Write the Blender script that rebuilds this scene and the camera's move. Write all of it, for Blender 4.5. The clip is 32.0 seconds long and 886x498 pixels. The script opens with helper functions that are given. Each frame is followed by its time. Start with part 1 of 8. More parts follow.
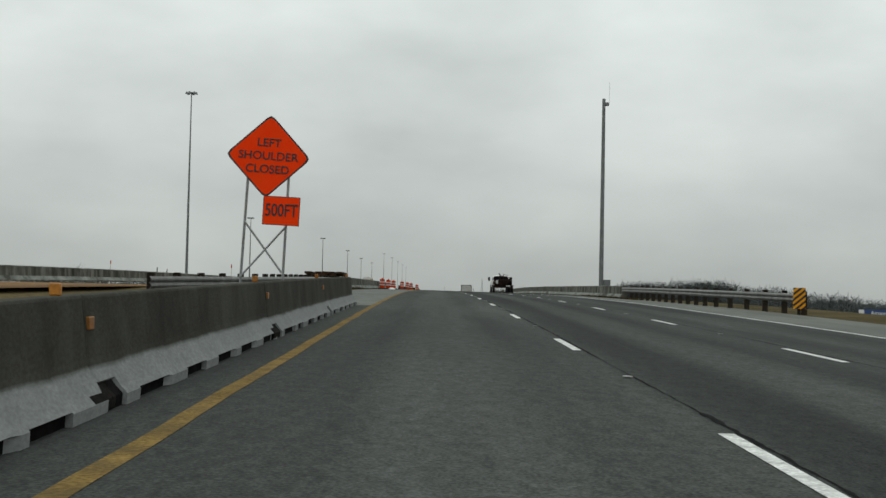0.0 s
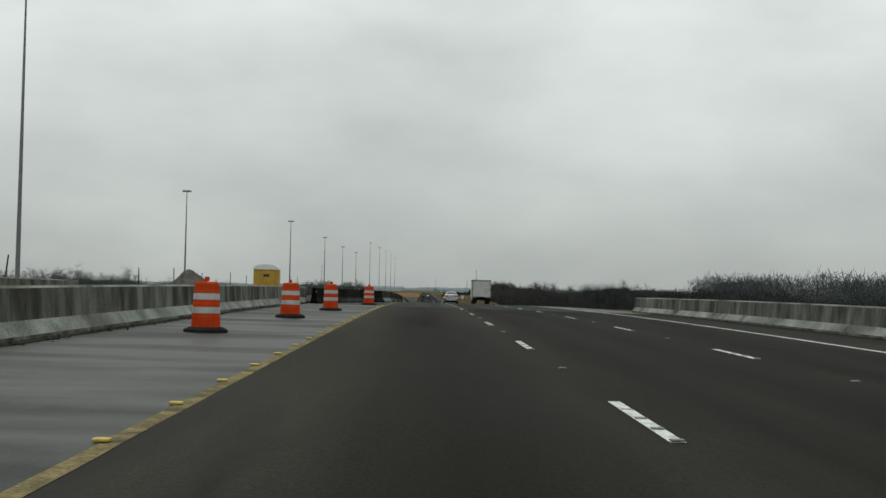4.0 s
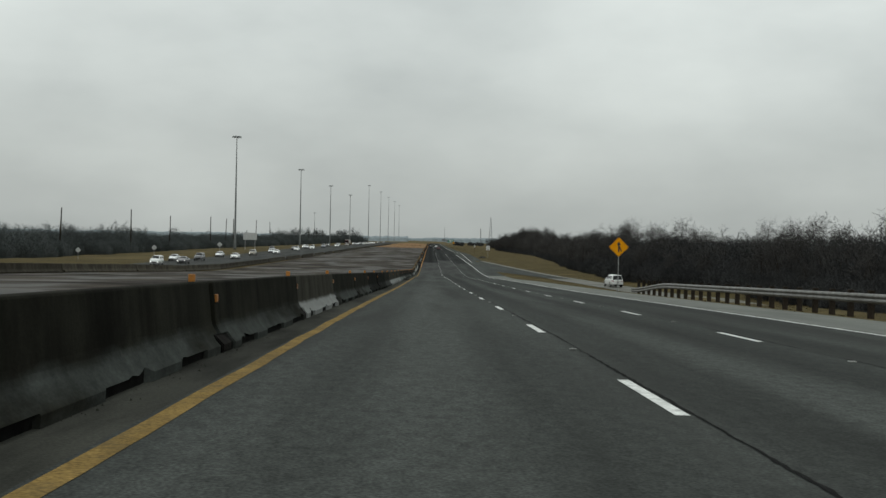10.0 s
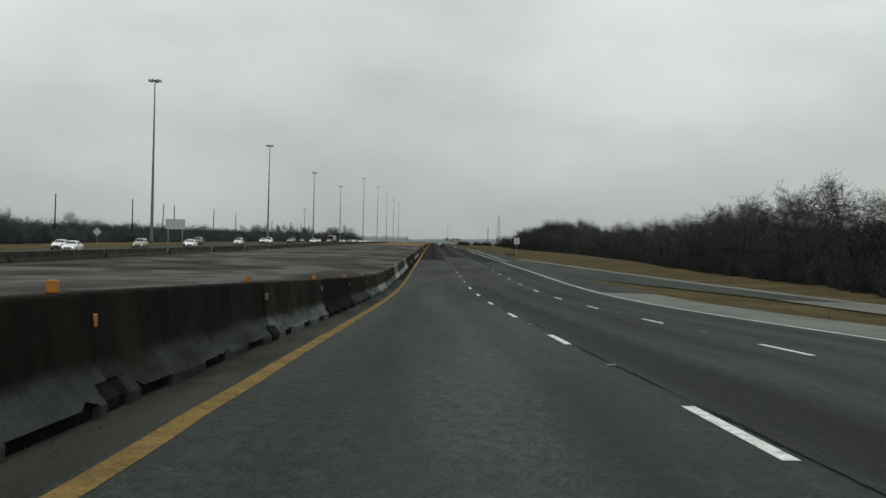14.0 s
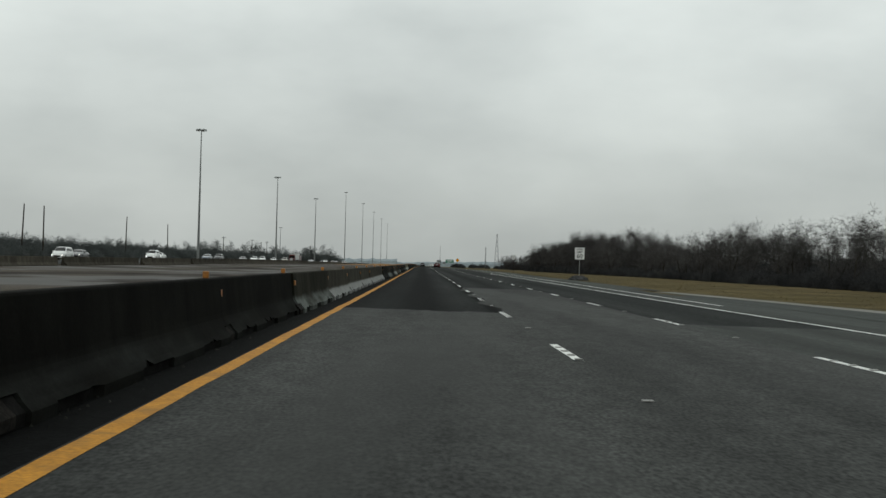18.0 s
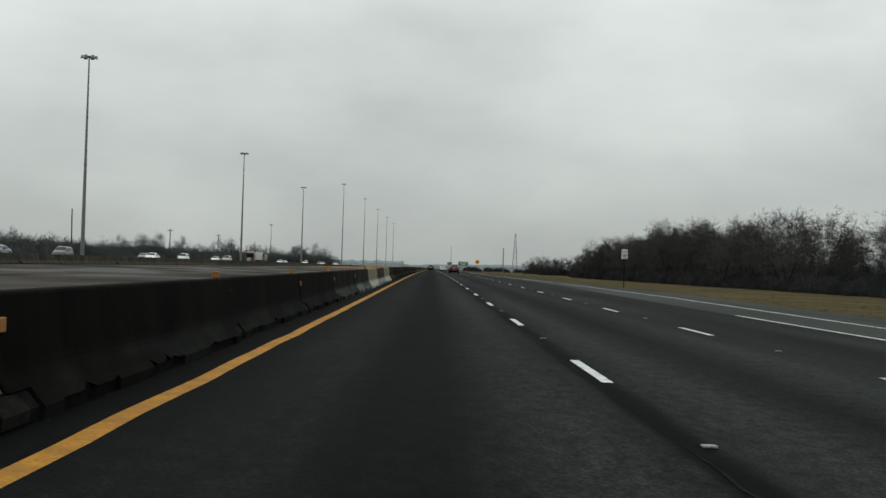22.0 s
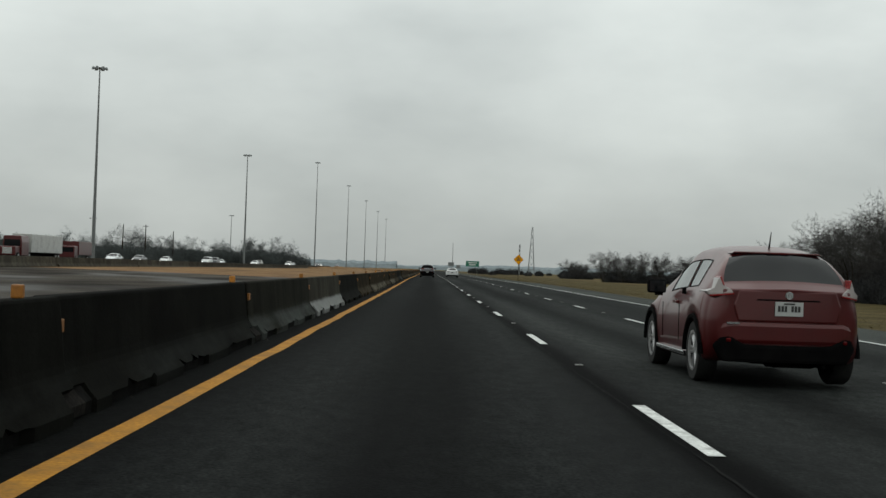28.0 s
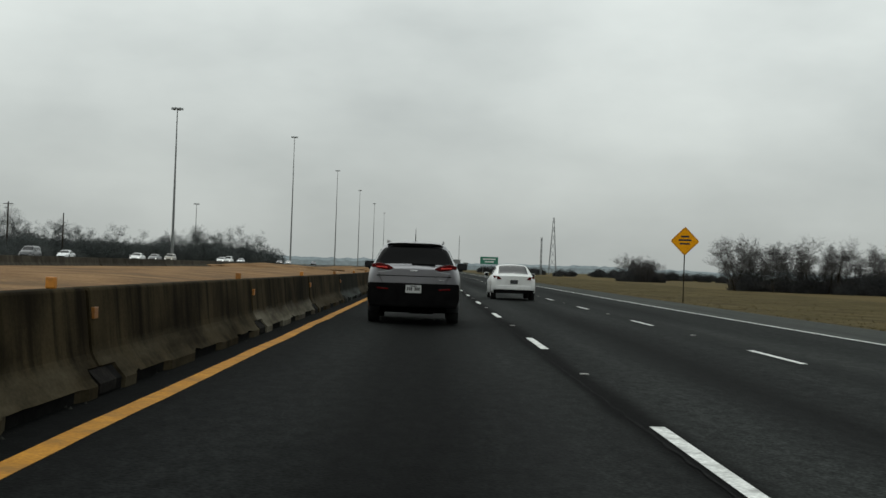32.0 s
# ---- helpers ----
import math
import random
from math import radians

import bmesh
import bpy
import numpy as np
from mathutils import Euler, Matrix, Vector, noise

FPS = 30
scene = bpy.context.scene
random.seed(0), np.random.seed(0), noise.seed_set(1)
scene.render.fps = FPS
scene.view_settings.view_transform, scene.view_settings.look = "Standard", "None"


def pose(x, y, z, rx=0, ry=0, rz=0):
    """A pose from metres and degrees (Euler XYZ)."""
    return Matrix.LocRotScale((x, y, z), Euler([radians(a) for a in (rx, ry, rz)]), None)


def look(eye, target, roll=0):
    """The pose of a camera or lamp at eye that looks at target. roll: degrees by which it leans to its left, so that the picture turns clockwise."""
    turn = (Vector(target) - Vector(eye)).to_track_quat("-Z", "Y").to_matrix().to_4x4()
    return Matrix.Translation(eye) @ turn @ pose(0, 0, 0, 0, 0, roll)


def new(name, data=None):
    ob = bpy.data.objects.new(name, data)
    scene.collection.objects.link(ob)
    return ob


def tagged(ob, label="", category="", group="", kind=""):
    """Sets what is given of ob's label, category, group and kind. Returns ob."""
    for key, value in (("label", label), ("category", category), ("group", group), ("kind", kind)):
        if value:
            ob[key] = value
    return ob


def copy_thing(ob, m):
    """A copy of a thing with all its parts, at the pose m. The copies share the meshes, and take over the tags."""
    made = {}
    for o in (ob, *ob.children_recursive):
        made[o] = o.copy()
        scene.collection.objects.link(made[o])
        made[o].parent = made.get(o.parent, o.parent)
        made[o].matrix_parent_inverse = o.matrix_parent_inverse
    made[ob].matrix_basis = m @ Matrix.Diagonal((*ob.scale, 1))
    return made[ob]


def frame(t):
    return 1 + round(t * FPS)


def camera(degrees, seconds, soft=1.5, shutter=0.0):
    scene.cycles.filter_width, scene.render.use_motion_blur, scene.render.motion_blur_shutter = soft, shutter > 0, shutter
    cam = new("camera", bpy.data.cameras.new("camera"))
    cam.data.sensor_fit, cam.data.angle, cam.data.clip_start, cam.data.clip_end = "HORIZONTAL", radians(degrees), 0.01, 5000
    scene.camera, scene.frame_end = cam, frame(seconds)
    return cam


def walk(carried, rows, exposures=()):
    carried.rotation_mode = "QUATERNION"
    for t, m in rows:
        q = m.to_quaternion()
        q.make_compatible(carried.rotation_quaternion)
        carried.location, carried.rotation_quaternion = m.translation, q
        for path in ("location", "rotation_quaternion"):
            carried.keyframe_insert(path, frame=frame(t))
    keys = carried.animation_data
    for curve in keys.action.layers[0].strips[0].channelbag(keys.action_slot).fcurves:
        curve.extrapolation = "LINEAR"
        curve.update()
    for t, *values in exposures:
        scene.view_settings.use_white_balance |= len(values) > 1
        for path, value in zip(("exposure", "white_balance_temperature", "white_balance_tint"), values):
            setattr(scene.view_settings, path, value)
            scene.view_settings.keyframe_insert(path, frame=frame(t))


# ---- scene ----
# ---------------------------------------------------------------- camera
cam = camera(39.2, 32.0, soft=1.5)
ROWS = [
    (0.0, pose(-0.164, 3.31, 2.940, 92.21, -1.20, -0.46)),
    (0.5, pose(-0.263, 19.89, 3.316, 92.06, -1.17, -0.47)),
    (1.0, pose(-0.322, 35.97, 3.640, 91.97, -1.23, -0.41)),
    (1.5, pose(-0.330, 52.02, 3.920, 91.79, -1.15, -0.56)),
    (2.0, pose(-0.308, 68.52, 4.159, 91.75, -1.24, -0.65)),
    (2.5, pose(-0.218, 84.95, 4.341, 91.47, -1.24, -0.73)),
    (3.0, pose(-0.090, 101.49, 4.484, 91.24, -1.16, -0.83)),
    (3.5, pose(0.007, 117.76, 4.604, 91.83, -1.15, -0.89)),
    (5.5, pose(0.252, 185.00, 4.891, 90.97, -1.30, -0.79)),
    (6.0, pose(0.213, 201.65, 4.845, 90.06, -1.16, -0.92)),
    (6.5, pose(0.224, 219.10, 4.748, 90.61, -1.17, -0.64)),
    (7.0, pose(0.219, 237.15, 4.608, 90.29, -1.16, -0.45)),
    (7.5, pose(0.146, 254.69, 4.437, 90.02, -1.19, -0.30)),
    (8.0, pose(0.078, 271.91, 4.229, 89.99, -1.17, -0.39)),
    (8.5, pose(0.032, 289.48, 3.983, 89.78, -1.28, -0.45)),
    (9.0, pose(0.011, 306.89, 3.709, 89.70, -1.17, -0.39)),
    (9.5, pose(-0.027, 323.97, 3.409, 89.69, -1.18, -0.46)),
    (10.0, pose(-0.063, 340.82, 3.084, 89.56, -1.20, -0.57)),
    (10.5, pose(-0.075, 357.62, 2.732, 89.39, -1.26, -0.59)),
    (11.0, pose(-0.093, 374.11, 2.350, 89.45, -1.16, -0.57)),
    (11.5, pose(-0.190, 391.07, 1.919, 89.27, -1.28, -0.54)),
    (12.0, pose(-0.131, 408.12, 1.479, 89.43, -1.16, -0.60)),
    (12.5, pose(-0.168, 425.43, 1.057, 89.48, -1.23, -0.57)),
    (13.0, pose(-0.098, 442.79, 0.655, 89.29, -1.13, -0.45)),
    (13.5, pose(-0.177, 460.16, 0.262, 89.52, -1.30, -0.42)),
    (15.5, pose(-0.342, 528.77, -1.343, 89.87, -1.37, -0.63)),
    (16.0, pose(-0.348, 546.96, -1.579, 90.20, -1.40, -0.63)),
    (16.3, pose(-0.312, 557.45, -1.614, 90.32, -1.49, -0.71)),
    (16.4, pose(-0.300, 560.95, -1.625, 91.20, -1.52, -0.74)),
    (16.5, pose(-0.288, 564.45, -1.637, 91.65, -1.55, -0.77)),
    (16.6, pose(-0.266, 567.77, -1.632, 90.95, -1.51, -0.79)),
    (16.7, pose(-0.243, 571.09, -1.627, 90.45, -1.47, -0.81)),
    (16.8, pose(-0.221, 574.41, -1.621, 90.50, -1.42, -0.83)),
    (17.0, pose(-0.176, 581.05, -1.611, 90.78, -1.34, -0.87)),
    (17.5, pose(-0.122, 598.22, -1.580, 90.91, -1.44, -0.98)),
    (18.0, pose(-0.005, 615.70, -1.572, 90.78, -1.44, -0.93)),
    (18.5, pose(0.035, 633.17, -1.552, 90.85, -1.43, -0.98)),
    (19.0, pose(0.108, 650.58, -1.525, 90.92, -1.59, -0.93)),
    (19.5, pose(0.139, 667.39, -1.498, 90.89, -1.53, -0.79)),
    (20.0, pose(0.130, 684.49, -1.464, 90.76, -1.69, -0.64)),
    (20.5, pose(0.160, 701.51, -1.428, 90.77, -1.73, -0.71)),
    (21.0, pose(0.131, 718.56, -1.394, 90.93, -1.71, -0.73)),
    (21.5, pose(0.157, 735.44, -1.366, 90.84, -1.81, -0.53)),
    (22.0, pose(0.098, 752.33, -1.341, 90.89, -1.81, -0.53)),
    (22.5, pose(0.090, 769.22, -1.314, 90.90, -1.80, -0.67)),
    (23.0, pose(0.033, 785.83, -1.265, 90.92, -1.84, -0.69)),
    (23.5, pose(0.023, 802.46, -1.206, 90.85, -1.89, -0.61)),
    (24.0, pose(0.070, 818.65, -1.140, 90.87, -1.82, -0.61)),
    (24.5, pose(0.060, 835.03, -1.089, 90.79, -1.88, -0.63)),
    (25.0, pose(0.050, 851.66, -1.052, 90.95, -1.86, -0.65)),
    (25.5, pose(0.043, 868.41, -1.036, 90.87, -1.88, -0.60)),
    (27.5, pose(0.022, 934.72, -1.016, 90.97, -1.82, -0.67)),
    (28.0, pose(0.009, 951.97, -1.014, 90.94, -1.94, -0.67)),
    (28.5, pose(0.038, 968.85, -1.026, 90.83, -1.92, -0.81)),
    (29.0, pose(0.069, 985.82, -1.039, 90.84, -1.91, -0.96)),
    (29.5, pose(0.141, 1002.66, -1.036, 90.82, -1.85, -0.91)),
    (30.0, pose(0.198, 1019.57, -1.029, 90.91, -1.89, -0.92)),
    (30.5, pose(0.247, 1036.85, -1.012, 90.90, -1.95, -0.92)),
    (31.0, pose(0.305, 1053.92, -0.989, 90.76, -1.94, -0.85)),
    (31.5, pose(0.272, 1070.75, -0.974, 90.79, -1.92, -0.72)),
    (32.0, pose(0.189, 1087.89, -0.977, 90.86, -1.97, -0.58)),
]
walk(cam, ROWS)

# ---------------------------------------------------------------- sky and light
world = bpy.data.worlds.new("overcast_sky")
scene.world = world
world.use_nodes = True
wn, wl = world.node_tree.nodes, world.node_tree.links
wn.clear()
w_out = wn.new("ShaderNodeOutputWorld")
w_bg = wn.new("ShaderNodeBackground")
w_sky = wn.new("ShaderNodeTexSky")
w_sky.sky_type = "NISHITA"
w_sky.sun_disc = False
w_sky.sun_elevation = radians(38)
w_sky.sun_rotation = radians(200)
w_sky.air_density, w_sky.dust_density = 1.0, 3.0
w_co = wn.new("ShaderNodeTexCoord")
w_map = wn.new("ShaderNodeMapping")
w_map.inputs["Scale"].default_value = (1.0, 1.0, 2.2)
w_map.inputs["Location"].default_value = (0.6, 0.2, 0.4)
w_noise = wn.new("ShaderNodeTexNoise")
w_noise.inputs["Scale"].default_value = 4.5
w_noise.inputs["Detail"].default_value = 5.0
w_noise.inputs["Roughness"].default_value = 0.5
w_ramp = wn.new("ShaderNodeValToRGB")
w_ramp.color_ramp.elements[0].position, w_ramp.color_ramp.elements[0].color = 0.28, (0.6, 0.645, 0.625, 1)
w_ramp.color_ramp.elements[1].position, w_ramp.color_ramp.elements[1].color = 0.72, (0.83, 0.885, 0.85, 1)
w_sep = wn.new("ShaderNodeSeparateXYZ")
w_hor = wn.new("ShaderNodeMapRange")
w_hor.inputs["From Min"].default_value, w_hor.inputs["From Max"].default_value = 0.0, 0.22
w_hor.inputs["To Min"].default_value, w_hor.inputs["To Max"].default_value = 0.6, 1.06
w_mul = wn.new("ShaderNodeMixRGB")
w_mul.blend_type = "MULTIPLY"
w_mul.inputs[0].default_value = 1.0
w_dim = wn.new("ShaderNodeMixRGB")
w_dim.blend_type = "MULTIPLY"
w_dim.inputs[0].default_value = 1.0
w_dim.inputs[2].default_value = (0.08, 0.08, 0.08, 1)
w_mix = wn.new("ShaderNodeMixRGB")
w_mix.inputs[0].default_value = 0.93
wl.new(w_co.outputs["Generated"], w_map.inputs["Vector"])
wl.new(w_map.outputs["Vector"], w_noise.inputs["Vector"])
wl.new(w_noise.outputs["Fac"], w_ramp.inputs["Fac"])
wl.new(w_co.outputs["Generated"], w_sep.inputs["Vector"])
wl.new(w_sep.outputs["Z"], w_hor.inputs["Value"])
wl.new(w_ramp.outputs["Color"], w_mul.inputs[1])
w_top = wn.new("ShaderNodeMapRange")
w_top.inputs["From Min"].default_value, w_top.inputs["From Max"].default_value = 0.22, 1.0
w_top.inputs["To Min"].default_value, w_top.inputs["To Max"].default_value = 0.0, 0.4
w_add = wn.new("ShaderNodeMath")
w_add.operation = "ADD"
wl.new(w_sep.outputs["Z"], w_top.inputs["Value"])
wl.new(w_hor.outputs["Result"], w_add.inputs[0])
wl.new(w_top.outputs["Result"], w_add.inputs[1])
wl.new(w_add.outputs["Value"], w_mul.inputs[2])
wl.new(w_sky.outputs["Color"], w_dim.inputs[1])
wl.new(w_dim.outputs["Color"], w_mix.inputs[1])
wl.new(w_mul.outputs["Color"], w_mix.inputs[2])
wl.new(w_mix.outputs["Color"], w_bg.inputs["Color"])
w_bg.inputs["Strength"].default_value = 1.0
wl.new(w_bg.outputs["Background"], w_out.inputs["Surface"])

sun = new("sun", bpy.data.lights.new("sun", "SUN"))
sun.data.energy, sun.data.angle, sun.data.color = 0.5, radians(60), (0.97, 1.0, 0.97)
sun.matrix_world = look((0, 0, 60), (25, -40, 0))
scene.view_settings.exposure = 0.0


# ---------------------------------------------------------------- materials
def material(name, low, high, rough=0.8, scale=8.0, grain=0.0, grain_scale=120.0, bump=0.15, metal=0.0, stretch=(1, 1, 1),
             stain=None, stain_scale=0.4, stain_amount=0.5, gloss_var=0.0, by_object=0.0, coat=0.0, mottle=0.0, mottle_scale=7.0, mottle_long=0.4, grain_long=1.0):
    """Two-scale procedural surface: patches between two colours, fine grain, stains of their own colour, relief."""
    m = bpy.data.materials.new(name)
    m.use_nodes = True
    n, l = m.node_tree.nodes, m.node_tree.links
    b = n["Principled BSDF"]
    co = n.new("ShaderNodeTexCoord")
    mp = n.new("ShaderNodeMapping")
    mp.inputs["Scale"].default_value = stretch
    l.new(co.outputs["Object"], mp.inputs["Vector"])
    big = n.new("ShaderNodeTexNoise")
    big.inputs["Scale"].default_value, big.inputs["Detail"].default_value = scale, 6.0
    l.new(mp.outputs["Vector"], big.inputs["Vector"])
    ramp = n.new("ShaderNodeValToRGB")
    ramp.color_ramp.elements[0].position, ramp.color_ramp.elements[0].color = 0.35, (*low, 1)
    ramp.color_ramp.elements[1].position, ramp.color_ramp.elements[1].color = 0.68, (*high, 1)
    l.new(big.outputs["Fac"], ramp.inputs["Fac"])
    out = ramp.outputs["Color"]
    fine = n.new("ShaderNodeTexNoise")
    fine.inputs["Scale"].default_value, fine.inputs["Detail"].default_value = grain_scale, 2.0
    fine_map = n.new("ShaderNodeMapping")
    fine_map.inputs["Scale"].default_value = (1, grain_long, 1)
    l.new(co.outputs["Object"], fine_map.inputs["Vector"])
    l.new(fine_map.outputs["Vector"], fine.inputs["Vector"])
    if grain:
        gr = n.new("ShaderNodeMapRange")
        gr.inputs["From Min"].default_value, gr.inputs["From Max"].default_value = 0.3, 0.7
        gr.inputs["To Min"].default_value, gr.inputs["To Max"].default_value = 1 - grain, 1 + grain
        l.new(fine.outputs["Fac"], gr.inputs["Value"])
        mu = n.new("ShaderNodeMixRGB")
        mu.blend_type = "MULTIPLY"
        mu.inputs[0].default_value = 1.0
        l.new(out, mu.inputs[1])
        l.new(gr.outputs["Result"], mu.inputs[2])
        out = mu.outputs["Color"]
    if mottle:
        mo = n.new("ShaderNodeTexNoise")
        mo.inputs["Scale"].default_value, mo.inputs["Detail"].default_value, mo.inputs["Roughness"].default_value = mottle_scale, 4.0, 0.7
        mm_map = n.new("ShaderNodeMapping")
        mm_map.inputs["Scale"].default_value = (1, mottle_long, 1)
        l.new(co.outputs["Object"], mm_map.inputs["Vector"])
        l.new(mm_map.outputs["Vector"], mo.inputs["Vector"])
        mr = n.new("ShaderNodeMapRange")
        mr.inputs["From Min"].default_value, mr.inputs["From Max"].default_value = 0.32, 0.68
        mr.inputs["To Min"].default_value, mr.inputs["To Max"].default_value = 1 - mottle, 1 + mottle
        l.new(mo.outputs["Fac"], mr.inputs["Value"])
        mm = n.new("ShaderNodeMixRGB")
        mm.blend_type = "MULTIPLY"
        mm.inputs[0].default_value = 1.0
        l.new(out, mm.inputs[1])
        l.new(mr.outputs["Result"], mm.inputs[2])
        out = mm.outputs["Color"]
    if stain:
        st = n.new("ShaderNodeTexNoise")
        st.inputs["Scale"].default_value, st.inputs["Detail"].default_value, st.inputs["Roughness"].default_value = stain_scale, 8.0, 0.62
        l.new(mp.outputs["Vector"], st.inputs["Vector"])
        sr = n.new("ShaderNodeMapRange")
        sr.inputs["From Min"].default_value, sr.inputs["From Max"].default_value = 0.48, 0.64
        sr.inputs["To Max"].default_value = stain_amount
        l.new(st.outputs["Fac"], sr.inputs["Value"])
        mx = n.new("ShaderNodeMixRGB")
        mx.inputs[2].default_value = (*stain, 1)
        l.new(sr.outputs["Result"], mx.inputs[0])
        l.new(out, mx.inputs[1])
        out = mx.outputs["Color"]
    if by_object:
        oi = n.new("ShaderNodeObjectInfo")
        orr = n.new("ShaderNodeMapRange")
        orr.inputs["To Min"].default_value, orr.inputs["To Max"].default_value = 1 - by_object, 1 + by_object
        l.new(oi.outputs["Random"], orr.inputs["Value"])
        m2 = n.new("ShaderNodeMixRGB")
        m2.blend_type = "MULTIPLY"
        m2.inputs[0].default_value = 1.0
        l.new(out, m2.inputs[1])
        l.new(orr.outputs["Result"], m2.inputs[2])
        out = m2.outputs["Color"]
    l.new(out, b.inputs["Base Color"])
    b.inputs["Roughness"].default_value, b.inputs["Metallic"].default_value = rough, metal
    b.inputs["Specular IOR Level"].default_value = 0.5 if rough < 0.7 else 0.02 if rough > 0.82 else 0.2
    if coat:
        b.inputs["Coat Weight"].default_value, b.inputs["Coat Roughness"].default_value = coat, 0.08
    if gloss_var:
        rr = n.new("ShaderNodeMapRange")
        rr.inputs["From Min"].default_value, rr.inputs["From Max"].default_value = 0.42, 0.6
        rr.inputs["To Min"].default_value, rr.inputs["To Max"].default_value = rough, rough - gloss_var
        wet = n.new("ShaderNodeTexNoise")
        wet.inputs["Scale"].default_value, wet.inputs["Detail"].default_value = stain_scale, 5.0
        l.new(mp.outputs["Vector"], wet.inputs["Vector"])
        l.new(wet.outputs["Fac"], rr.inputs["Value"])
        l.new(rr.outputs["Result"], b.inputs["Roughness"])
    if bump:
        bp = n.new("ShaderNodeBump")
        bp.inputs["Strength"].default_value, bp.inputs["Distance"].default_value = bump, 0.01
        l.new(fine.outputs["Fac"], bp.inputs["Height"])
        l.new(bp.outputs["Normal"], b.inputs["Normal"])
    return m


def glass(name, colour, rough=0.05, shine=0.5):
    m = bpy.data.materials.new(name)
    m.use_nodes = True
    b = m.node_tree.nodes["Principled BSDF"]
    b.inputs["Base Color"].default_value = (*colour, 1)
    b.inputs["Roughness"].default_value, b.inputs["IOR"].default_value = rough, 1.5
    b.inputs["Specular IOR Level"].default_value = shine
    return m


M_ASPHALT = material("asphalt_worn", (0.03803, 0.04136, 0.0389), (0.05768, 0.06248, 0.0586), 0.85, 0.5, 0.36, 42.0, 0.3, stretch=(1, 0.06, 1), mottle=0.24, mottle_scale=9.0, mottle_long=0.45, grain_long=0.8,
                     stain=(0.0301, 0.03168, 0.02972), stain_scale=0.7, stain_amount=0.6)
M_ASPHALT_NEW = material("asphalt_dark", (0.01062, 0.01168, 0.01143), (0.01981, 0.02169, 0.02077), 0.88, 0.5, 0.5, 40.0, 0.35, stretch=(1, 0.06, 1), mottle=0.4, mottle_scale=8.0, mottle_long=0.45, grain_long=0.8,
                         stain=(0.009512, 0.01001, 0.01006), stain_scale=0.6, stain_amount=0.6)
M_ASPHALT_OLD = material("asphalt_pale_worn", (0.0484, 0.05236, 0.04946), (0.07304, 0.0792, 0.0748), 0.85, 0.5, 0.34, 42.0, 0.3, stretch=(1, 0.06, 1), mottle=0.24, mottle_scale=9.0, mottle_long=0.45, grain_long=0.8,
                         stain=(0.0396, 0.04136, 0.0396), stain_scale=0.7, stain_amount=0.6)


def lane_wear(m, spots, wander=0.35):
    """Oil-dark lane centres and rubbed wheel paths along a carriageway: (x, factor) across it."""
    n, l = m.node_tree.nodes, m.node_tree.links
    b = n["Principled BSDF"]
    was = b.inputs["Base Color"].links[0].from_socket
    co = n.new("ShaderNodeTexCoord")
    mp = n.new("ShaderNodeMapping")
    mp.inputs["Scale"].default_value = (1, 0.12, 1)
    l.new(co.outputs["Object"], mp.inputs["Vector"])
    wob = n.new("ShaderNodeTexNoise")
    wob.inputs["Scale"].default_value, wob.inputs["Detail"].default_value = 1.6, 6.0
    l.new(mp.outputs["Vector"], wob.inputs["Vector"])
    sep = n.new("ShaderNodeSeparateXYZ")
    l.new(co.outputs["Object"], sep.inputs["Vector"])
    add = n.new("ShaderNodeMath")
    add.operation = "MULTIPLY_ADD"
    add.inputs[1].default_value = wander
    l.new(wob.outputs["Fac"], add.inputs[0])
    l.new(sep.outputs["X"], add.inputs[2])
    mr = n.new("ShaderNodeMapRange")
    mr.inputs["From Min"].default_value, mr.inputs["From Max"].default_value = -3.0 + wander / 2, 10.0 + wander / 2
    l.new(add.outputs["Value"], mr.inputs["Value"])
    ramp = n.new("ShaderNodeValToRGB")
    el = ramp.color_ramp.elements
    for k, (x, f) in enumerate(spots):
        e = el[k] if k < 2 else el.new((x + 3.0) / 13.0)
        e.position, e.color = (x + 3.0) / 13.0, (f / 2, f / 2, f / 2, 1)
    l.new(mr.outputs["Result"], ramp.inputs["Fac"])
    up = n.new("ShaderNodeMixRGB")
    up.blend_type = "MULTIPLY"
    up.inputs[0].default_value = 1.0
    l.new(was, up.inputs[1])
    l.new(ramp.outputs["Color"], up.inputs[2])
    two = n.new("ShaderNodeMixRGB")
    two.blend_type = "ADD"
    two.inputs[0].default_value = 1.0
    l.new(up.outputs["Color"], two.inputs[1])
    l.new(up.outputs["Color"], two.inputs[2])
    l.new(two.outputs["Color"], b.inputs["Base Color"])


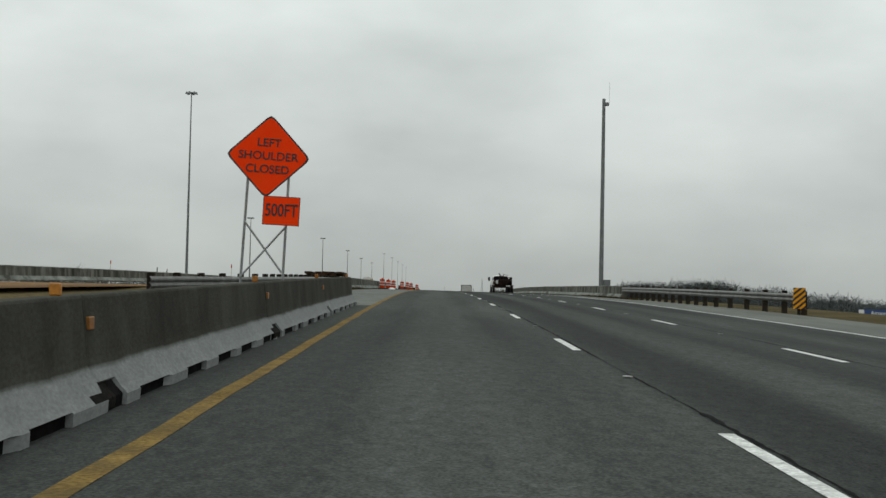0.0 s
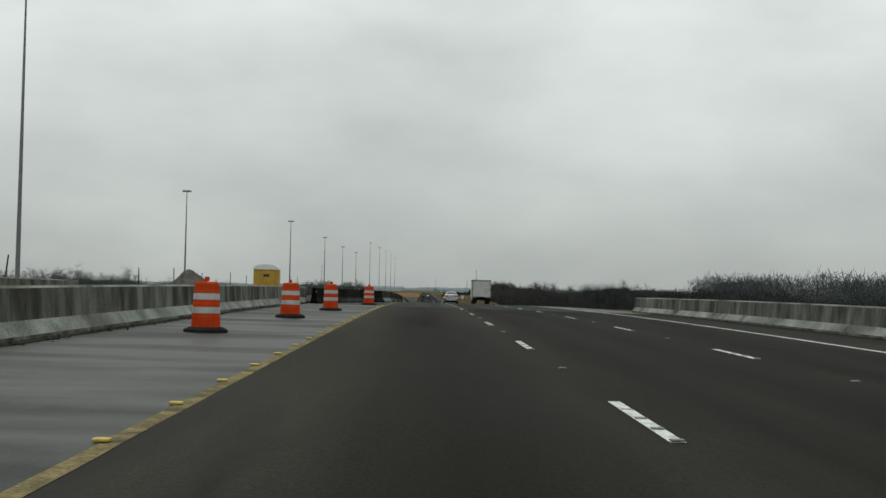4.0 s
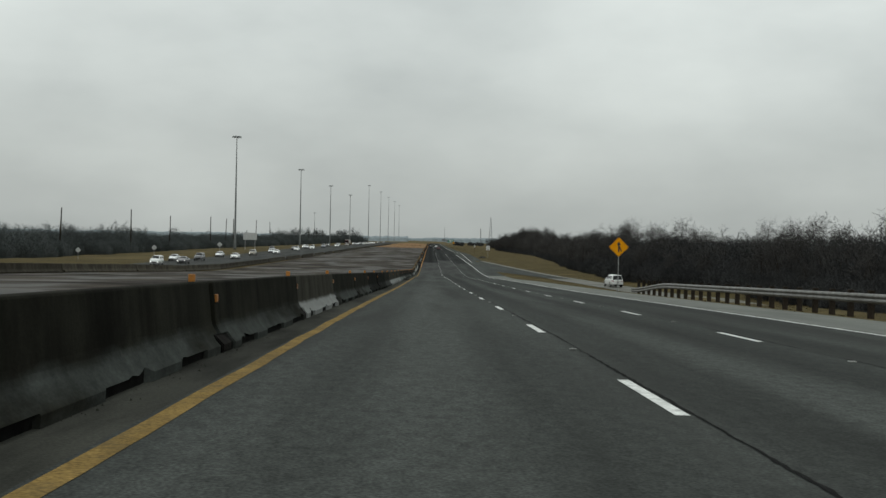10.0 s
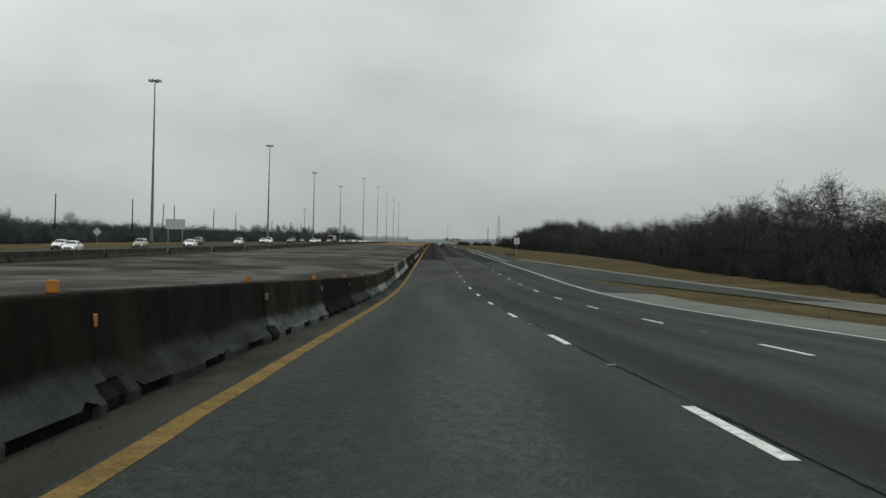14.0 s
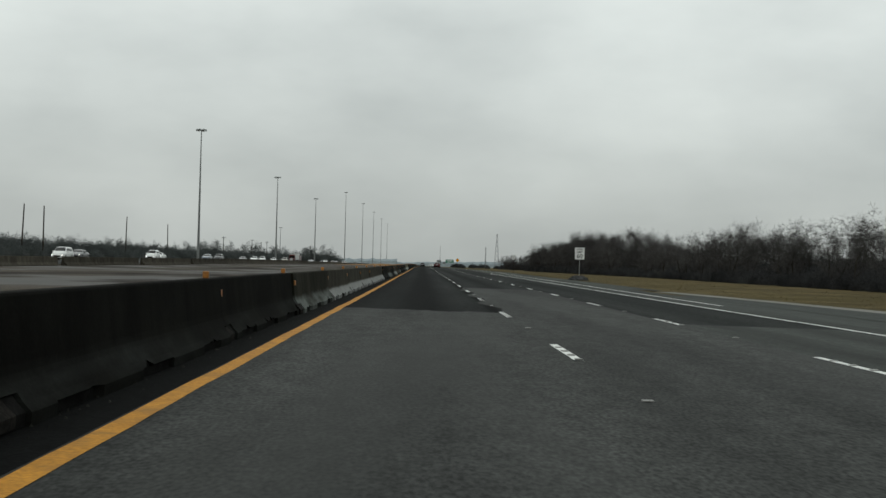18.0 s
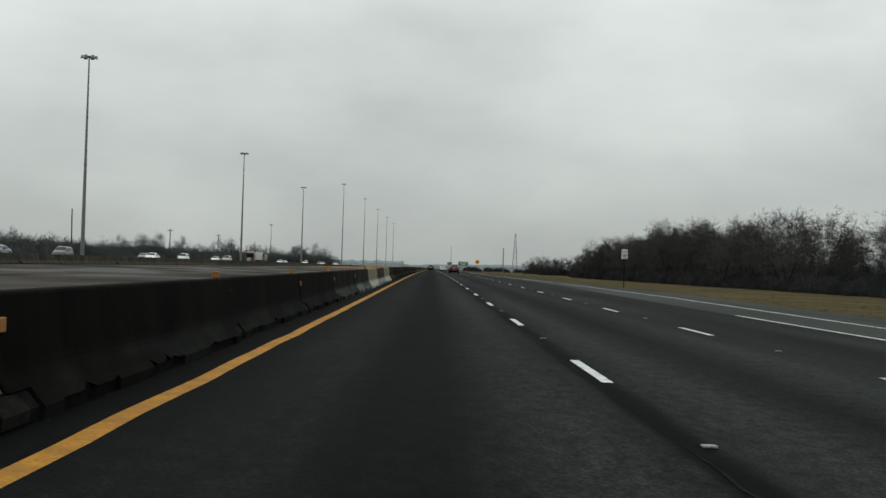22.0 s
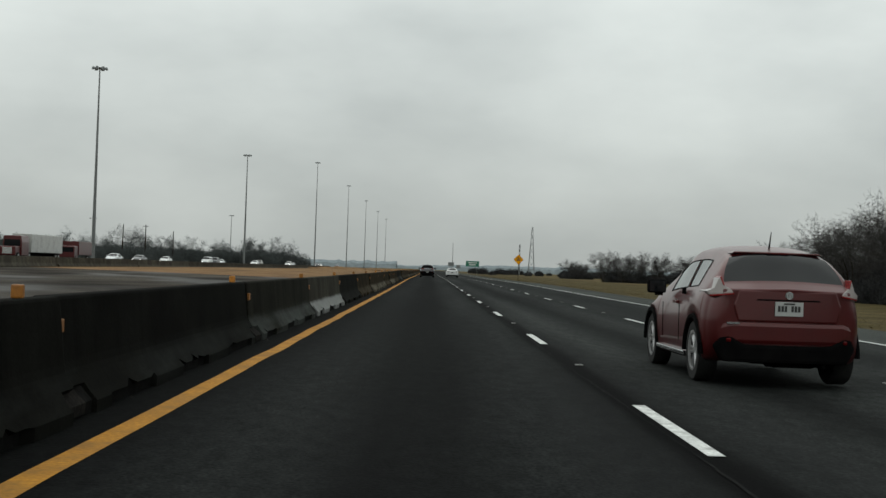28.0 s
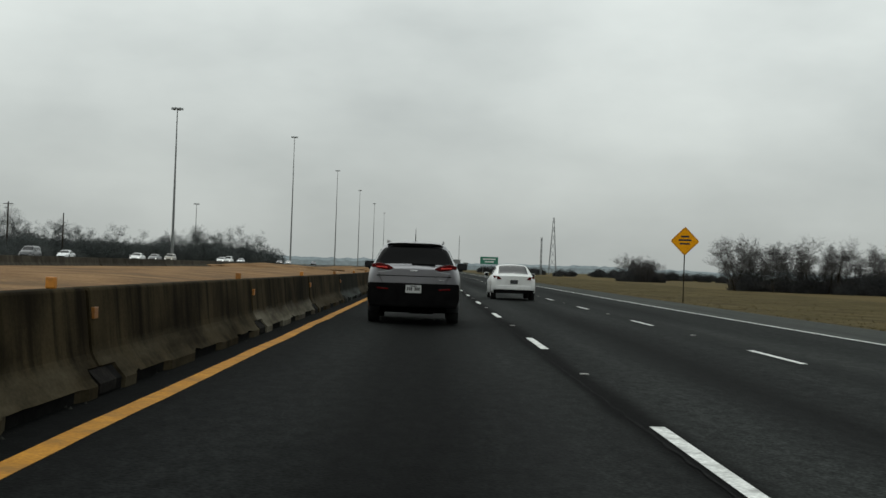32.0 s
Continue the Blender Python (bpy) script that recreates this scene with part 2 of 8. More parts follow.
lane_wear(M_ASPHALT_NEW, ((-2.4, 0.22), (-1.75, 0.4), (-1.2, 0.68), (-0.75, 0.68), (-0.3, 0.3), (0.25, 0.3), (0.7, 0.85), (1.2, 1.2), (1.66, 0.8), (1.76, 0.15), (1.95, 0.2),
                          (2.1, 1.0), (2.7, 1.5), (3.3, 0.85), (3.7, 0.55), (4.1, 0.95), (4.8, 1.5), (5.4, 1.1), (6.2, 1.4), (7.4, 0.9), (8.6, 1.4), (9.6, 1.3)))
WORN_LANES = ((-2.4, 0.95), (-1.5, 1.0), (-0.9, 0.82), (-0.4, 1.05), (0.3, 1.12), (0.9, 0.85), (1.4, 1.0), (1.9, 1.05), (2.3, 0.72), (3.0, 0.6), (3.5, 1.0), (4.0, 0.95), (4.6, 0.62), (5.2, 0.88),
                      (5.7, 1.0), (6.4, 0.72), (7.0, 0.95), (7.7, 0.9), (8.3, 0.7), (9.0, 1.0), (9.6, 1.0))
lane_wear(M_ASPHALT, WORN_LANES, 0.5)
lane_wear(M_ASPHALT_OLD, WORN_LANES, 0.5)
M_PATCH = material("asphalt_patch", (0.02912, 0.03029, 0.02929), (0.05158, 0.05359, 0.05125), 0.83, 0.6, 0.4, 30.0, 0.25, stretch=(1, 0.08, 1), mottle=0.2, mottle_scale=4.0, grain_long=0.4,
                   stain=(0.03002, 0.03162, 0.02956), stain_scale=0.5, stain_amount=0.6, gloss_var=0.15)
M_DECK = material("bridge_concrete", (0.02846, 0.02834, 0.02422), (0.04923, 0.04939, 0.04219), 0.75, 0.6, 0.25, 40.0, 0.2, stretch=(0.28, 0.7, 1), mottle=0.25, mottle_scale=3.0,
                  stain=(0.01692, 0.0166, 0.01368), stain_scale=0.7, stain_amount=0.8, gloss_var=0.25)
M_DECK_WORN = material("worn_bridge_concrete", (0.01559, 0.01446, 0.01157), (0.02573, 0.02383, 0.01915), 0.84, 0.5, 0.3, 40.0, 0.25, stretch=(1, 0.1, 1),
                  stain=(0.01013, 0.009377, 0.007945), stain_scale=0.6, stain_amount=0.8, gloss_var=0.12)
lane_wear(M_DECK_WORN, ((-2.4, 2.0), (-1.8, 1.9), (-0.9, 1.4), (-0.3, 0.85), (0.4, 0.75), (1.0, 1.1), (1.7, 1.4), (2.2, 1.1), (2.9, 0.7), (3.6, 1.0), (4.4, 0.65), (5.2, 1.0), (5.7, 1.1), (6.5, 0.75), (7.2, 1.1), (8.2, 0.8), (9.2, 1.4)), 0.6)
M_SHOULDER = material("shoulder_concrete", (0.0836, 0.088, 0.07982), (0.117, 0.1232, 0.1104), 0.8, 0.8, 0.2, 45.0, 0.25, stretch=(1, 0.2, 1),
                      stain=(0.0627, 0.06512, 0.05775), stain_scale=0.7, stain_amount=0.7)
M_SHOULDER_LEFT = material("stained_shoulder_concrete", (0.06855, 0.07392, 0.06538), (0.107, 0.1144, 0.1019), 0.8, 0.8, 0.3, 40.0, 0.25, stretch=(1, 0.35, 1), mottle=0.3, mottle_scale=3.0,
                           stain=(0.0418, 0.044, 0.03651), stain_scale=0.6, stain_amount=0.8, gloss_var=0.15)
M_SHOULDER_DIRTY = material("dirty_shoulder_concrete", (0.0475, 0.052, 0.04738), (0.08075, 0.088, 0.0824), 0.85, 0.8, 0.3, 40.0, 0.25, stretch=(1, 0.35, 1), mottle=0.3, mottle_scale=3.0,
                            stain=(0.034, 0.034, 0.03), stain_scale=0.6, stain_amount=0.8)
M_GUTTER = material("dirty_gutter_concrete", (0.0285, 0.029, 0.02509), (0.05225, 0.053, 0.04535), 0.88, 0.8, 0.25, 45.0, 0.3, stretch=(1, 0.2, 1),
                    stain=(0.0152, 0.0155, 0.01351), stain_scale=0.9, stain_amount=0.8)
M_SEAL = material("crack_tar", (0.008, 0.008, 0.008), (0.014, 0.014, 0.014), 0.92, 6, 0.2, 60, 0.2)
M_CONCRETE = material("barrier_concrete", (0.0375, 0.03375, 0.02625), (0.075, 0.06825, 0.05475), 0.88, 1.4, 0.28, 30.0, 0.4, stretch=(1, 1, 0.5),
                      stain=(0.03, 0.027, 0.0225), stain_scale=0.9, stain_amount=0.75, by_object=0.22)
M_TOE_PALE = material("whitish_scuffed_concrete", (0.133, 0.138, 0.1255), (0.342, 0.36, 0.3329), 0.88, 1.6, 0.3, 24.0, 0.3, stretch=(1, 0.6, 0.5), stain=(0.04275, 0.042, 0.03281), stain_scale=0.8, stain_amount=0.9)


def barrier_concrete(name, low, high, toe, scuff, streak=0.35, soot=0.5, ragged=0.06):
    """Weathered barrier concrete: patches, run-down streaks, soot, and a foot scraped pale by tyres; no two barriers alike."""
    m = bpy.data.materials.new(name)
    m.use_nodes = True
    n, l = m.node_tree.nodes, m.node_tree.links
    b = n["Principled BSDF"]
    co, oi = n.new("ShaderNodeTexCoord"), n.new("ShaderNodeObjectInfo")
    far = n.new("ShaderNodeMath")
    far.operation = "MULTIPLY"
    far.inputs[1].default_value = 173.0
    l.new(oi.outputs["Random"], far.inputs[0])
    shift = n.new("ShaderNodeCombineXYZ")
    l.new(far.outputs["Value"], shift.inputs["Y"])
    own = n.new("ShaderNodeVectorMath")
    l.new(co.outputs["Object"], own.inputs[0])
    l.new(shift.outputs["Vector"], own.inputs[1])

    def field(stretch, scale, detail, rough, lo, hi, to_lo, to_hi):
        mp = n.new("ShaderNodeMapping")
        mp.inputs["Scale"].default_value = stretch
        l.new(own.outputs["Vector"], mp.inputs["Vector"])
        t = n.new("ShaderNodeTexNoise")
        t.inputs["Scale"].default_value, t.inputs["Detail"].default_value, t.inputs["Roughness"].default_value = scale, detail, rough
        l.new(mp.outputs["Vector"], t.inputs["Vector"])
        r = n.new("ShaderNodeMapRange")
        r.inputs["From Min"].default_value, r.inputs["From Max"].default_value = lo, hi
        r.inputs["To Min"].default_value, r.inputs["To Max"].default_value = to_lo, to_hi
        l.new(t.outputs["Fac"], r.inputs["Value"])
        return r.outputs["Result"]

    def mixed(kind, fac, one, two):
        x = n.new("ShaderNodeMixRGB")
        x.blend_type = kind
        for socket, v in zip(x.inputs, (fac, one, two)):
            if isinstance(v, (int, float)):
                socket.default_value = v
            elif isinstance(v, tuple):
                socket.default_value = (*v, 1)
            else:
                l.new(v, socket)
        return x.outputs["Color"]

    def product(a, c):
        x = n.new("ShaderNodeMath")
        x.operation = "MULTIPLY"
        l.new(a, x.inputs[0])
        l.new(c, x.inputs[1])
        return x.outputs["Value"]

    colour = mixed("MIX", field((1, 1, 0.7), 1.3, 6, 0.55, 0.33, 0.67, 0.0, 1.0), low, high)
    colour = mixed("MULTIPLY", 1.0, colour, field((2.6, 2.6, 0.16), 1.5, 6, 0.6, 0.45, 0.66, 1.0, 1.0 - streak))
    colour = mixed("MIX", field((1, 0.7, 1), 0.8, 7, 0.6, 0.5, 0.66, 0.0, soot), colour, tuple(v * 0.35 for v in low))
    grain = field((1, 0.5, 1), 34.0, 3, 0.6, 0.3, 0.7, 0.84, 1.16)
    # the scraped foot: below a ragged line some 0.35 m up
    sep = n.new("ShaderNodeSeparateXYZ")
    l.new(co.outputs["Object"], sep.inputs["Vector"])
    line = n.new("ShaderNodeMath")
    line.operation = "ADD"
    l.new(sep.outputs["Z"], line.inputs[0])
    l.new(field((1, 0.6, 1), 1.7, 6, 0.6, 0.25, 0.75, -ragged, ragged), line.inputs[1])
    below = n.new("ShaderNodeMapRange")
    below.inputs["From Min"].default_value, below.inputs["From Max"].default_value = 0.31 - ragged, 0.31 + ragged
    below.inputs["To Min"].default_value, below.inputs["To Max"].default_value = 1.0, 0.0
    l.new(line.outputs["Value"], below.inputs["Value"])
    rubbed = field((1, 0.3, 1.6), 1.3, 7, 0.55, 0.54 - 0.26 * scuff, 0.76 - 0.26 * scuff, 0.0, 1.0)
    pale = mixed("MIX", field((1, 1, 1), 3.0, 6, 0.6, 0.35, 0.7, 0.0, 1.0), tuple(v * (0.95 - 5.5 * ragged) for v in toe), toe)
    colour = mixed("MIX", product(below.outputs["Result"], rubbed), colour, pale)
    colour = mixed("MULTIPLY", 1.0, colour, grain)
    l.new(colour, b.inputs["Base Color"])
    b.inputs["Roughness"].default_value, b.inputs["Specular IOR Level"].default_value = 0.9, 0.02
    bp = n.new("ShaderNodeBump")
    bp.inputs["Strength"].default_value, bp.inputs["Distance"].default_value = 0.4, 0.01
    l.new(grain, bp.inputs["Height"])
    l.new(bp.outputs["Normal"], b.inputs["Normal"])
    return m


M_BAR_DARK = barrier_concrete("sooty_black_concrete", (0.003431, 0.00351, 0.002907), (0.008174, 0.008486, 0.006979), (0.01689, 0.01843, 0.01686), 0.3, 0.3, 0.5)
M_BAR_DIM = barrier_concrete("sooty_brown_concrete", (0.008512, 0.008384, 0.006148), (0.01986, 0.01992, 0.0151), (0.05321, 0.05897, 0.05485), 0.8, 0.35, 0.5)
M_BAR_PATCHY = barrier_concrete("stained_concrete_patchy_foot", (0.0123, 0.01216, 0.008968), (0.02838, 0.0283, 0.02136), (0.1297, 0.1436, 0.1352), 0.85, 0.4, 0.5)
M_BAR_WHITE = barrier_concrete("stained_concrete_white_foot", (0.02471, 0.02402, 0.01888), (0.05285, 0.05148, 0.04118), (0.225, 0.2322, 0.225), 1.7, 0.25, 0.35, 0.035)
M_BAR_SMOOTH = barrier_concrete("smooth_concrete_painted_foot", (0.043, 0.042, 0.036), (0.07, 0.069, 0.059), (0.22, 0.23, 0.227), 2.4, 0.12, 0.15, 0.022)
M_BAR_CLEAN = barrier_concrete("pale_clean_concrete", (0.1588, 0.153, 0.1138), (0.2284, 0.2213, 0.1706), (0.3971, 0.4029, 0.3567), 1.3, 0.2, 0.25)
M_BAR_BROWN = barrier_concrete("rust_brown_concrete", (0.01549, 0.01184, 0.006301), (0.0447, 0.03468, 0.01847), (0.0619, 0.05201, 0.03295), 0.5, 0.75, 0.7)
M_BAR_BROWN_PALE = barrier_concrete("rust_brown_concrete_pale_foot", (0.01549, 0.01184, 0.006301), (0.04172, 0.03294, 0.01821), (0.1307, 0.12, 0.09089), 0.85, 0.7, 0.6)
M_PARAPET = material("parapet_concrete", (0.06, 0.059, 0.05), (0.185, 0.187, 0.165), 0.88, 1.6, 0.25, 30.0, 0.4, stretch=(1, 1, 0.35),
                     stain=(0.028, 0.027, 0.022), stain_scale=0.75, stain_amount=0.75)
M_WHITE_LINE = material("white_road_paint", (0.5, 0.51, 0.49), (0.7, 0.71, 0.69), 0.75, 4, 0.25, 30, 0.2, stain=(0.2, 0.2, 0.195), stain_scale=5.0, stain_amount=0.7)
M_YELLOW_OLD = material("faded_yellow_paint", (0.14, 0.094, 0.034), (0.225, 0.15, 0.052), 0.85, 2, 0.35, 30, 0.2, stain=(0.09, 0.072, 0.042), stain_scale=2.2, stain_amount=0.5)
M_YELLOW_FAINT = material("nearly_worn_off_yellow_paint", (0.13, 0.108, 0.058), (0.27, 0.21, 0.1), 0.85, 3, 0.35, 30, 0.2, stain=(0.052, 0.05, 0.042), stain_scale=1.8, stain_amount=0.8)
M_YELLOW_LINE = material("yellow_road_paint", (0.33, 0.145, 0.01), (0.43, 0.195, 0.015), 0.8, 2, 0.25, 30, 0.2, stain=(0.2, 0.1, 0.02), stain_scale=2.4, stain_amount=0.7)
M_GRASS = material("winter_grass", (0.05, 0.0395, 0.0185), (0.088, 0.069, 0.032), 0.95, 0.25, 0.55, 9.0, 0.8, stain=(0.055, 0.045, 0.018), stain_scale=0.12, stain_amount=0.8)
M_GROUND = material("field_ground", (0.075, 0.058, 0.027), (0.11, 0.085, 0.04), 0.95, 0.06, 0.35, 4.0, 0.6, stain=(0.08, 0.07, 0.04), stain_scale=0.03, stain_amount=0.8)
M_DIRT = material("orange_dirt", (0.1496, 0.088, 0.044), (0.2376, 0.1452, 0.0748), 0.9, 0.3, 0.3, 6.0, 0.8, stain=(0.0968, 0.066, 0.04048), stain_scale=0.2, stain_amount=0.7)
M_WET = material("wet_pavement", (0.0132, 0.01056, 0.00836), (0.066, 0.0572, 0.04664), 0.86, 0.22, 0.35, 8.0, 0.2, stretch=(1, 0.5, 1), stain=(0.01232, 0.01012, 0.00792),
                 stain_scale=0.16, stain_amount=0.85, gloss_var=0.42)
M_RAMP = material("ramp_concrete", (0.08075, 0.08, 0.06755), (0.1187, 0.118, 0.1004), 0.75, 0.2, 0.15, 20.0, 0.2, stain=(0.05225, 0.052, 0.04439), stain_scale=0.2, stain_amount=0.6, gloss_var=0.15)
M_STEEL = material("galvanised_steel", (0.27, 0.28, 0.28), (0.36, 0.37, 0.37), 0.5, 3.0, 0.1, 40, 0.1, metal=0.6, stain=(0.2, 0.17, 0.13), stain_scale=2.0, stain_amount=0.4)
M_RAIL = material("weathered_rail_steel", (0.1, 0.1, 0.094), (0.17, 0.17, 0.16), 0.55, 3.0, 0.15, 40, 0.1, metal=0.45, stain=(0.06, 0.05, 0.04), stain_scale=2.0, stain_amount=0.5)
M_POLE = material("pole_steel", (0.13, 0.14, 0.14), (0.18, 0.19, 0.19), 0.55, 2.0, 0.08, 40, 0.05, metal=0.3)
M_DARKWOOD = material("weathered_timber_post", (0.018, 0.015, 0.012), (0.045, 0.036, 0.028), 0.9, 4.0, 0.3, 30, 0.4, stretch=(1, 1, 0.2))
M_TIMBER = material("brown_timber", (0.026, 0.017, 0.011), (0.062, 0.036, 0.022), 0.85, 3.0, 0.3, 20, 0.4, stretch=(1, 0.1, 1), by_object=0.3)
M_SIGN_ORANGE = material("fluorescent_orange_sheeting", (0.96, 0.048, 0.006), (0.99, 0.06, 0.008), 0.9, 3, 0.04, 40, 0.0, stain=(0.8, 0.06, 0.008), stain_scale=1.5, stain_amount=0.3)
M_SIGN_YELLOW = material("yellow_sign_sheet", (0.72, 0.29, 0.008), (0.78, 0.33, 0.01), 0.85, 2, 0.04, 60, 0.02)
M_SIGN_WHITE = material("white_sign_sheet", (0.62, 0.63, 0.62), (0.7, 0.71, 0.7), 0.45, 2, 0.05, 60, 0.02)
M_SIGN_GREEN = material("green_sign_sheet", (0.01, 0.13, 0.08), (0.014, 0.16, 0.1), 0.45, 2, 0.05, 60, 0.02)
M_SIGN_BLUE = material("blue_sign_sheet", (0.02, 0.05, 0.16), (0.025, 0.06, 0.19), 0.45, 2, 0.05, 60, 0.02)
M_SIGN_BACK = material("bare_aluminium", (0.42, 0.43, 0.43), (0.52, 0.53, 0.53), 0.5, 2, 0.08, 40, 0.04, metal=0.4)
M_BLACK = material("black_paint", (0.012, 0.012, 0.012), (0.02, 0.02, 0.02), 0.5, 4, 0.1, 40, 0.02)
M_RUBBER = material("black_rubber", (0.014, 0.014, 0.014), (0.026, 0.026, 0.025), 0.85, 6, 0.2, 60, 0.2)
M_TYRE = material("tyre_rubber", (0.012, 0.012, 0.012), (0.022, 0.022, 0.021), 0.8, 6, 0.15, 50, 0.2)
M_DRUM = material("orange_plastic", (0.42, 0.042, 0.009), (0.53, 0.056, 0.012), 0.84, 3, 0.1, 40, 0.05, stain=(0.3, 0.07, 0.03), stain_scale=4.0, stain_amount=0.45)
M_BAND = material("white_reflective_band", (0.336, 0.344, 0.344), (0.44, 0.448, 0.448), 0.45, 3, 0.1, 40, 0.05)
M_REFLECTOR = material("amber_reflector", (0.27, 0.0975, 0.006), (0.375, 0.1425, 0.009), 0.55, 6, 0.2, 40, 0.05, stain=(0.165, 0.06, 0.009), stain_scale=5.0, stain_amount=0.5, by_object=0.35)
M_TOILET = material("yellow_plastic", (0.34, 0.2, 0.016), (0.43, 0.27, 0.022), 0.5, 2, 0.06, 30, 0.04)
M_WHITE = material("white_plastic", (0.6, 0.6, 0.58), (0.7, 0.7, 0.68), 0.45, 2, 0.06, 30, 0.04)
M_GRAVEL = material("grey_gravel", (0.07, 0.065, 0.058), (0.13, 0.12, 0.105), 0.95, 2, 0.5, 12, 1.0)
M_BARK = material("grey_brown_bark", (0.02, 0.017, 0.0135), (0.042, 0.036, 0.029), 0.95, 2, 0.3, 20, 0.5)
M_TWIG = material("bare_twigs", (0.03784, 0.036, 0.03404), (0.066, 0.063, 0.06072), 0.95, 0.5, 0.3, 8, 0.0, by_object=0.3)
M_BRUSH = material("dry_brush", (0.02924, 0.02982, 0.03049), (0.05332, 0.05429, 0.0546), 0.95, 0.3, 0.35, 4, 0.0, by_object=0.25)
# Far woods: the grey-blue of distance haze is mixed into these base colours.
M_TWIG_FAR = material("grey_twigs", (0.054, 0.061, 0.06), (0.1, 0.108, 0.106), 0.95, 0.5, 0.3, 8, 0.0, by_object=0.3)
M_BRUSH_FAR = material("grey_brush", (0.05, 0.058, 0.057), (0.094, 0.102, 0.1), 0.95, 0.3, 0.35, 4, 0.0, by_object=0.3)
# Horizon belts: distance haze given as a plain pale base colour.
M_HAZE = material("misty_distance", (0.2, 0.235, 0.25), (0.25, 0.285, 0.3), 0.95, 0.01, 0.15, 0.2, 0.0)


# ---------------------------------------------------------------- plan
LEVEL_STEP = 60.0
LEVELS = [0.00, 1.74, 2.93, 3.50, 3.78, 3.47, 2.70, 1.56, 0.07, -1.30, -2.63, -2.70, -2.63, -2.51, -2.41, -2.25, -2.17, -2.16, -2.15, -2.09, -2.17, -2.19]
CROSS = 0.0115


def level(y):
    """Height of the carriageway's axis at y."""
    last = len(LEVELS) - 1
    u = min(max((y + 60.0) / LEVEL_STEP, 0.0), last - 0.001)
    i = int(u)
    f = u - i
    a, b, c, d = LEVELS[max(i - 1, 0)], LEVELS[i], LEVELS[min(i + 1, last)], LEVELS[min(i + 2, last)]
    return b + 0.5 * f * ((c - a) + f * (2 * a - 5 * b + 4 * c - d + f * (3 * (b - c) + d - a)))


def deck(x, y):
    """Height of the paved surface at (x, y)."""
    return level(y) - CROSS * x


def tilt(y):
    return math.degrees(math.atan((level(y + 3) - level(y - 3)) / 6))


def smooth(a, b, v):
    t = min(max((v - a) / (b - a), 0.0), 1.0)
    return t * t * (3 - 2 * t)


def terrain(x, y):
    """Height of the open ground: beside the road it follows the embankment, farther off it is flat land."""
    near = level(y) - 0.22 - CROSS * min(max(x, -14.0), 14.0)
    far = -2.75 if y < 620 else -2.9
    if x >= 0:
        low = float(np.interp(y, [200, 380, 500, 540, 600, 660], [-2.75, -3.0, -3.7, -3.6, -2.9, -2.9]))
        if near < low:
            return near
        flat = smooth(430.0, 380.0, y)
        z = near + (low - near) * smooth(13.0 + 6.0 * flat, 23.5 + 7.5 * flat, x)
        bank = float(np.interp(y, [380, 430, 560, 640], [0.0, 1.0, 1.0, 0.0]))
        return z + (-2.2 - z) * bank * smooth(31.0, 38.0, x)
    near -= 1.6 * smooth(7.0, 11.0, -x) * smooth(100.0, 86.0, y) * (1 - smooth(14.0, 20.0, -x))
    k = smooth(70.0, 92.0, -x)
    rise = (0.15 * smooth(12.0, 34.0, -x) + 0.2 * smooth(36.0, 45.0, -x)) * smooth(680.0, 830.0, y) * (1 - 0.6 * smooth(110.0, 200.0, -x))
    return near * (1 - k) + (far if near > far else near) * k + rise


def mesh_object(name, verts, faces, mat, parent=None, shade=False):
    me = bpy.data.meshes.new(name)
    me.from_pydata(verts, [], faces)
    me.materials.append(mat)
    if shade:
        me.shade_smooth()
    ob = new(name, me)
    if parent is not None:
        ob.parent = parent
    return ob


def part(name, bm, mat, parent=None, label="", shade=False):
    me = bpy.data.meshes.new(name)
    bm.normal_update()
    bm.to_mesh(me)
    bm.free()
    me.materials.append(mat)
    if shade:
        me.shade_smooth()
    ob = new(name, me)
    if parent is not None:
        ob.parent = parent
    if label:
        tagged(ob, label)
    return ob


def share(name, source, parent, m):
    """Another object on the mesh of source."""
    ob = new(name, source.data)
    ob.parent = parent
    ob.matrix_local = m
    return ob


def thing(name, label, category, m=None, group="", kind=""):
    e = new(name)
    e.empty_display_size = 0.2
    if m is not None:
        e.matrix_world = m
    return tagged(e, label, category, group, kind)


def box(bm, x0, x1, y0, y1, z0, z1, bevel=0.0):
    r = bmesh.ops.create_cube(bm, size=1.0, matrix=Matrix.Translation(((x0 + x1) / 2, (y0 + y1) / 2, (z0 + z1) / 2)) @ Matrix.Diagonal((x1 - x0, y1 - y0, z1 - z0, 1)))
    if bevel:
        edges = {e for v in r["verts"] for e in v.link_edges}
        bmesh.ops.bevel(bm, geom=list(edges), offset=bevel, segments=2, affect="EDGES", profile=0.6)
    return bm


def boxed(x0, x1, y0, y1, z0, z1, bevel=0.0):
    return box(bmesh.new(), x0, x1, y0, y1, z0, z1, bevel)


def tube(bm, a, b, ra, rb, sides=10):
    a, b = Vector(a), Vector(b)
    m = Matrix.Translation((a + b) / 2) @ (b - a).to_track_quat("Z", "Y").to_matrix().to_4x4()
    bmesh.ops.create_cone(bm, cap_ends=True, segments=sides, radius1=ra, radius2=rb, depth=(b - a).length, matrix=m)
    return bm


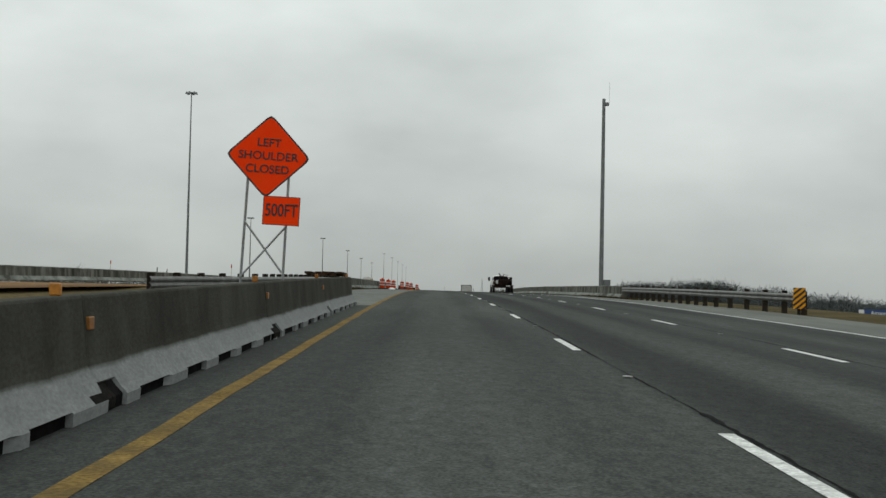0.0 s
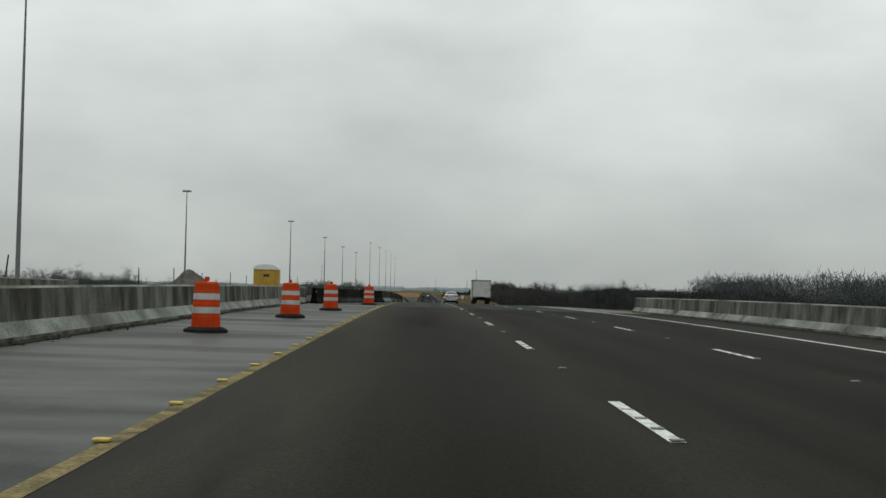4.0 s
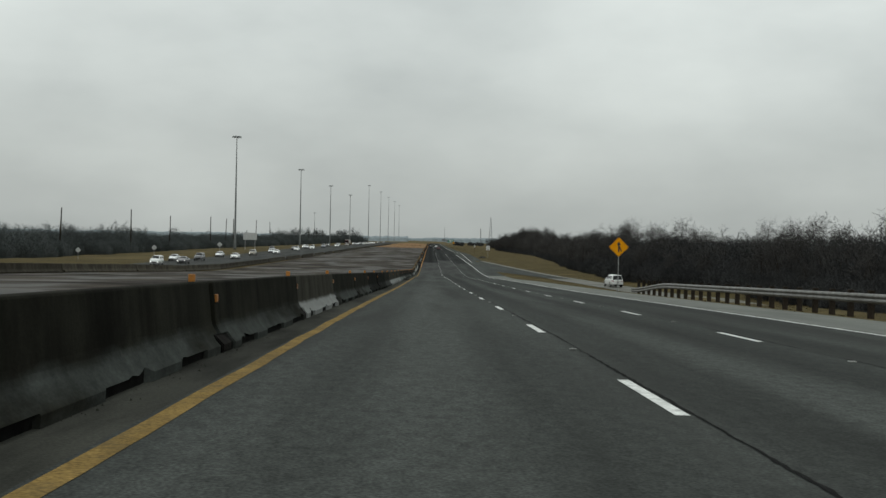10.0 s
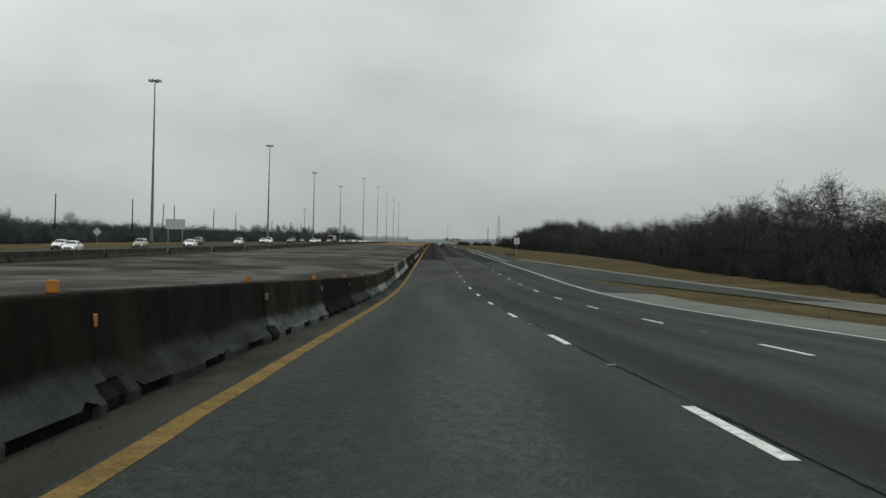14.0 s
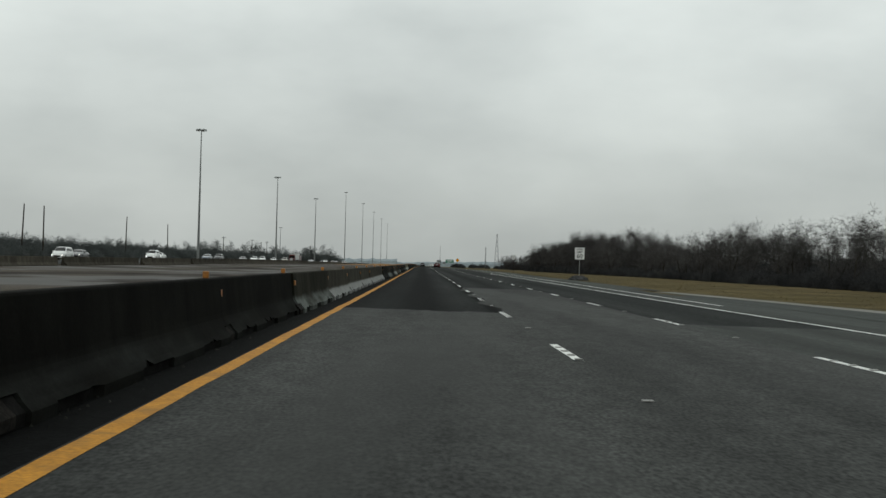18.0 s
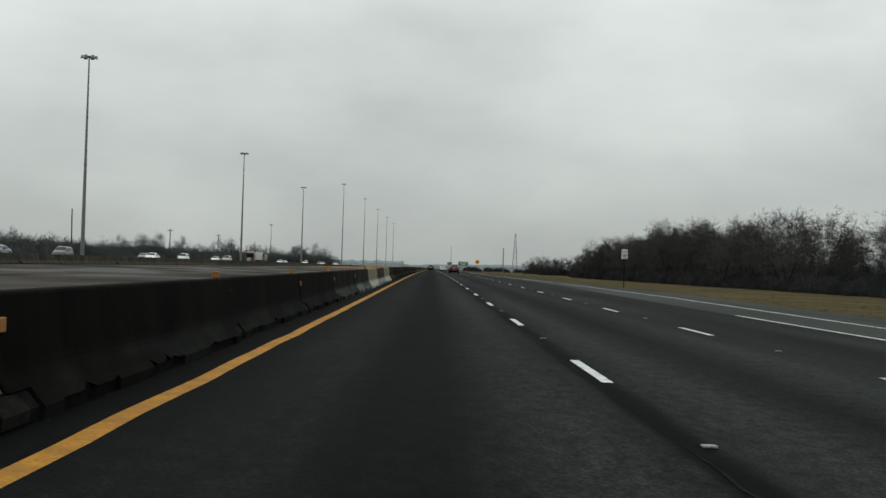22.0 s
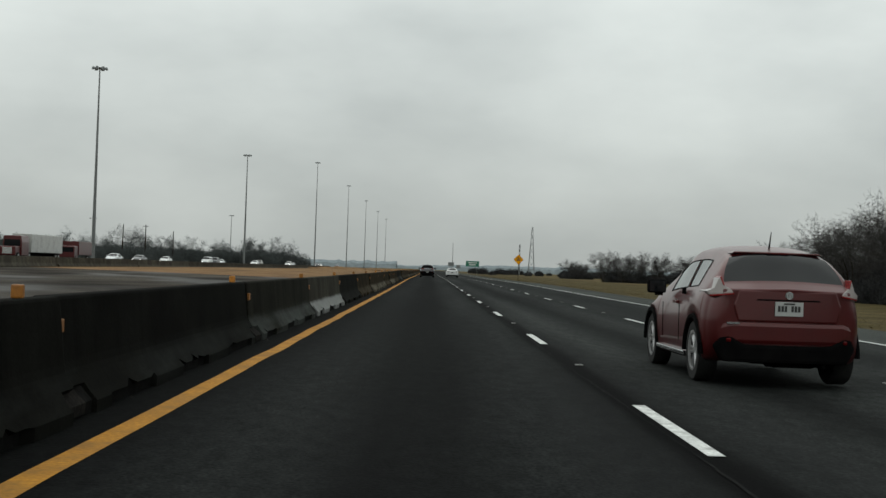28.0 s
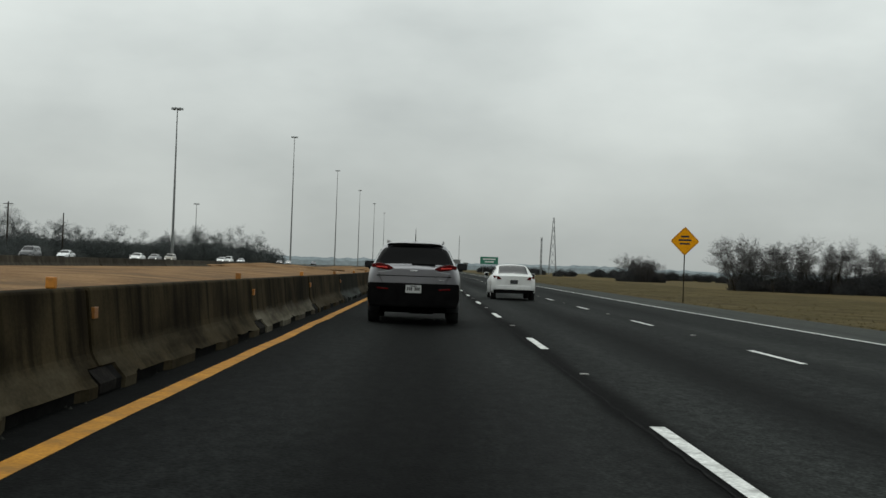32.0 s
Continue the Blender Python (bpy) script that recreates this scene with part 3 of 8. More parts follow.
def lathe(bm, ring, sides=20):
    """A turned body from (radius, height) rows."""
    rows = []
    for r, z in ring:
        rows.append([bm.verts.new((r * math.cos(2 * math.pi * i / sides), r * math.sin(2 * math.pi * i / sides), z)) for i in range(sides)])
    for a, b in zip(rows, rows[1:]):
        for i in range(sides):
            bm.faces.new((a[i], a[(i + 1) % sides], b[(i + 1) % sides], b[i]))
    bm.faces.new(rows[0][::-1])
    bm.faces.new(rows[-1])
    return bm


def sweep(bm, profile, stations, closed=True):
    """Loft a list of (x, z) profile points along stations of (y, dx, dz)."""
    rows = [[bm.verts.new((x + dx, y, z + dz)) for x, z in profile] for y, dx, dz in stations]
    n = len(profile)
    for a, b in zip(rows, rows[1:]):
        for i in range(n if closed else n - 1):
            j = (i + 1) % n
            bm.faces.new((a[i], a[j], b[j], b[i]))
    if closed:
        bm.faces.new(rows[0][::-1])
        bm.faces.new(rows[-1])
    bmesh.ops.recalc_face_normals(bm, faces=bm.faces)
    return bm


def words(text, size, mat, parent, m, label="", width=1.0):
    cu = bpy.data.curves.new("lettering", "FONT")
    cu.body, cu.size, cu.align_x, cu.align_y, cu.extrude, cu.offset = text, size, "CENTER", "CENTER", 0.003, size * 0.012
    cu.materials.append(mat)
    ob = new("lettering", cu)
    ob.parent = parent
    ob.matrix_local = m @ Matrix.Diagonal((width, 1, 1, 1))
    return ob


# ---------------------------------------------------------------- ground and carriageways
def strip(name, xs, y0, y1, height, mat, step=2.0, lift=0.0):
    """A sheet between two side lines xs(y), laid on height(x, y)."""
    n = max(2, int((y1 - y0) / step) + 1)
    verts, faces = [], []
    cols = 0
    for i in range(n):
        y = y0 + (y1 - y0) * i / (n - 1)
        line = xs(y)
        cols = len(line)
        verts += [(x, y, height(x, y) + lift) for x in line]
    for i in range(n - 1):
        for j in range(cols - 1):
            a = i * cols + j
            faces.append((a, a + 1, a + cols + 1, a + cols))
    return mesh_object(name, verts, faces, mat)


GX = [-2600, -1200, -600, -300, -180, -120, -100, -92, -86, -80, -75, -70, -60, -45, -30, -22, -18, -14, -11, -9, -7, -6, 0, 6, 10, 14, 17, 20, 23, 26, 30, 40, 60, 90, 140, 220, 400, 800, 1600, 2600]
GY = [-400, -200, -120] + [-60 + 20 * i for i in range(67)] + [1320, 1400, 1500, 1700, 2000, 2500, 3300, 4400]
verts = [(x, y, terrain(x, y) + (0.25 * noise.noise(Vector((x * 0.05, y * 0.05, 0))) if abs(x) > 40 else 0)) for y in GY for x in GX]
nx = len(GX)
faces = [(r * nx + c, r * nx + c + 1, (r + 1) * nx + c + 1, (r + 1) * nx + c) for r in range(len(GY) - 1) for c in range(nx - 1)]
ground = tagged(mesh_object("ground", verts, faces, M_GROUND), "brown winter field and open ground", "ground", kind="structure")

END = 1900.0
YELLOW, LINE_1, LINE_2, EDGE = -1.95, 1.94, 5.58, 9.15
tagged(strip("road_0", lambda y: (-2.02, 0.0, 1.95, 4.0, 5.6, 7.5, 9.35), -70, 110.8, deck, M_ASPHALT_OLD), "pale worn grey asphalt before the bridge", "road", kind="structure")
road = tagged(strip("road", lambda y: (-2.02, 0.0, 1.95, 4.0, 5.6, 7.5, 9.35), 110.8, 643, deck, M_ASPHALT), "worn grey asphalt carriageway with three lanes", "road", kind="structure")
road_2 = tagged(strip("road_2", lambda y: (-2.12, 0.0, 1.95, 4.0, 5.6, 7.5, 9.35), 643, END, deck, M_ASPHALT_NEW), "darker asphalt carriageway with three lanes", "road", kind="structure")


def outer_edge(y):
    """The right-hand edge of the pavement past the ramp: the joining lane tapers into the road."""
    return float(np.interp(y, [690, 820, 900, 960], [14.6, 15.2, 13.4, 12.6]))


tagged(strip("shoulder_right", lambda y: (9.35, 11.0, 12.6), -70, 548, deck, M_SHOULDER, lift=-0.004), "pale concrete right shoulder", "shoulder", kind="structure")
tagged(strip("shoulder_right_2", lambda y: (9.35, 11.0, 12.6), 548, 690, deck, M_ASPHALT, lift=-0.004), "grey asphalt joining lane beside the road", "road", kind="structure")
tagged(strip("shoulder_right_3", lambda y: (9.35, 11.0, 12.6, outer_edge(y)), 690, END, deck, M_ASPHALT, lift=-0.004), "grey asphalt joining lane and right shoulder", "shoulder", kind="structure")
tagged(strip("shoulder_left_0", lambda y: (-6.6, -3.3, -2.6, -1.95), -70, 41, deck, M_ASPHALT_OLD, lift=-0.002), "grey asphalt strip under the barriers", "shoulder", kind="structure")
tagged(strip("shoulder_left", lambda y: (-6.6, -4.0, -1.95), 41, 198, deck, M_SHOULDER_LEFT, lift=-0.004), "pale wide concrete left shoulder", "shoulder", kind="structure")
tagged(strip("shoulder_left_1", lambda y: (-6.6, -4.0, -1.95), 198, 236, deck, M_SHOULDER_DIRTY, lift=-0.006), "stained concrete left shoulder beside the flared barriers", "shoulder", kind="structure")
tagged(strip("shoulder_left_2", lambda y: (-3.3, -2.6, -1.95), 232, 560, deck, M_GUTTER, lift=-0.004), "dirty narrow concrete strip under the barriers", "shoulder", kind="structure")
tagged(strip("shoulder_left_3", lambda y: (-3.3, -2.6, -1.95), 560, END, deck, M_ASPHALT_NEW, lift=-0.004), "narrow dark asphalt strip under the barriers", "shoulder", kind="structure")
tagged(strip("bridge_deck", lambda y: (-6.5, -4.0, -1.9), 110.8, 198.0, deck, M_DECK, lift=0.006), "greyish concrete bridge deck with wet patches", "bridge deck", kind="structure")
tagged(strip("bridge_deck_2", lambda y: (-1.9, 2.0, 5.6, 9.2, 12.2), 110.8, 198.0, deck, M_DECK_WORN, lift=0.006), "dark brownish worn concrete bridge deck", "bridge deck", kind="structure")
tagged(strip("patch_lane", lambda y: (-2.05, 0.0, 2.0, 5.6), 553.5, 645.0, deck, M_PATCH, lift=0.006), "smooth grey resurfaced road patch", "road patch", kind="structure")
tagged(strip("patch_lane_2", lambda y: (1.9 + 0.25 * math.sin(y * 0.7), 4.0, 5.55), 645.0, 677.0, deck, M_PATCH, lift=0.006), "smooth grey resurfaced road patch with ragged edge", "road patch", kind="structure")

# the unused carriageway behind the barriers, the dirt strip and the opposite carriageway
tagged(strip("pavement", lambda y: (-33.5, -24.0, -14.0, -3.6), 225, 1052, lambda x, y: terrain(x, y) + 0.1, M_WET), "wet muddy unused pavement behind the barriers", "pavement", kind="structure")
tagged(strip("dirt_strip", lambda y: (-33.5, -24.0, -14.0, -3.6), 1052, 1700, lambda x, y: terrain(x, y) + 0.1 + 0.35 * smooth(1052, 1100, y) * smooth(5.0, 14.0, -x) * smooth(-33, -26, x),
             M_DIRT), "bare orange dirt of the roadworks", "dirt", kind="structure")
tagged(strip("dirt_strip_2", lambda y: (-60, -30.0, -20.0), -70, 225, lambda x, y: terrain(x, y) + 0.05, M_DIRT), "bare orange dirt of the roadworks", "dirt", kind="structure")
tagged(strip("opposite_road", lambda y: (-56.0, -46.0, -36.0), 200, END, lambda x, y: terrain(x, y) + 0.14, M_PATCH), "far grey opposite carriageway", "road", kind="structure")
tagged(strip("verge_left", lambda y: (-84.0, -70.0, -56.0), 150, 1700, lambda x, y: terrain(x, y) + 0.05, M_GRASS), "brown grass verge of the far side", "grass", kind="structure")


def ramp_axis(y):
    return float(np.interp(y, [440, 480, 498, 518, 540, 560, 580, 600, 640, 700], [31, 31, 29.6, 26.4, 23.0, 20.4, 18.4, 17.0, 14.8, 11.6]))


def ramp_near(y):
    return max(ramp_axis(y) - 2.6 - 4.0 * smooth(548, 590, y), 12.55)


def ramp_far(y):
    return ramp_axis(y) + 3.0


def ramp_lift(x, y):
    """How far the ramp's bank stands above the open ground as it climbs to the road."""
    return max(0.0, deck(x, y) + 0.006 - terrain(x, y) - 0.14) * smooth(480, 585, y) * (1 - smooth(660, 700, y))


def ramp_height(x, y):
    return terrain(x, y) + 0.14 + ramp_lift(x, y)


def verge_level(x, y):
    """Height of the grass beside the road and the ramp."""
    if x <= 13.5 or (y > 690 and x < outer_edge(y) + 0.4):
        return deck(x, y) - 0.03
    return terrain(x, y) + 0.07 + ramp_lift(x, y) * (1 - smooth(0.0, 5.0, x - ramp_far(y)))


def ramp_lines(y):
    a, b = ramp_near(y), max(ramp_far(y) - 1.3, ramp_near(y) + 0.05)
    return [a + (b - a) * k / 6 for k in range(7)]


tagged(strip("ramp", ramp_lines, 425, 548, ramp_height, M_RAMP, step=4.0), "grey wet concrete entry ramp", "road", kind="structure")
tagged(strip("ramp_2", ramp_lines, 548, 690, ramp_height, M_ASPHALT, step=4.0), "grey asphalt end of the ramp joining the road", "road", kind="structure")
tagged(strip("ramp_shoulder", lambda y: (ramp_lines(y)[-1], max(ramp_far(y), ramp_lines(y)[-1] + 0.05)), 425, 690, ramp_height, M_RAMP, step=4.0), "pale concrete shoulder of the ramp", "shoulder", kind="structure")


tagged(strip("verge_right", lambda y: [12.55 + v for v in (0.0, 0.8, 2, 3.5, 5, 6.5, 8, 9.5, 11, 13, 15.5, 18, 20, 22, 25, 31)], -70, 1700, verge_level, M_GRASS, step=5.0),
       "yellow-brown winter grass verge", "grass", kind="structure")


# ---------------------------------------------------------------- road markings
def yellow_line(y):
    return float(np.interp(y, [20, 45, 75, 100, 560, 640], [-1.9, -1.96, -1.94, -1.88, -1.9, YELLOW]))


def ribbon(name, line, half, y0, y1, mat, parent, wobble=0.0, lift=0.004):
    n = max(2, int((y1 - y0) / 0.7) + 1)
    base = lift
    verts, faces = [], []
    for i in range(n):
        y = y0 + (y1 - y0) * i / (n - 1)
        lift = base + (0.006 if 552 < y < 647 or 110.7 < y < 198.1 else 0.0)
        x = line(y) if callable(line) else line
        w = wobble * noise.noise(Vector((y * 0.4, 2.0, 0)))
        rag = [0.3 * wobble * noise.noise(Vector((y * 1.9, 7.0, k))) for k in (0, 5)]
        verts += [(x - half + w + rag[0], y, deck(x, y) + lift + CROSS * half), (x + half + w + rag[1], y, deck(x, y) + lift - CROSS * half)]
    for i in range(n - 1):
        faces.append((2 * i, 2 * i + 1, 2 * i + 3, 2 * i + 2))
    return mesh_object(name, verts, faces, mat, parent)


ribbon("edge_line", yellow_line, 0.078, -60, 110.7, M_YELLOW_OLD, road, 0.03)
ribbon("edge_line", yellow_line, 0.07, 110.7, 198.0, M_YELLOW_FAINT, road, 0.025)
ribbon("edge_line", yellow_line, 0.085, 198.0, 600, M_YELLOW_OLD, road, 0.03)
ribbon("edge_line", yellow_line, 0.085, 600, END, M_YELLOW_LINE, road_2, 0.03)
ribbon("edge_line", lambda y: EDGE + 0.25 * smooth(560, 640, y), 0.07, -60, 790, M_WHITE_LINE, road, 0.02)
ribbon("edge_line", lambda y: float(np.interp(y, [660, 760, 815, 860, 900, 940], [10.7, 11.6, 12.2, 11.3, 10.1, 9.45])), 0.07, 660, END, M_WHITE_LINE, road_2, 0.02)
DASH = 12.192
first = mesh_object("lane_dash", [(-0.06, -3.05, 0), (0.06, -3.05, 0), (0.06, 0, 0), (-0.06, 0, 0)], [(0, 1, 2, 3)], M_WHITE_LINE, road)
first.matrix_local = pose(LINE_1, 0, deck(LINE_1, -1.5) + 0.006, tilt(-1.5))
for k in range(1, 128):
    y = k * DASH
    for x, off in ((LINE_1, 0.0), (LINE_2, 11.4)):
        yy = y + off
        up = 0.012 if 111 < yy < 202 or 550 < yy < 682 else 0.006
        share("lane_dash", first, road if yy < 660 else road_2, pose(x, yy, deck(x, yy) + up, tilt(yy - 1.5)))
M_STUD_WHITE = material("dirty_white_stud", (0.2, 0.2, 0.19), (0.42, 0.42, 0.4), 0.8, 14, 0.3, 60, 0.2, stain=(0.08, 0.08, 0.075), stain_scale=9.0, stain_amount=0.8, by_object=0.3)
stud = part("road_stud", boxed(-0.05, 0.05, -0.045, 0.045, 0, 0.014, 0.006), M_STUD_WHITE, road)
stud.matrix_local = pose(LINE_1 + 0.02, 4.6, deck(LINE_1, 4.6) + 0.008)
for k in range(1, 110):
    for x, off in ((LINE_1, 4.6), (LINE_2, 3.8)):
        y = k * DASH + off
        share("road_stud", stud, road if y < 660 else road_2, pose(x + 0.02, y, deck(x, y) + 0.008, tilt(y)))
        if 111 < y < 200 or 550 < y < 655:
            for j in range(4):
                share("road_stud", stud, road, pose(x, y + 4.6 + j * 0.75, deck(x, y + 5) + 0.014, tilt(y)))
M_STUD = material("yellow_stud_plastic", (0.42, 0.29, 0.03), (0.52, 0.38, 0.05), 0.6, 6, 0.2, 40, 0.05)
yellow_stud = part("road_stud", boxed(-0.055, 0.055, -0.05, 0.05, 0, 0.02, 0.008), M_STUD, road)
yellow_stud.matrix_local = pose(YELLOW, 104.0, deck(YELLOW, 104) + 0.012)
for k in range(1, 40):
    share("road_stud", yellow_stud, road, pose(YELLOW, 104 + 2.4 * k, deck(YELLOW, 104 + 2.4 * k) + 0.016, 0))


def crack(parent, points, half, mat=M_SEAL, lift=0.006):
    verts, faces = [], []
    for i, (x, y) in enumerate(points):
        w = half * (0.35 + 1.3 * random.random())
        x0, y0 = points[max(i - 1, 0)]
        x1, y1 = points[min(i + 1, len(points) - 1)]
        d = Vector((x1 - x0, y1 - y0)).normalized()
        for s in (-1, 1):
            px, py = x - s * d.y * w, y + s * d.x * w
            verts.append((px, py, deck(px, py) + lift))
    for i in range(len(points) - 1):
        faces.append((2 * i, 2 * i + 1, 2 * i + 3, 2 * i + 2))
    return mesh_object("tar_seam", verts, faces, mat, parent)


# the opened joint beside the lane line, and the cross joints of the slabs below
def seam_line(x, y0, y1, half, sway, parent):
    """An opened joint: nearly straight, its edges broken away here and there, closing up in between."""
    verts, faces = [], []
    count = int((y1 - y0) / 0.13)
    for i in range(count):
        y = y0 + 0.13 * i
        px = x + sway * noise.noise(Vector((y * 0.09, x, 9))) + 0.02 * noise.noise(Vector((y * 2.1, x * 3, 5)))
        gap = half * (0.55 + 1.2 * noise.noise(Vector((y * 0.3, x, 1))))
        pits = 3.2 * half * max(0.0, noise.noise(Vector((y * 0.8, x, 6))) - 0.3)
        sides = [max(0.003, gap * (0.7 + 1.1 * noise.noise(Vector((y * 4.3, x, k)))) + pits * (0.6 + noise.noise(Vector((y * 3.1, k, x))))) for k in (2, 8)]
        verts += [(px - sides[0], y, deck(px, y) + 0.005), (px + sides[1], y, deck(px, y) + 0.005)]
        if i:
            faces.append((2 * i - 2, 2 * i - 1, 2 * i + 1, 2 * i))
    return mesh_object("tar_seam", verts, faces, M_SEAL, parent)


seam_line(2.05, -10, 108, 0.034, 0.07, road)
seam_line(2.05, 202, 550, 0.034, 0.07, road)
seam_line(5.75, -10, 108, 0.024, 0.06, road)
seam_line(5.75, 202, 550, 0.022, 0.06, road)
seam_line(1.8, 680, 1300, 0.02, 0.05, road_2)
for y in (99.6, 333.0, 516.0, 549.0, 645.0, 727.3, 731.0, 812.0, 905.0, 1015.0):
    pts = [(-2.1 + i * 0.45, y + 0.12 * noise.noise(Vector((i * 0.6, y, 0))) + 0.02 * i) for i in range(29)]
    crack(road if y < 660 else road_2, pts, 0.02)
crack(road, [(-5.5 + 0.4 * i, 211.0 - 0.14 * (-2.8 + 0.4 * i) + 0.08 * noise.noise(Vector((i * 0.6, 4, 0)))) for i in range(19)], 0.016)
crack(road, [(-2.0 + 0.26 * i, 553.4 + 0.012 * i + 0.03 * noise.noise(Vector((i, 553.4, 0)))) for i in range(31)], 0.05, M_SHOULDER_DIRTY, lift=0.0095)
# torn end of the resurfaced patch in the first lane
rag_v, rag_f = [], []
for i in range(41):
    x = -2.05 + i * 0.1
    e = 645.6 + 0.9 * noise.noise(Vector((x * 1.1, 2, 0))) + 0.45 * noise.noise(Vector((x * 4.0, 5, 0)))
    rag_v += [(x, 644.99, deck(x, 644.99) + 0.006), (x, max(e, 645.05), deck(x, e) + 0.006)]
    if i:
        rag_f.append((2 * i - 2, 2 * i, 2 * i + 1, 2 * i - 1))
mesh_object("torn_edge", rag_v, rag_f, M_PATCH, road)
M_JOINT = material("pale_joint_mortar", (0.11, 0.115, 0.105), (0.19, 0.195, 0.18), 0.8, 1.5, 0.3, 20, 0.3, stain=(0.05, 0.05, 0.045), stain_scale=1.0, stain_amount=0.9)
for y, w, x0, x1 in ((110.85, 0.03, -6.4, -1.9), (192.8, 0.02, -6.4, 12.0), (198.0, 0.05, -6.4, 12.0)):
    crack(road, [(x0 + (x1 - x0) * i / 30, y + 0.02 * i) for i in range(31)], w, lift=0.011)
for y, w, x0, x1 in ((110.7, 0.09, -2.4, 12.0), (116.2, 0.035, -1.4, 12.0), (193.0, 0.03, -6.4, 12.0), (197.75, 0.08, -6.4, 12.0)):
    crack(road, [(x0 + (x1 - x0) * i / 30, y + 0.012 * i + 0.03 * noise.noise(Vector((i, y, 0)))) for i in range(31)], w, M_JOINT, lift=0.0095)


# ---------------------------------------------------------------- concrete barriers
FACE = [(-0.004, 0.0), (0.0, 0.09), (-0.01, 0.102), (-0.055, 0.15), (-0.1, 0.215), (-0.142, 0.275), (-0.165, 0.32), (-0.178, 0.38), (-0.2, 0.6), (-0.225, 0.82), (-0.235, 0.838), (-0.25, 0.845)]


def barrier_mesh(length, seed=0, slots=((1.0, 2.2), (3.6, 5.0), (6.6, 8.1)), chips=0.03):
    """A precast safety-shape barrier: broken drain slots under it, chamfered ends with connection pockets. Face towards +x."""
    rng = random.Random(seed)
    half = 0.305
    back = [(-2 * half - x, z) for x, z in FACE[::-1]]
    slots = [(a + rng.uniform(-0.2, 0.2), b + rng.uniform(-0.3, 0.45)) for a, b in slots]
    ys = {0.0, 0.035, 0.2, 0.4, 0.43, length - 0.37, length - 0.34, length - 0.16, length - 0.035, length} | set(np.arange(1.0, length - 0.5, 1.1).round(3))
    for a, b in slots:
        ys |= {round(a - 0.006, 3), round(b + 0.006, 3)} | {round(a + (b - a) * k / 9, 3) for k in range(10)}
    bm = bmesh.new()
    rows = []
    for y in sorted(ys):
        cut = 0.0
        for a, b in slots:
            if a <= y <= b:
                cut = 0.084 + (chips * rng.random() * (2.4 if rng.random() < 0.25 else 1.0) if rng.random() < 0.4 else 0.0)
        end = y < 0.02 or y > length - 0.02
        pocket = y < 0.41 or y > length - 0.35
        row = []
        for k, (x, z) in enumerate(FACE + back):
            if cut and k == 0:
                x = -0.055
            elif cut and k == 1:
                x, z = -0.05, cut
            elif cut and z < cut + 0.004 and k < len(FACE):
                z = cut + 0.003 * k
                x = float(np.interp(z, [p[1] for p in FACE[:8]], [p[0] for p in FACE[:8]]))
            if pocket and z < 0.21:
                x = -half + (x + half) * (0.42 + 0.1 * (z > 0.13))
            if end:
                x = -half + (x + half) * 0.93
                z = z - 0.02 if z > 0.8 else z
            row.append(bm.verts.new((x, y, z)))
        rows.append(row)
    n = len(rows[0])
    for a, b in zip(rows, rows[1:]):
        for i in range(n):
            j = (i + 1) % n
            f = bm.faces.new((a[i], a[j], b[j], b[i]))
            # The slots are shallow; a black wall stands in for the shade inside them.
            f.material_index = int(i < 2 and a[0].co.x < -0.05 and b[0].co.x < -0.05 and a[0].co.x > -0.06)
    bm.faces.new(rows[0][::-1])
    bm.faces.new(rows[-1])
    bmesh.ops.recalc_face_normals(bm, faces=bm.faces)
    return bm


SEG = 9.17
SLOTS = ((1.0, 2.2), (3.6, 5.0), (6.6, 8.1))
SLOTS_EVEN = ((0.85, 1.8), (2.4, 3.4), (4.1, 5.1), (5.7, 6.7), (7.3, 8.2))


def barrier(label, mat, seed, slots):
    g = thing("concrete_barrier", label, "barrier", group="barriers along the lane")
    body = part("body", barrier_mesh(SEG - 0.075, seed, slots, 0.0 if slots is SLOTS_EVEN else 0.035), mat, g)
    body.data.materials.append(M_RECESS_SHADE)
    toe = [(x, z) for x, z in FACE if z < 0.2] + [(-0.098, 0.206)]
    # A black block fills each joint pocket: the recess's shade put into its colour.
    part("pocket", sweep(bmesh.new(), [(-0.34, 0.004)] + [(x - 0.03, z + 0.004) for x, z in toe] + [(-0.34, 0.21)], [(-0.375, 0, 0), (0.402, 0, 0)]), M_RECESS_SHADE, g, "black steel pocket with its shade put into the colour")
    bm = sweep(bmesh.new(), [(-0.2, 0.02)] + [(x - 0.012, z * 0.86 + 0.022) for x, z in toe] + [(-0.2, 0.195)], [(-0.34, 0, 0), (0.16, 0, 0)])
    part("connection_plate", bm, M_RUSTY, g, "rusty dark steel connection plate")
    part("side_reflector", boxed(-0.215, -0.18, 0.03, 0.15, 0.59, 0.685, 0.008), M_REFLECTOR, g, "amber side reflector")
    part("top_reflector", boxed(-0.35, -0.27, SEG - 0.75, SEG - 0.7, 0.845, 0.935, 0.012), M_REFLECTOR, g, "amber top reflector")
    return g


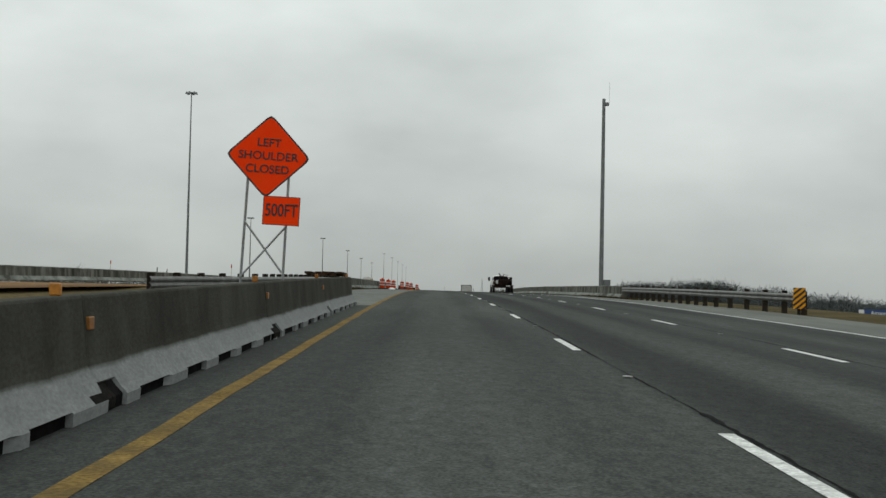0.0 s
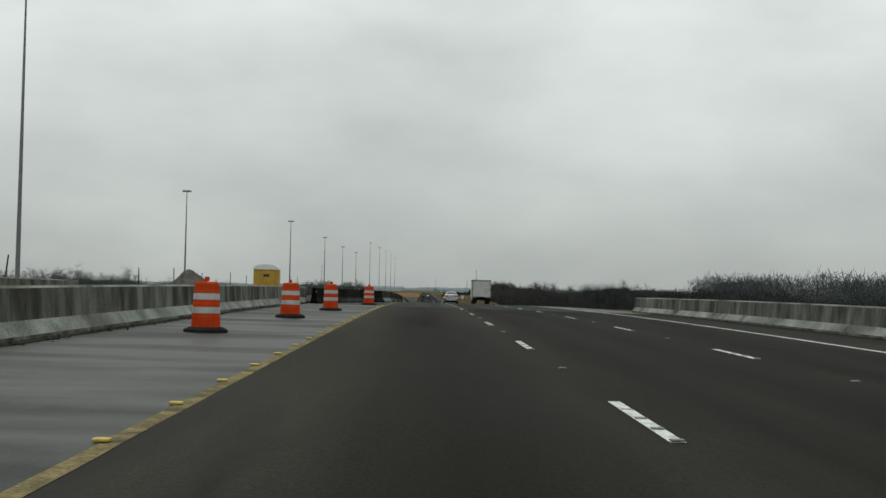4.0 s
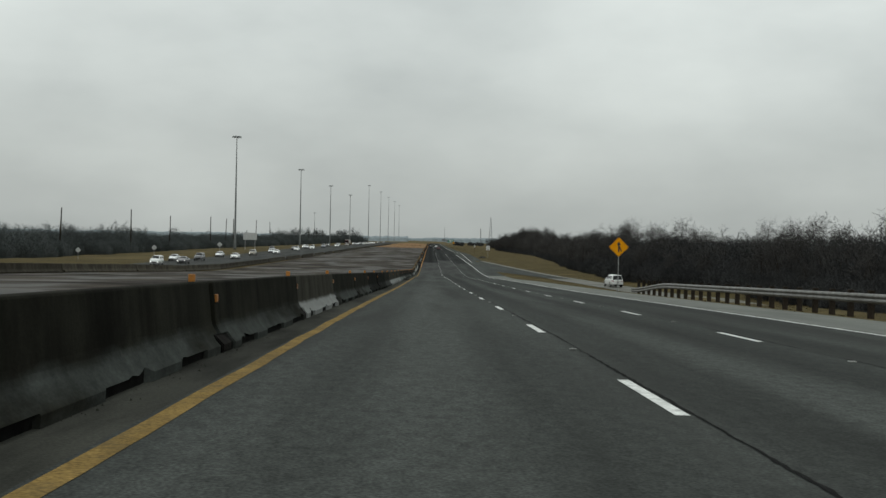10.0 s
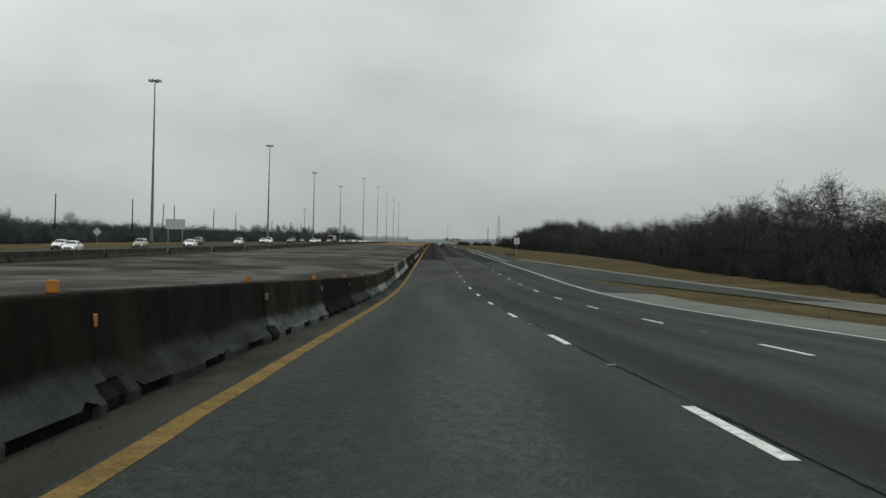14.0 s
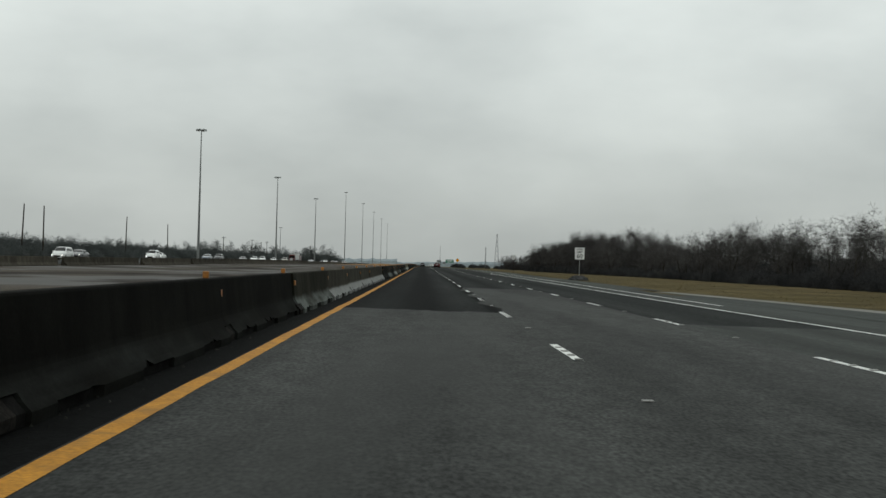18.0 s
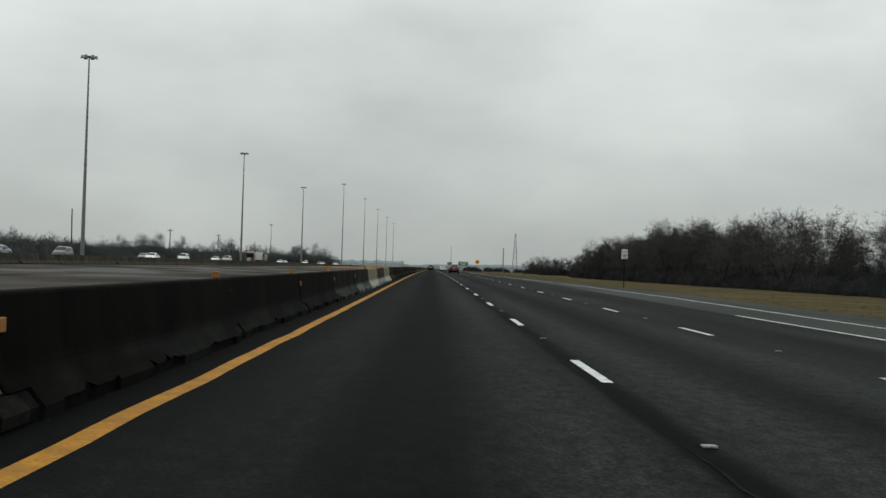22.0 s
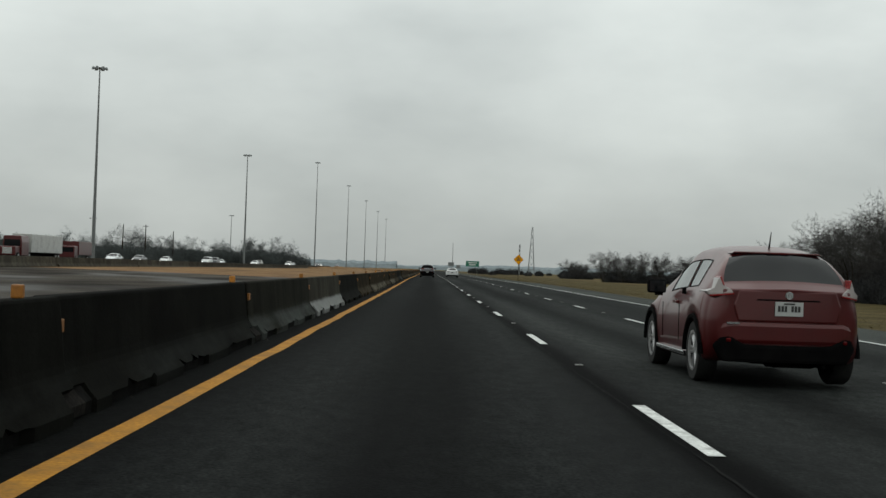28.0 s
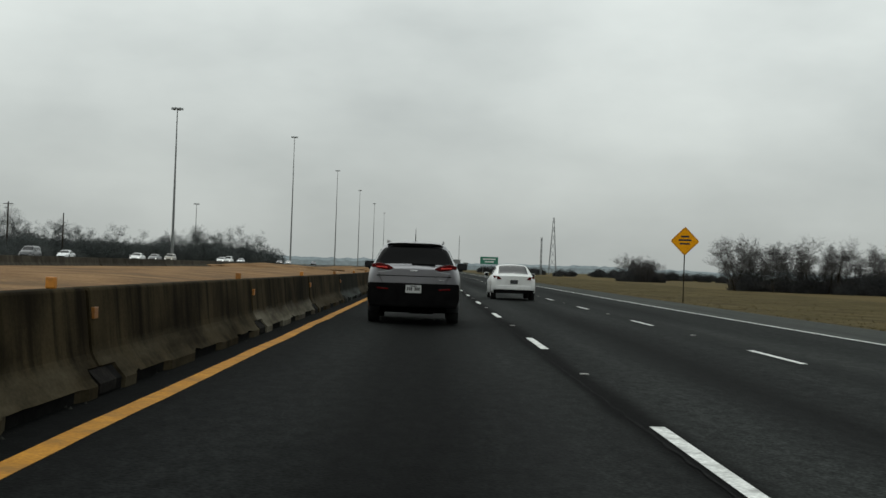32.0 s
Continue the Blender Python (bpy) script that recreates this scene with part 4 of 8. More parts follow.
# Black of deep slots and pockets: their shade as a base colour.
M_RECESS_SHADE = material("black_wet_grime", (0.003, 0.003, 0.0028), (0.008, 0.008, 0.0075), 0.9, 5.0, 0.3, 30, 0.2)
M_RUSTY = material("rusty_connection_steel", (0.007, 0.0065, 0.006), (0.019, 0.017, 0.015), 0.85, 5.0, 0.3, 40, 0.3)
KINDS = {"D": ("soot-blackened concrete barrier with drain slots and amber reflectors", M_BAR_DARK),
         "G": ("sooty brown concrete barrier with a dull grey foot and amber reflectors", M_BAR_DIM),
         "P": ("stained concrete barrier with a patchy pale scuffed foot and amber reflectors", M_BAR_PATCHY),
         "W": ("brown-grey concrete barrier with a white scuffed foot and amber reflectors", M_BAR_WHITE),
         "S": ("smooth brown-grey concrete barrier with a clean white foot", M_BAR_SMOOTH),
         "C": ("clean pale concrete barrier with chipped foot and amber reflectors", M_BAR_CLEAN),
         "B": ("brown streaked concrete barrier with drain slots and amber reflectors", M_BAR_BROWN),
         "Q": ("brown streaked concrete barrier with a pale scuffed foot and amber reflectors", M_BAR_BROWN_PALE)}
# (first joint, last joint, one letter a barrier)
RUNS = [(-16.4, 41.2, "SSSSSS"), (198.3, 225.9, "DGD"), (225.9, 476.8, "WPPGGPDDCWWWGGGWGGDDGWWWPPG"), (476.8, 541.5, "GGPDGPW"), (541.5, 705.0, "PPCWWCGDPDDPWWWWWD"), (705.0, 879.6, "PDWBGPDDDGPCWCBDDDD"),
        (879.6, 942.3, "DDDDDDD"), (942.3, 1107.2, "BDDGWDBQQBQBDGBBBB"), (1107.2, 1272.7, "QBGBQBDBQBGQBDBQBB")]


def barrier_line(y):
    """Where the foot of the barriers runs; their beginning is flared back from the lane."""
    return -2.48 - 2.77 * (1 - smooth(199, 232, y)) if 150 < y < 240 else float(np.interp(y, [640, 690, 705, 725, 750, 900, 960], [-2.48, -2.43, -2.35, -2.35, -2.44, -2.45, -2.35]))


barrier_kinds = {}
for y0, y1, letters in RUNS:
    step = (y1 - y0) / len(letters)
    for k, letter in enumerate(letters):
        y = y0 + k * step
        a, b = barrier_line(y), barrier_line(y + step)
        lean = random.uniform(-0.35, 0.35)
        m = pose(a + random.uniform(-0.03, 0.03), y, deck(-2.5, y) - 0.005, math.degrees(math.atan((level(y + step) - level(y)) / step)), lean * 0.5, math.degrees(math.atan2(a - b, step)) + lean * 0.3) @ Matrix.Diagonal((1, step / SEG, 1, 1))
        key = letter, k % 2
        if key in barrier_kinds:
            copy_thing(barrier_kinds[key], m)
        else:
            barrier_kinds[key] = barrier(*KINDS[letter], 10 * len(barrier_kinds) + 1, SLOTS_EVEN if letter == "S" else SLOTS)
            barrier_kinds[key].matrix_world = m
far_run = thing("concrete_barrier", "brown-grey run of concrete barriers far ahead", "barrier", group="barriers far ahead")
part("body", barrier_mesh(29.9, 3, [(2.0 + 3.0 * k, 2.8 + 3.0 * k) for k in range(9)]), M_BAR_BROWN, far_run).data.materials.append(M_RECESS_SHADE)
for k in range(14):
    y = 1272.8 + 30.0 * k
    m = pose(-2.5, y, deck(-2.5, y) - 0.005, tilt(y + 15))
    if k:
        copy_thing(far_run, m)
    else:
        far_run.matrix_world = m
# barriers of the opposite carriageway
far_proto = thing("concrete_barrier", "grey precast concrete barrier beside the opposite lanes", "barrier", group="barriers of the opposite lanes")
part("body", barrier_mesh(29.9, 0, ()), M_CONCRETE, far_proto)
for k in range(31):
    y = 430 + 30.0 * k
    x = -35.0 + 3.0 * smooth(560, 800, y)
    m = pose(x, y, terrain(x, y) + 0.1, tilt(y + 15))
    if k == 0:
        far_proto.matrix_world = m
    else:
        copy_thing(far_proto, m)


# ---------------------------------------------------------------- bridge parapets
def parapet(name, label, side, lines, step=3.0):
    face = [(0.0, 0.0), (0.0, 0.08), (-0.16, 0.3), (-0.2, 0.8), (-0.23, 0.84), (-0.42, 0.84), (-0.46, 0.8), (-0.46, 0.0)]
    prof = [(side * x, z) for x, z in face]
    st, (y0, y1) = [], lines[0]
    n = int((y1 - y0) / step)
    for i in range(n + 1):
        y = y0 + (y1 - y0) * i / n
        st.append((y, lines[1], deck(lines[1], y)))
    ob = part(name, sweep(bmesh.new(), prof, st), M_PARAPET)
    ob.data.materials.append(M_TOE_PALE)
    for p in ob.data.polygons:
        if 0.3 < p.normal.z < 0.95 and p.normal.x * side > 0.3:
            p.material_index = 1
    return tagged(ob, label, "parapet", kind="structure")


parapet("parapet_left", "stained pale concrete bridge parapet with mossy foot", 1, ((80.5, 201.0), -5.95))
parapet("parapet_right", "pale concrete bridge parapet beside the right shoulder", -1, ((84.0, 205.0), 11.95))


# ---------------------------------------------------------------- steel guard rails
def guard_rail(label, path, post_gap=1.9, side=1, flare=0.0):
    """A corrugated beam on timber posts along path(y) -> (x, z), from y0 to y1."""
    (y0, y1), line = path
    g = thing("guard_rail", label, "guard rail", pose(line(y0), y0, deck(line(y0), y0)))
    beam = [(0.0, 0.42), (0.035, 0.46), (0.05, 0.5), (0.035, 0.54), (0.0, 0.575), (0.035, 0.61), (0.05, 0.65), (0.035, 0.69), (0.0, 0.73)]
    rim = [(side * x, z) for x, z in beam] + [(side * (x - 0.012), z) for x, z in beam[::-1]]
    n = int((y1 - y0) / 2.0)
    st = []
    for i in range(n + 1):
        y = y0 + (y1 - y0) * i / n
        drop = -0.45 * flare * smooth(0.75, 1.0, i / n)
        st.append((y - y0, line(y) - line(y0) + side * 0.1, deck(line(y), y) - deck(line(y0), y0) + drop))
    part("beam", sweep(bmesh.new(), rim, st), M_RAIL, g, "corrugated weathered steel beam")
    post = None
    for i in range(int((y1 - y0) / post_gap)):
        y = y0 + 0.4 + i * post_gap
        at = pose(line(y) - line(y0), y - y0, deck(line(y), y) - deck(line(y0), y0) - 0.2)
        if post is None:
            bm = boxed(-0.09, 0.09, -0.085, 0.085, 0, 1.02, 0.01)
            box(bm, side * 0.02 - 0.07, side * 0.02 + 0.07, -0.09, 0.09, 0.6, 1.03, 0.01)
            post = part("post", bm, M_DARKWOOD, g, "dark timber post with block")
            post.matrix_local = at
        else:
            share("post", post, g, at)
    return g


guard_rail("galvanised guard rail on timber posts beside the wide shoulder", ((34.0, 81.0), lambda y: -5.9 - 1.6 * smooth(46, 30, y)))
guard_rail("galvanised guard rail on timber posts leading to the bridge parapet", ((48.0, 84.0), lambda y: 12.2 + 1.2 * smooth(60, 46, y)), side=-1)
parapet("parapet_far", "dark stained concrete parapet of the neighbouring carriageway", 1, ((48.0, 215.0), -22.0))
guard_rail("galvanised guard rail on timber posts before the ramp", ((372.0, 426.0), lambda y: 13.9), side=-1, flare=1.0)


# ---------------------------------------------------------------- high mast lights and poles
def mast(height, tower=False):
    g = thing("high_mast_light", "tall tapered grey steel lighting mast with a ring of floodlights", "lighting mast", group="high mast lights")
    bm = bmesh.new()
    for k in range(4):
        tube(bm, (0, 0, height * k / 4), (0, 0, height * (k + 1) / 4), 0.42 - 0.075 * k, 0.42 - 0.075 * (k + 1) + 0.012, 12)
    part("shaft", bm, M_POLE, g, shade=False)
    bm = bmesh.new()
    lathe(bm, [(0.2, height - 0.2), (0.75, height - 0.05), (0.78, height + 0.1), (0.25, height + 0.25)], 14)
    part("ring", bm, M_POLE, g)
    lamp = None
    for k in range(6):
        a = k * math.pi / 3 + 0.3
        at = pose(1.3 * math.cos(a), 1.3 * math.sin(a), height - 0.05, 0, 12, math.degrees(a))
        if lamp is None:
            bm = bmesh.new()
            lathe(bm, [(0.18, 0.35), (0.26, 0.2), (0.4, -0.1), (0.42, -0.2), (0.3, -0.24)], 12)
            tube(bm, (-0.7, 0, 0.15), (-0.1, 0, 0.2), 0.05, 0.05, 6)
            lamp = part("floodlight", bm, M_POLE, g)
            lamp.matrix_local = at
        else:
            share("floodlight", lamp, g, at)
    part("foot", lathe(bmesh.new(), [(0.8, 0), (0.8, 0.25), (0.55, 0.3), (0.5, 0.5)], 12), M_PARAPET, g, "concrete foot")
    return g


MASTS = [(-67.2, 341.4, 57.1), (-85.4, 580.4, 37.7), (-70.4, 788.9, 38.4), (-69.2, 999.6, 38.4), (-70.8, 1215.0, 39.0), (-71.0, 1431.0, 40.3), (-67.8, 1691.2, 59.8), (-64.4, 1925.5, 61.8),
         (-62.0, 2150.0, 62.5), (-60.0, 2380.0, 63.0), (-58.0, 2600.0, 63.0)]
for x, y, top in MASTS:
    g = mast(top - terrain(x, y))
    g.matrix_world = pose(x, y, terrain(x, y))

cam_pole = thing("camera_pole", "tall dark steel traffic camera pole with a cabinet at its foot", "pole", pose(13.85, 107.2, deck(12, 106.4) - 3.2))
bm = bmesh.new()
for k in range(3):
    tube(bm, (0, 0, 6.6 * k), (0, 0, 6.6 * (k + 1)), 0.2 - 0.02 * k, 0.185 - 0.025 * k, 12)
part("shaft", bm, M_POLE, cam_pole)
part("camera_head", boxed(0.1, 0.42, -0.12, 0.12, 19.2, 19.5, 0.04), M_POLE, cam_pole)
part("lightning_rod", tube(bmesh.new(), (0.45, 0, 19.3), (0.45, 0, 21.2), 0.012, 0.008, 6), M_STEEL, cam_pole)
part("cabinet", boxed(0.2, 0.75, -0.3, 0.3, 3.2, 4.6, 0.03), M_POLE, cam_pole, "grey equipment cabinet")


def utility_pole(x, y, height, lean, arms=0):
    g = thing("utility_pole", "dark wooden utility pole" + (" with cross arms" if arms else ""), "utility pole", pose(x, y, terrain(x, y), 0, lean, 0), group="utility poles")
    part("shaft", tube(bmesh.new(), (0, 0, 0), (0, 0, height), 0.22, 0.14, 8), M_DARKWOOD, g)
    for k in range(arms):
        part("cross_arm", boxed(-1.1, 1.1, -0.06, 0.06, height - 0.6 - k * 0.9, height - 0.45 - k * 0.9, 0.01), M_DARKWOOD, g)


for x, y, h, lean, arms in ((-82, 370, 11, 3, 0), (-80, 372, 10, 6, 0), (-88, 520, 12, 0, 0), (-90, 585, 13, -1, 0), (-92, 650, 12, 2, 0), (-90, 715, 13, 0, 0), (-92, 780, 12, 1, 0), (-90, 850, 13, 0, 0),
                            (-93, 905, 13, 2, 0), (-91, 915, 13, 0, 0), (-94, 1010, 14, 1, 0), (-96, 1085, 14, -1, 0), (-92, 1190, 12, 0, 1), (-94, 1300, 13, 0, 1), (-93, 1330, 12, 1, 0), (-94, 1365, 13, 0, 1), (-92, 1400, 12, 0, 0)):
    utility_pole(x, y, h, lean, arms)


def lattice_tower(x, y, height, half):
    g = thing("lattice_tower", "thin grey steel lattice tower on the horizon", "tower", pose(x, y, terrain(x, y)))
    for sx in (-1, 1):
        for sy in (-1, 1):
            part("leg", tube(bmesh.new(), (sx * half, sy * half, 0), (sx * 0.3, sy * 0.3, height), 0.16, 0.1, 5), M_POLE, g)
    for k in range(7):
        a, b = k / 7, (k + 1) / 7
        wa, wb = half + (0.3 - half) * a, half + (0.3 - half) * b
        bm = bmesh.new()
        for s in (-1, 1):
            tube(bm, (-wa, s * wa, a * height), (wb, s * wb, b * height), 0.06, 0.06, 4)
            tube(bm, (wa, s * wa, a * height), (-wb, s * wb, b * height), 0.06, 0.06, 4)
        part("brace", bm, M_POLE, g)


lattice_tower(70.4, 1804.5, 33.0, 2.2)
# This one stands for a thin pole, built as a narrowed lattice.
lattice_tower(54.5, 1700.0, 18.5, 0.3)
# ---------------------------------------------------------------- signs
def diamond(bm, half, thick, corner=0.08, y=0.0):
    pts = []
    for k in range(4):
        a = math.pi / 2 * k
        d = Vector((math.cos(a), math.sin(a)))
        t = Vector((-d.y, d.x))
        for s in (-1, 0, 1):
            p = d * (half - (corner if s else corner * 0.45)) + t * corner * s
            pts.append((p.x, p.y))
    front = [bm.verts.new((px, y, pz)) for px, pz in pts]
    rear = [bm.verts.new((px, y + thick, pz)) for px, pz in pts]
    bm.faces.new(front)
    bm.faces.new(rear[::-1])
    for i in range(len(pts)):
        j = (i + 1) % len(pts)
        bm.faces.new((front[i], rear[i], rear[j], front[j]))
    bmesh.ops.recalc_face_normals(bm, faces=bm.faces)
    return bm


roadworks = thing("roadworks_sign", "orange roadworks sign on a cross-braced steel stand", "sign", pose(-3.55, 28.6, deck(-3.5, 28.6), 0, 0, 2))
face = part("diamond_panel", diamond(bmesh.new(), 0.82, 0.012), M_SIGN_ORANGE, roadworks, "orange diamond warning panel")
face.location = (-0.03, 0, 3.31)
face.rotation_euler = (0, radians(3), 0)
border = part("border", diamond(bmesh.new(), 0.865, 0.004), M_BLACK, face, "thin black border")
border.location = (0, 0.004, 0)
for k, text in enumerate(("LEFT", "SHOULDER", "CLOSED")):
    words(text, 0.235, M_BLACK, face, pose(0, -0.006, 0.27 - 0.27 * k, 90), width=1.02)
plate = part("distance_panel", boxed(-0.36, 0.36, 0, 0.012, -0.28, 0.28), M_SIGN_ORANGE, roadworks, "orange distance panel")
plate.location = (0.26, 0, 2.2)
plate.rotation_euler = (0, radians(2), 0)
part("border", boxed(-0.375, 0.375, 0.003, 0.009, -0.295, 0.295), M_BLACK, plate, "thin black border")
words("500FT", 0.36, M_BLACK, plate, pose(0, -0.006, 0, 90), width=0.72)
for a, b in (((-0.42, 0.06, 3.2), (-0.6, 0.3, 0.0)), ((0.4, 0.06, 3.2), (0.27, 0.3, 0.0))):
    part("leg", tube(bmesh.new(), a, b, 0.028, 0.028, 6), M_STEEL, roadworks)
for a, b in (((-0.5, 0.12, 2.0), (0.28, 0.2, 0.95)), ((0.36, 0.12, 1.9), (-0.56, 0.2, 0.85))):
    part("cross_brace", tube(bmesh.new(), a, b, 0.022, 0.022, 6), M_STEEL, roadworks)


def yellow_diamond(x, y, z, half, name="warning_sign", label="yellow diamond warning sign on a steel post"):
    g = thing(name, label, "sign", pose(x, y, terrain(x, y)))
    h = z - terrain(x, y)
    p = part("panel", diamond(bmesh.new(), half, 0.01), M_SIGN_YELLOW, g)
    p.location = (0, 0, h)
    b = part("border", diamond(bmesh.new(), half * 0.955, 0.002, 0.07, -0.003), M_BLACK, p)
    part("inner_panel", diamond(bmesh.new(), half * 0.92, 0.002, 0.065, -0.006), M_SIGN_YELLOW, p)
    part("post", tube(bmesh.new(), (0, 0.04, -0.2), (0, 0.04, h + 0.2), 0.035, 0.035, 8), M_STEEL, g)
    return g, p


_, mp = yellow_diamond(16.0, 446.8, 2.75, 0.86, "merge_sign", "yellow diamond merge sign with a black arrow")
bm = boxed(-0.06, 0.06, -0.012, -0.007, -0.42, 0.2)
v = [bm.verts.new((-0.17, -0.01, 0.18)), bm.verts.new((0.17, -0.01, 0.18)), bm.verts.new((0, -0.01, 0.46))]
bm.faces.new(v)
part("arrow", bm, M_BLACK, mp, "black arrow")
bm = bmesh.new()
for a, b in (((0.05, 0.02), (0.24, -0.38)),):
    d = (Vector(b) - Vector(a)).normalized() * 0.001
    q = Vector((0.05, 0.02))
    bm.faces.new([bm.verts.new(c) for c in ((a[0] - 0.05, -0.01, a[1] - 0.02), (a[0] + 0.05, -0.01, a[1] + 0.04), (b[0] + 0.05, -0.01, b[1] + 0.03), (b[0] - 0.05, -0.01, b[1] - 0.02))])
part("side_stroke", bm, M_BLACK, mp, "black joining stroke")


def bars(parent, rows, mat):
    """Plain bars in place of writing that cannot be read: (x, z, width, height)."""
    for x, z, w, h in rows:
        part("text_bar", boxed(x - w / 2, x + w / 2, -0.014, -0.008, z - h / 2, z + h / 2), mat, parent)


SIGN_Y = 1160.9
ysign, yp = yellow_diamond(15.1, SIGN_Y, 1.07, 0.86, "warning_sign", "large yellow diamond warning sign with lines of black writing")
for c in ysign.children:
    if c.name.startswith("post"):
        c.data.materials[0] = M_DARKWOOD
bars(yp, ((0, 0.27, 0.5, 0.1), (0, 0.06, 0.75, 0.1), (0, -0.15, 0.6, 0.1)), M_BLACK)


def prism_xz(points, y0, y1):
    bm = bmesh.new()
    a = [bm.verts.new((x, y0, z)) for x, z in points]
    b = [bm.verts.new((x, y1, z)) for x, z in points]
    bm.faces.new(a)
    bm.faces.new(b[::-1])
    for i in range(len(points)):
        j = (i + 1) % len(points)
        bm.faces.new((a[i], b[i], b[j], a[j]))
    bmesh.ops.recalc_face_normals(bm, faces=bm.faces)
    return bm


def frame_bars(half_w, half_h, t, z):
    bm = bmesh.new()
    for x0, x1, z0, z1 in ((-half_w, half_w, half_h - t, half_h), (-half_w, half_w, -half_h, -half_h + t), (-half_w, -half_w + t, -half_h + t, half_h - t), (half_w - t, half_w, -half_h + t, half_h - t)):
        bm.faces.new([bm.verts.new((x, -0.005, z + zz)) for x, zz in ((x0, z0), (x1, z0), (x1, z1), (x0, z1))])
    return bm


def panel_sign(name, label, x, y, z0, z1, w, mat, posts=1, rows=(), bar_mat=None, base=None):
    base = terrain(x, y) if base is None else base
    g = thing(name, label, "sign", pose(x, y, base))
    p = part("panel", boxed(-w / 2, w / 2, 0, 0.012, z0 - base, z1 - base, 0.0), mat, g)
    for k in range(posts):
        px = 0 if posts == 1 else (-0.35 + 0.7 * k / (posts - 1)) * w
        part("post", tube(bmesh.new(), (px, 0.05, -0.3), (px, 0.05, z1 - base - 0.1), 0.04, 0.04, 8), M_STEEL, g)
    if rows:
        bars(p, [(a * w, z0 - base + b * (z1 - z0), c * w, d * (z1 - z0)) for a, b, c, d in rows], bar_mat or M_BLACK)
    return g, p


LIMIT = (20.0, 774.4)
_, lp = panel_sign("speed_limit_sign", "white speed limit sign with black lettering", LIMIT[0], LIMIT[1], -0.3, 1.2, 1.22, M_SIGN_WHITE, 1)
lb = LIMIT and terrain(*LIMIT)
words("SPEED", 0.3, M_BLACK, lp, pose(0, -0.006, 0.96 - lb, 90))
words("LIMIT", 0.3, M_BLACK, lp, pose(0, -0.006, 0.63 - lb, 90))
words("60", 0.76, M_BLACK, lp, pose(0, -0.006, 0.1 - lb, 90))


# ---------------------------------------------------------------- drums, debris and works gear
def drum():
    g = thing("traffic_drum", "dirty orange traffic drum with white bands and a black rubber base", "traffic drum", group="traffic drums")
    part("base", lathe(bmesh.new(), [(0.42, 0), (0.42, 0.05), (0.32, 0.1)], 16), M_RUBBER, g, "black rubber base")
    part("body", lathe(bmesh.new(), [(0.275, 0.08), (0.272, 0.3), (0.262, 0.31), (0.258, 0.55), (0.248, 0.56), (0.244, 0.78), (0.234, 0.79), (0.23, 0.92), (0.2, 0.96)], 20), M_DRUM, g)
    for z0, z1, r0, r1 in ((0.36, 0.48, 0.264, 0.262), (0.62, 0.74, 0.251, 0.248)):
        part("white_band", lathe(bmesh.new(), [(r0, z0), (r1, z1)], 20), M_BAND, g, "scuffed white reflective band")
    part("handle", boxed(-0.09, 0.09, -0.02, 0.02, 0.97, 1.06, 0.015), M_DRUM, g)
    return g


DRUMS = [(-5.07, 122.9), (-4.9, 134.9), (-4.72, 146.0), (-4.05, 158.2), (-3.6, 169.0), (-3.3, 180.0), (-2.75, 199.2)]
d0 = drum()
for k, (x, y) in enumerate(DRUMS):
    m = pose(x, y, deck(x, y) + 0.007, 0, random.uniform(-2, 2), random.uniform(0, 360))
    if k == 0:
        d0.matrix_world = m
    else:
        copy_thing(d0, m)

ROUTE = (18.75, 872.6)
rb = terrain(*ROUTE)
route, rp = panel_sign("route_sign", "white square route sign under a grey banner on a rusty post", ROUTE[0], ROUTE[1], 0.12, 0.78, 0.64, M_SIGN_WHITE, 1)
part("border", frame_bars(0.3, 0.31, 0.02, 0.45 - rb), M_BLACK, rp, "thin black border")
words("288", 0.34, M_BLACK, rp, pose(0, -0.008, 0.46 - rb, 90))
bars(rp, ((0, 0.24 - rb, 0.34, 0.06),), M_BLACK)
banner = part("banner", boxed(-0.3, 0.3, 0, 0.012, 0.82 - rb, 1.06 - rb), M_SIGN_BACK, route, "grey banner panel")
bars(banner, ((0, 0.94 - rb, 0.44, 0.1),), M_SIGN_WHITE)
for c in route.children:
    if c.name.startswith("post"):
        c.data.materials[0] = M_DARKWOOD
panel_sign("guide_sign", "green motorway guide sign on two posts", 18.5, 1477.0, 0.6, 2.9, 5.6, M_SIGN_GREEN, 2, ((0, 0.68, 0.7, 0.16), (0, 0.32, 0.5, 0.16)), M_SIGN_WHITE)
_, blue_panel = panel_sign("guide_sign", "blue airport sign with a white panel beyond the guard rail", 23.3, 68.0, 2.38, 2.76, 2.6, M_SIGN_BLUE, 2)
part("white_panel", boxed(-1.28, -1.0, -0.006, 0.0, 2.4 - terrain(23.3, 68), 2.74 - terrain(23.3, 68)), M_SIGN_WHITE, blue_panel, "white panel")
words("Airport", 0.3, M_SIGN_WHITE, blue_panel, pose(-0.2, -0.006, 2.56 - terrain(23.3, 68), 90))
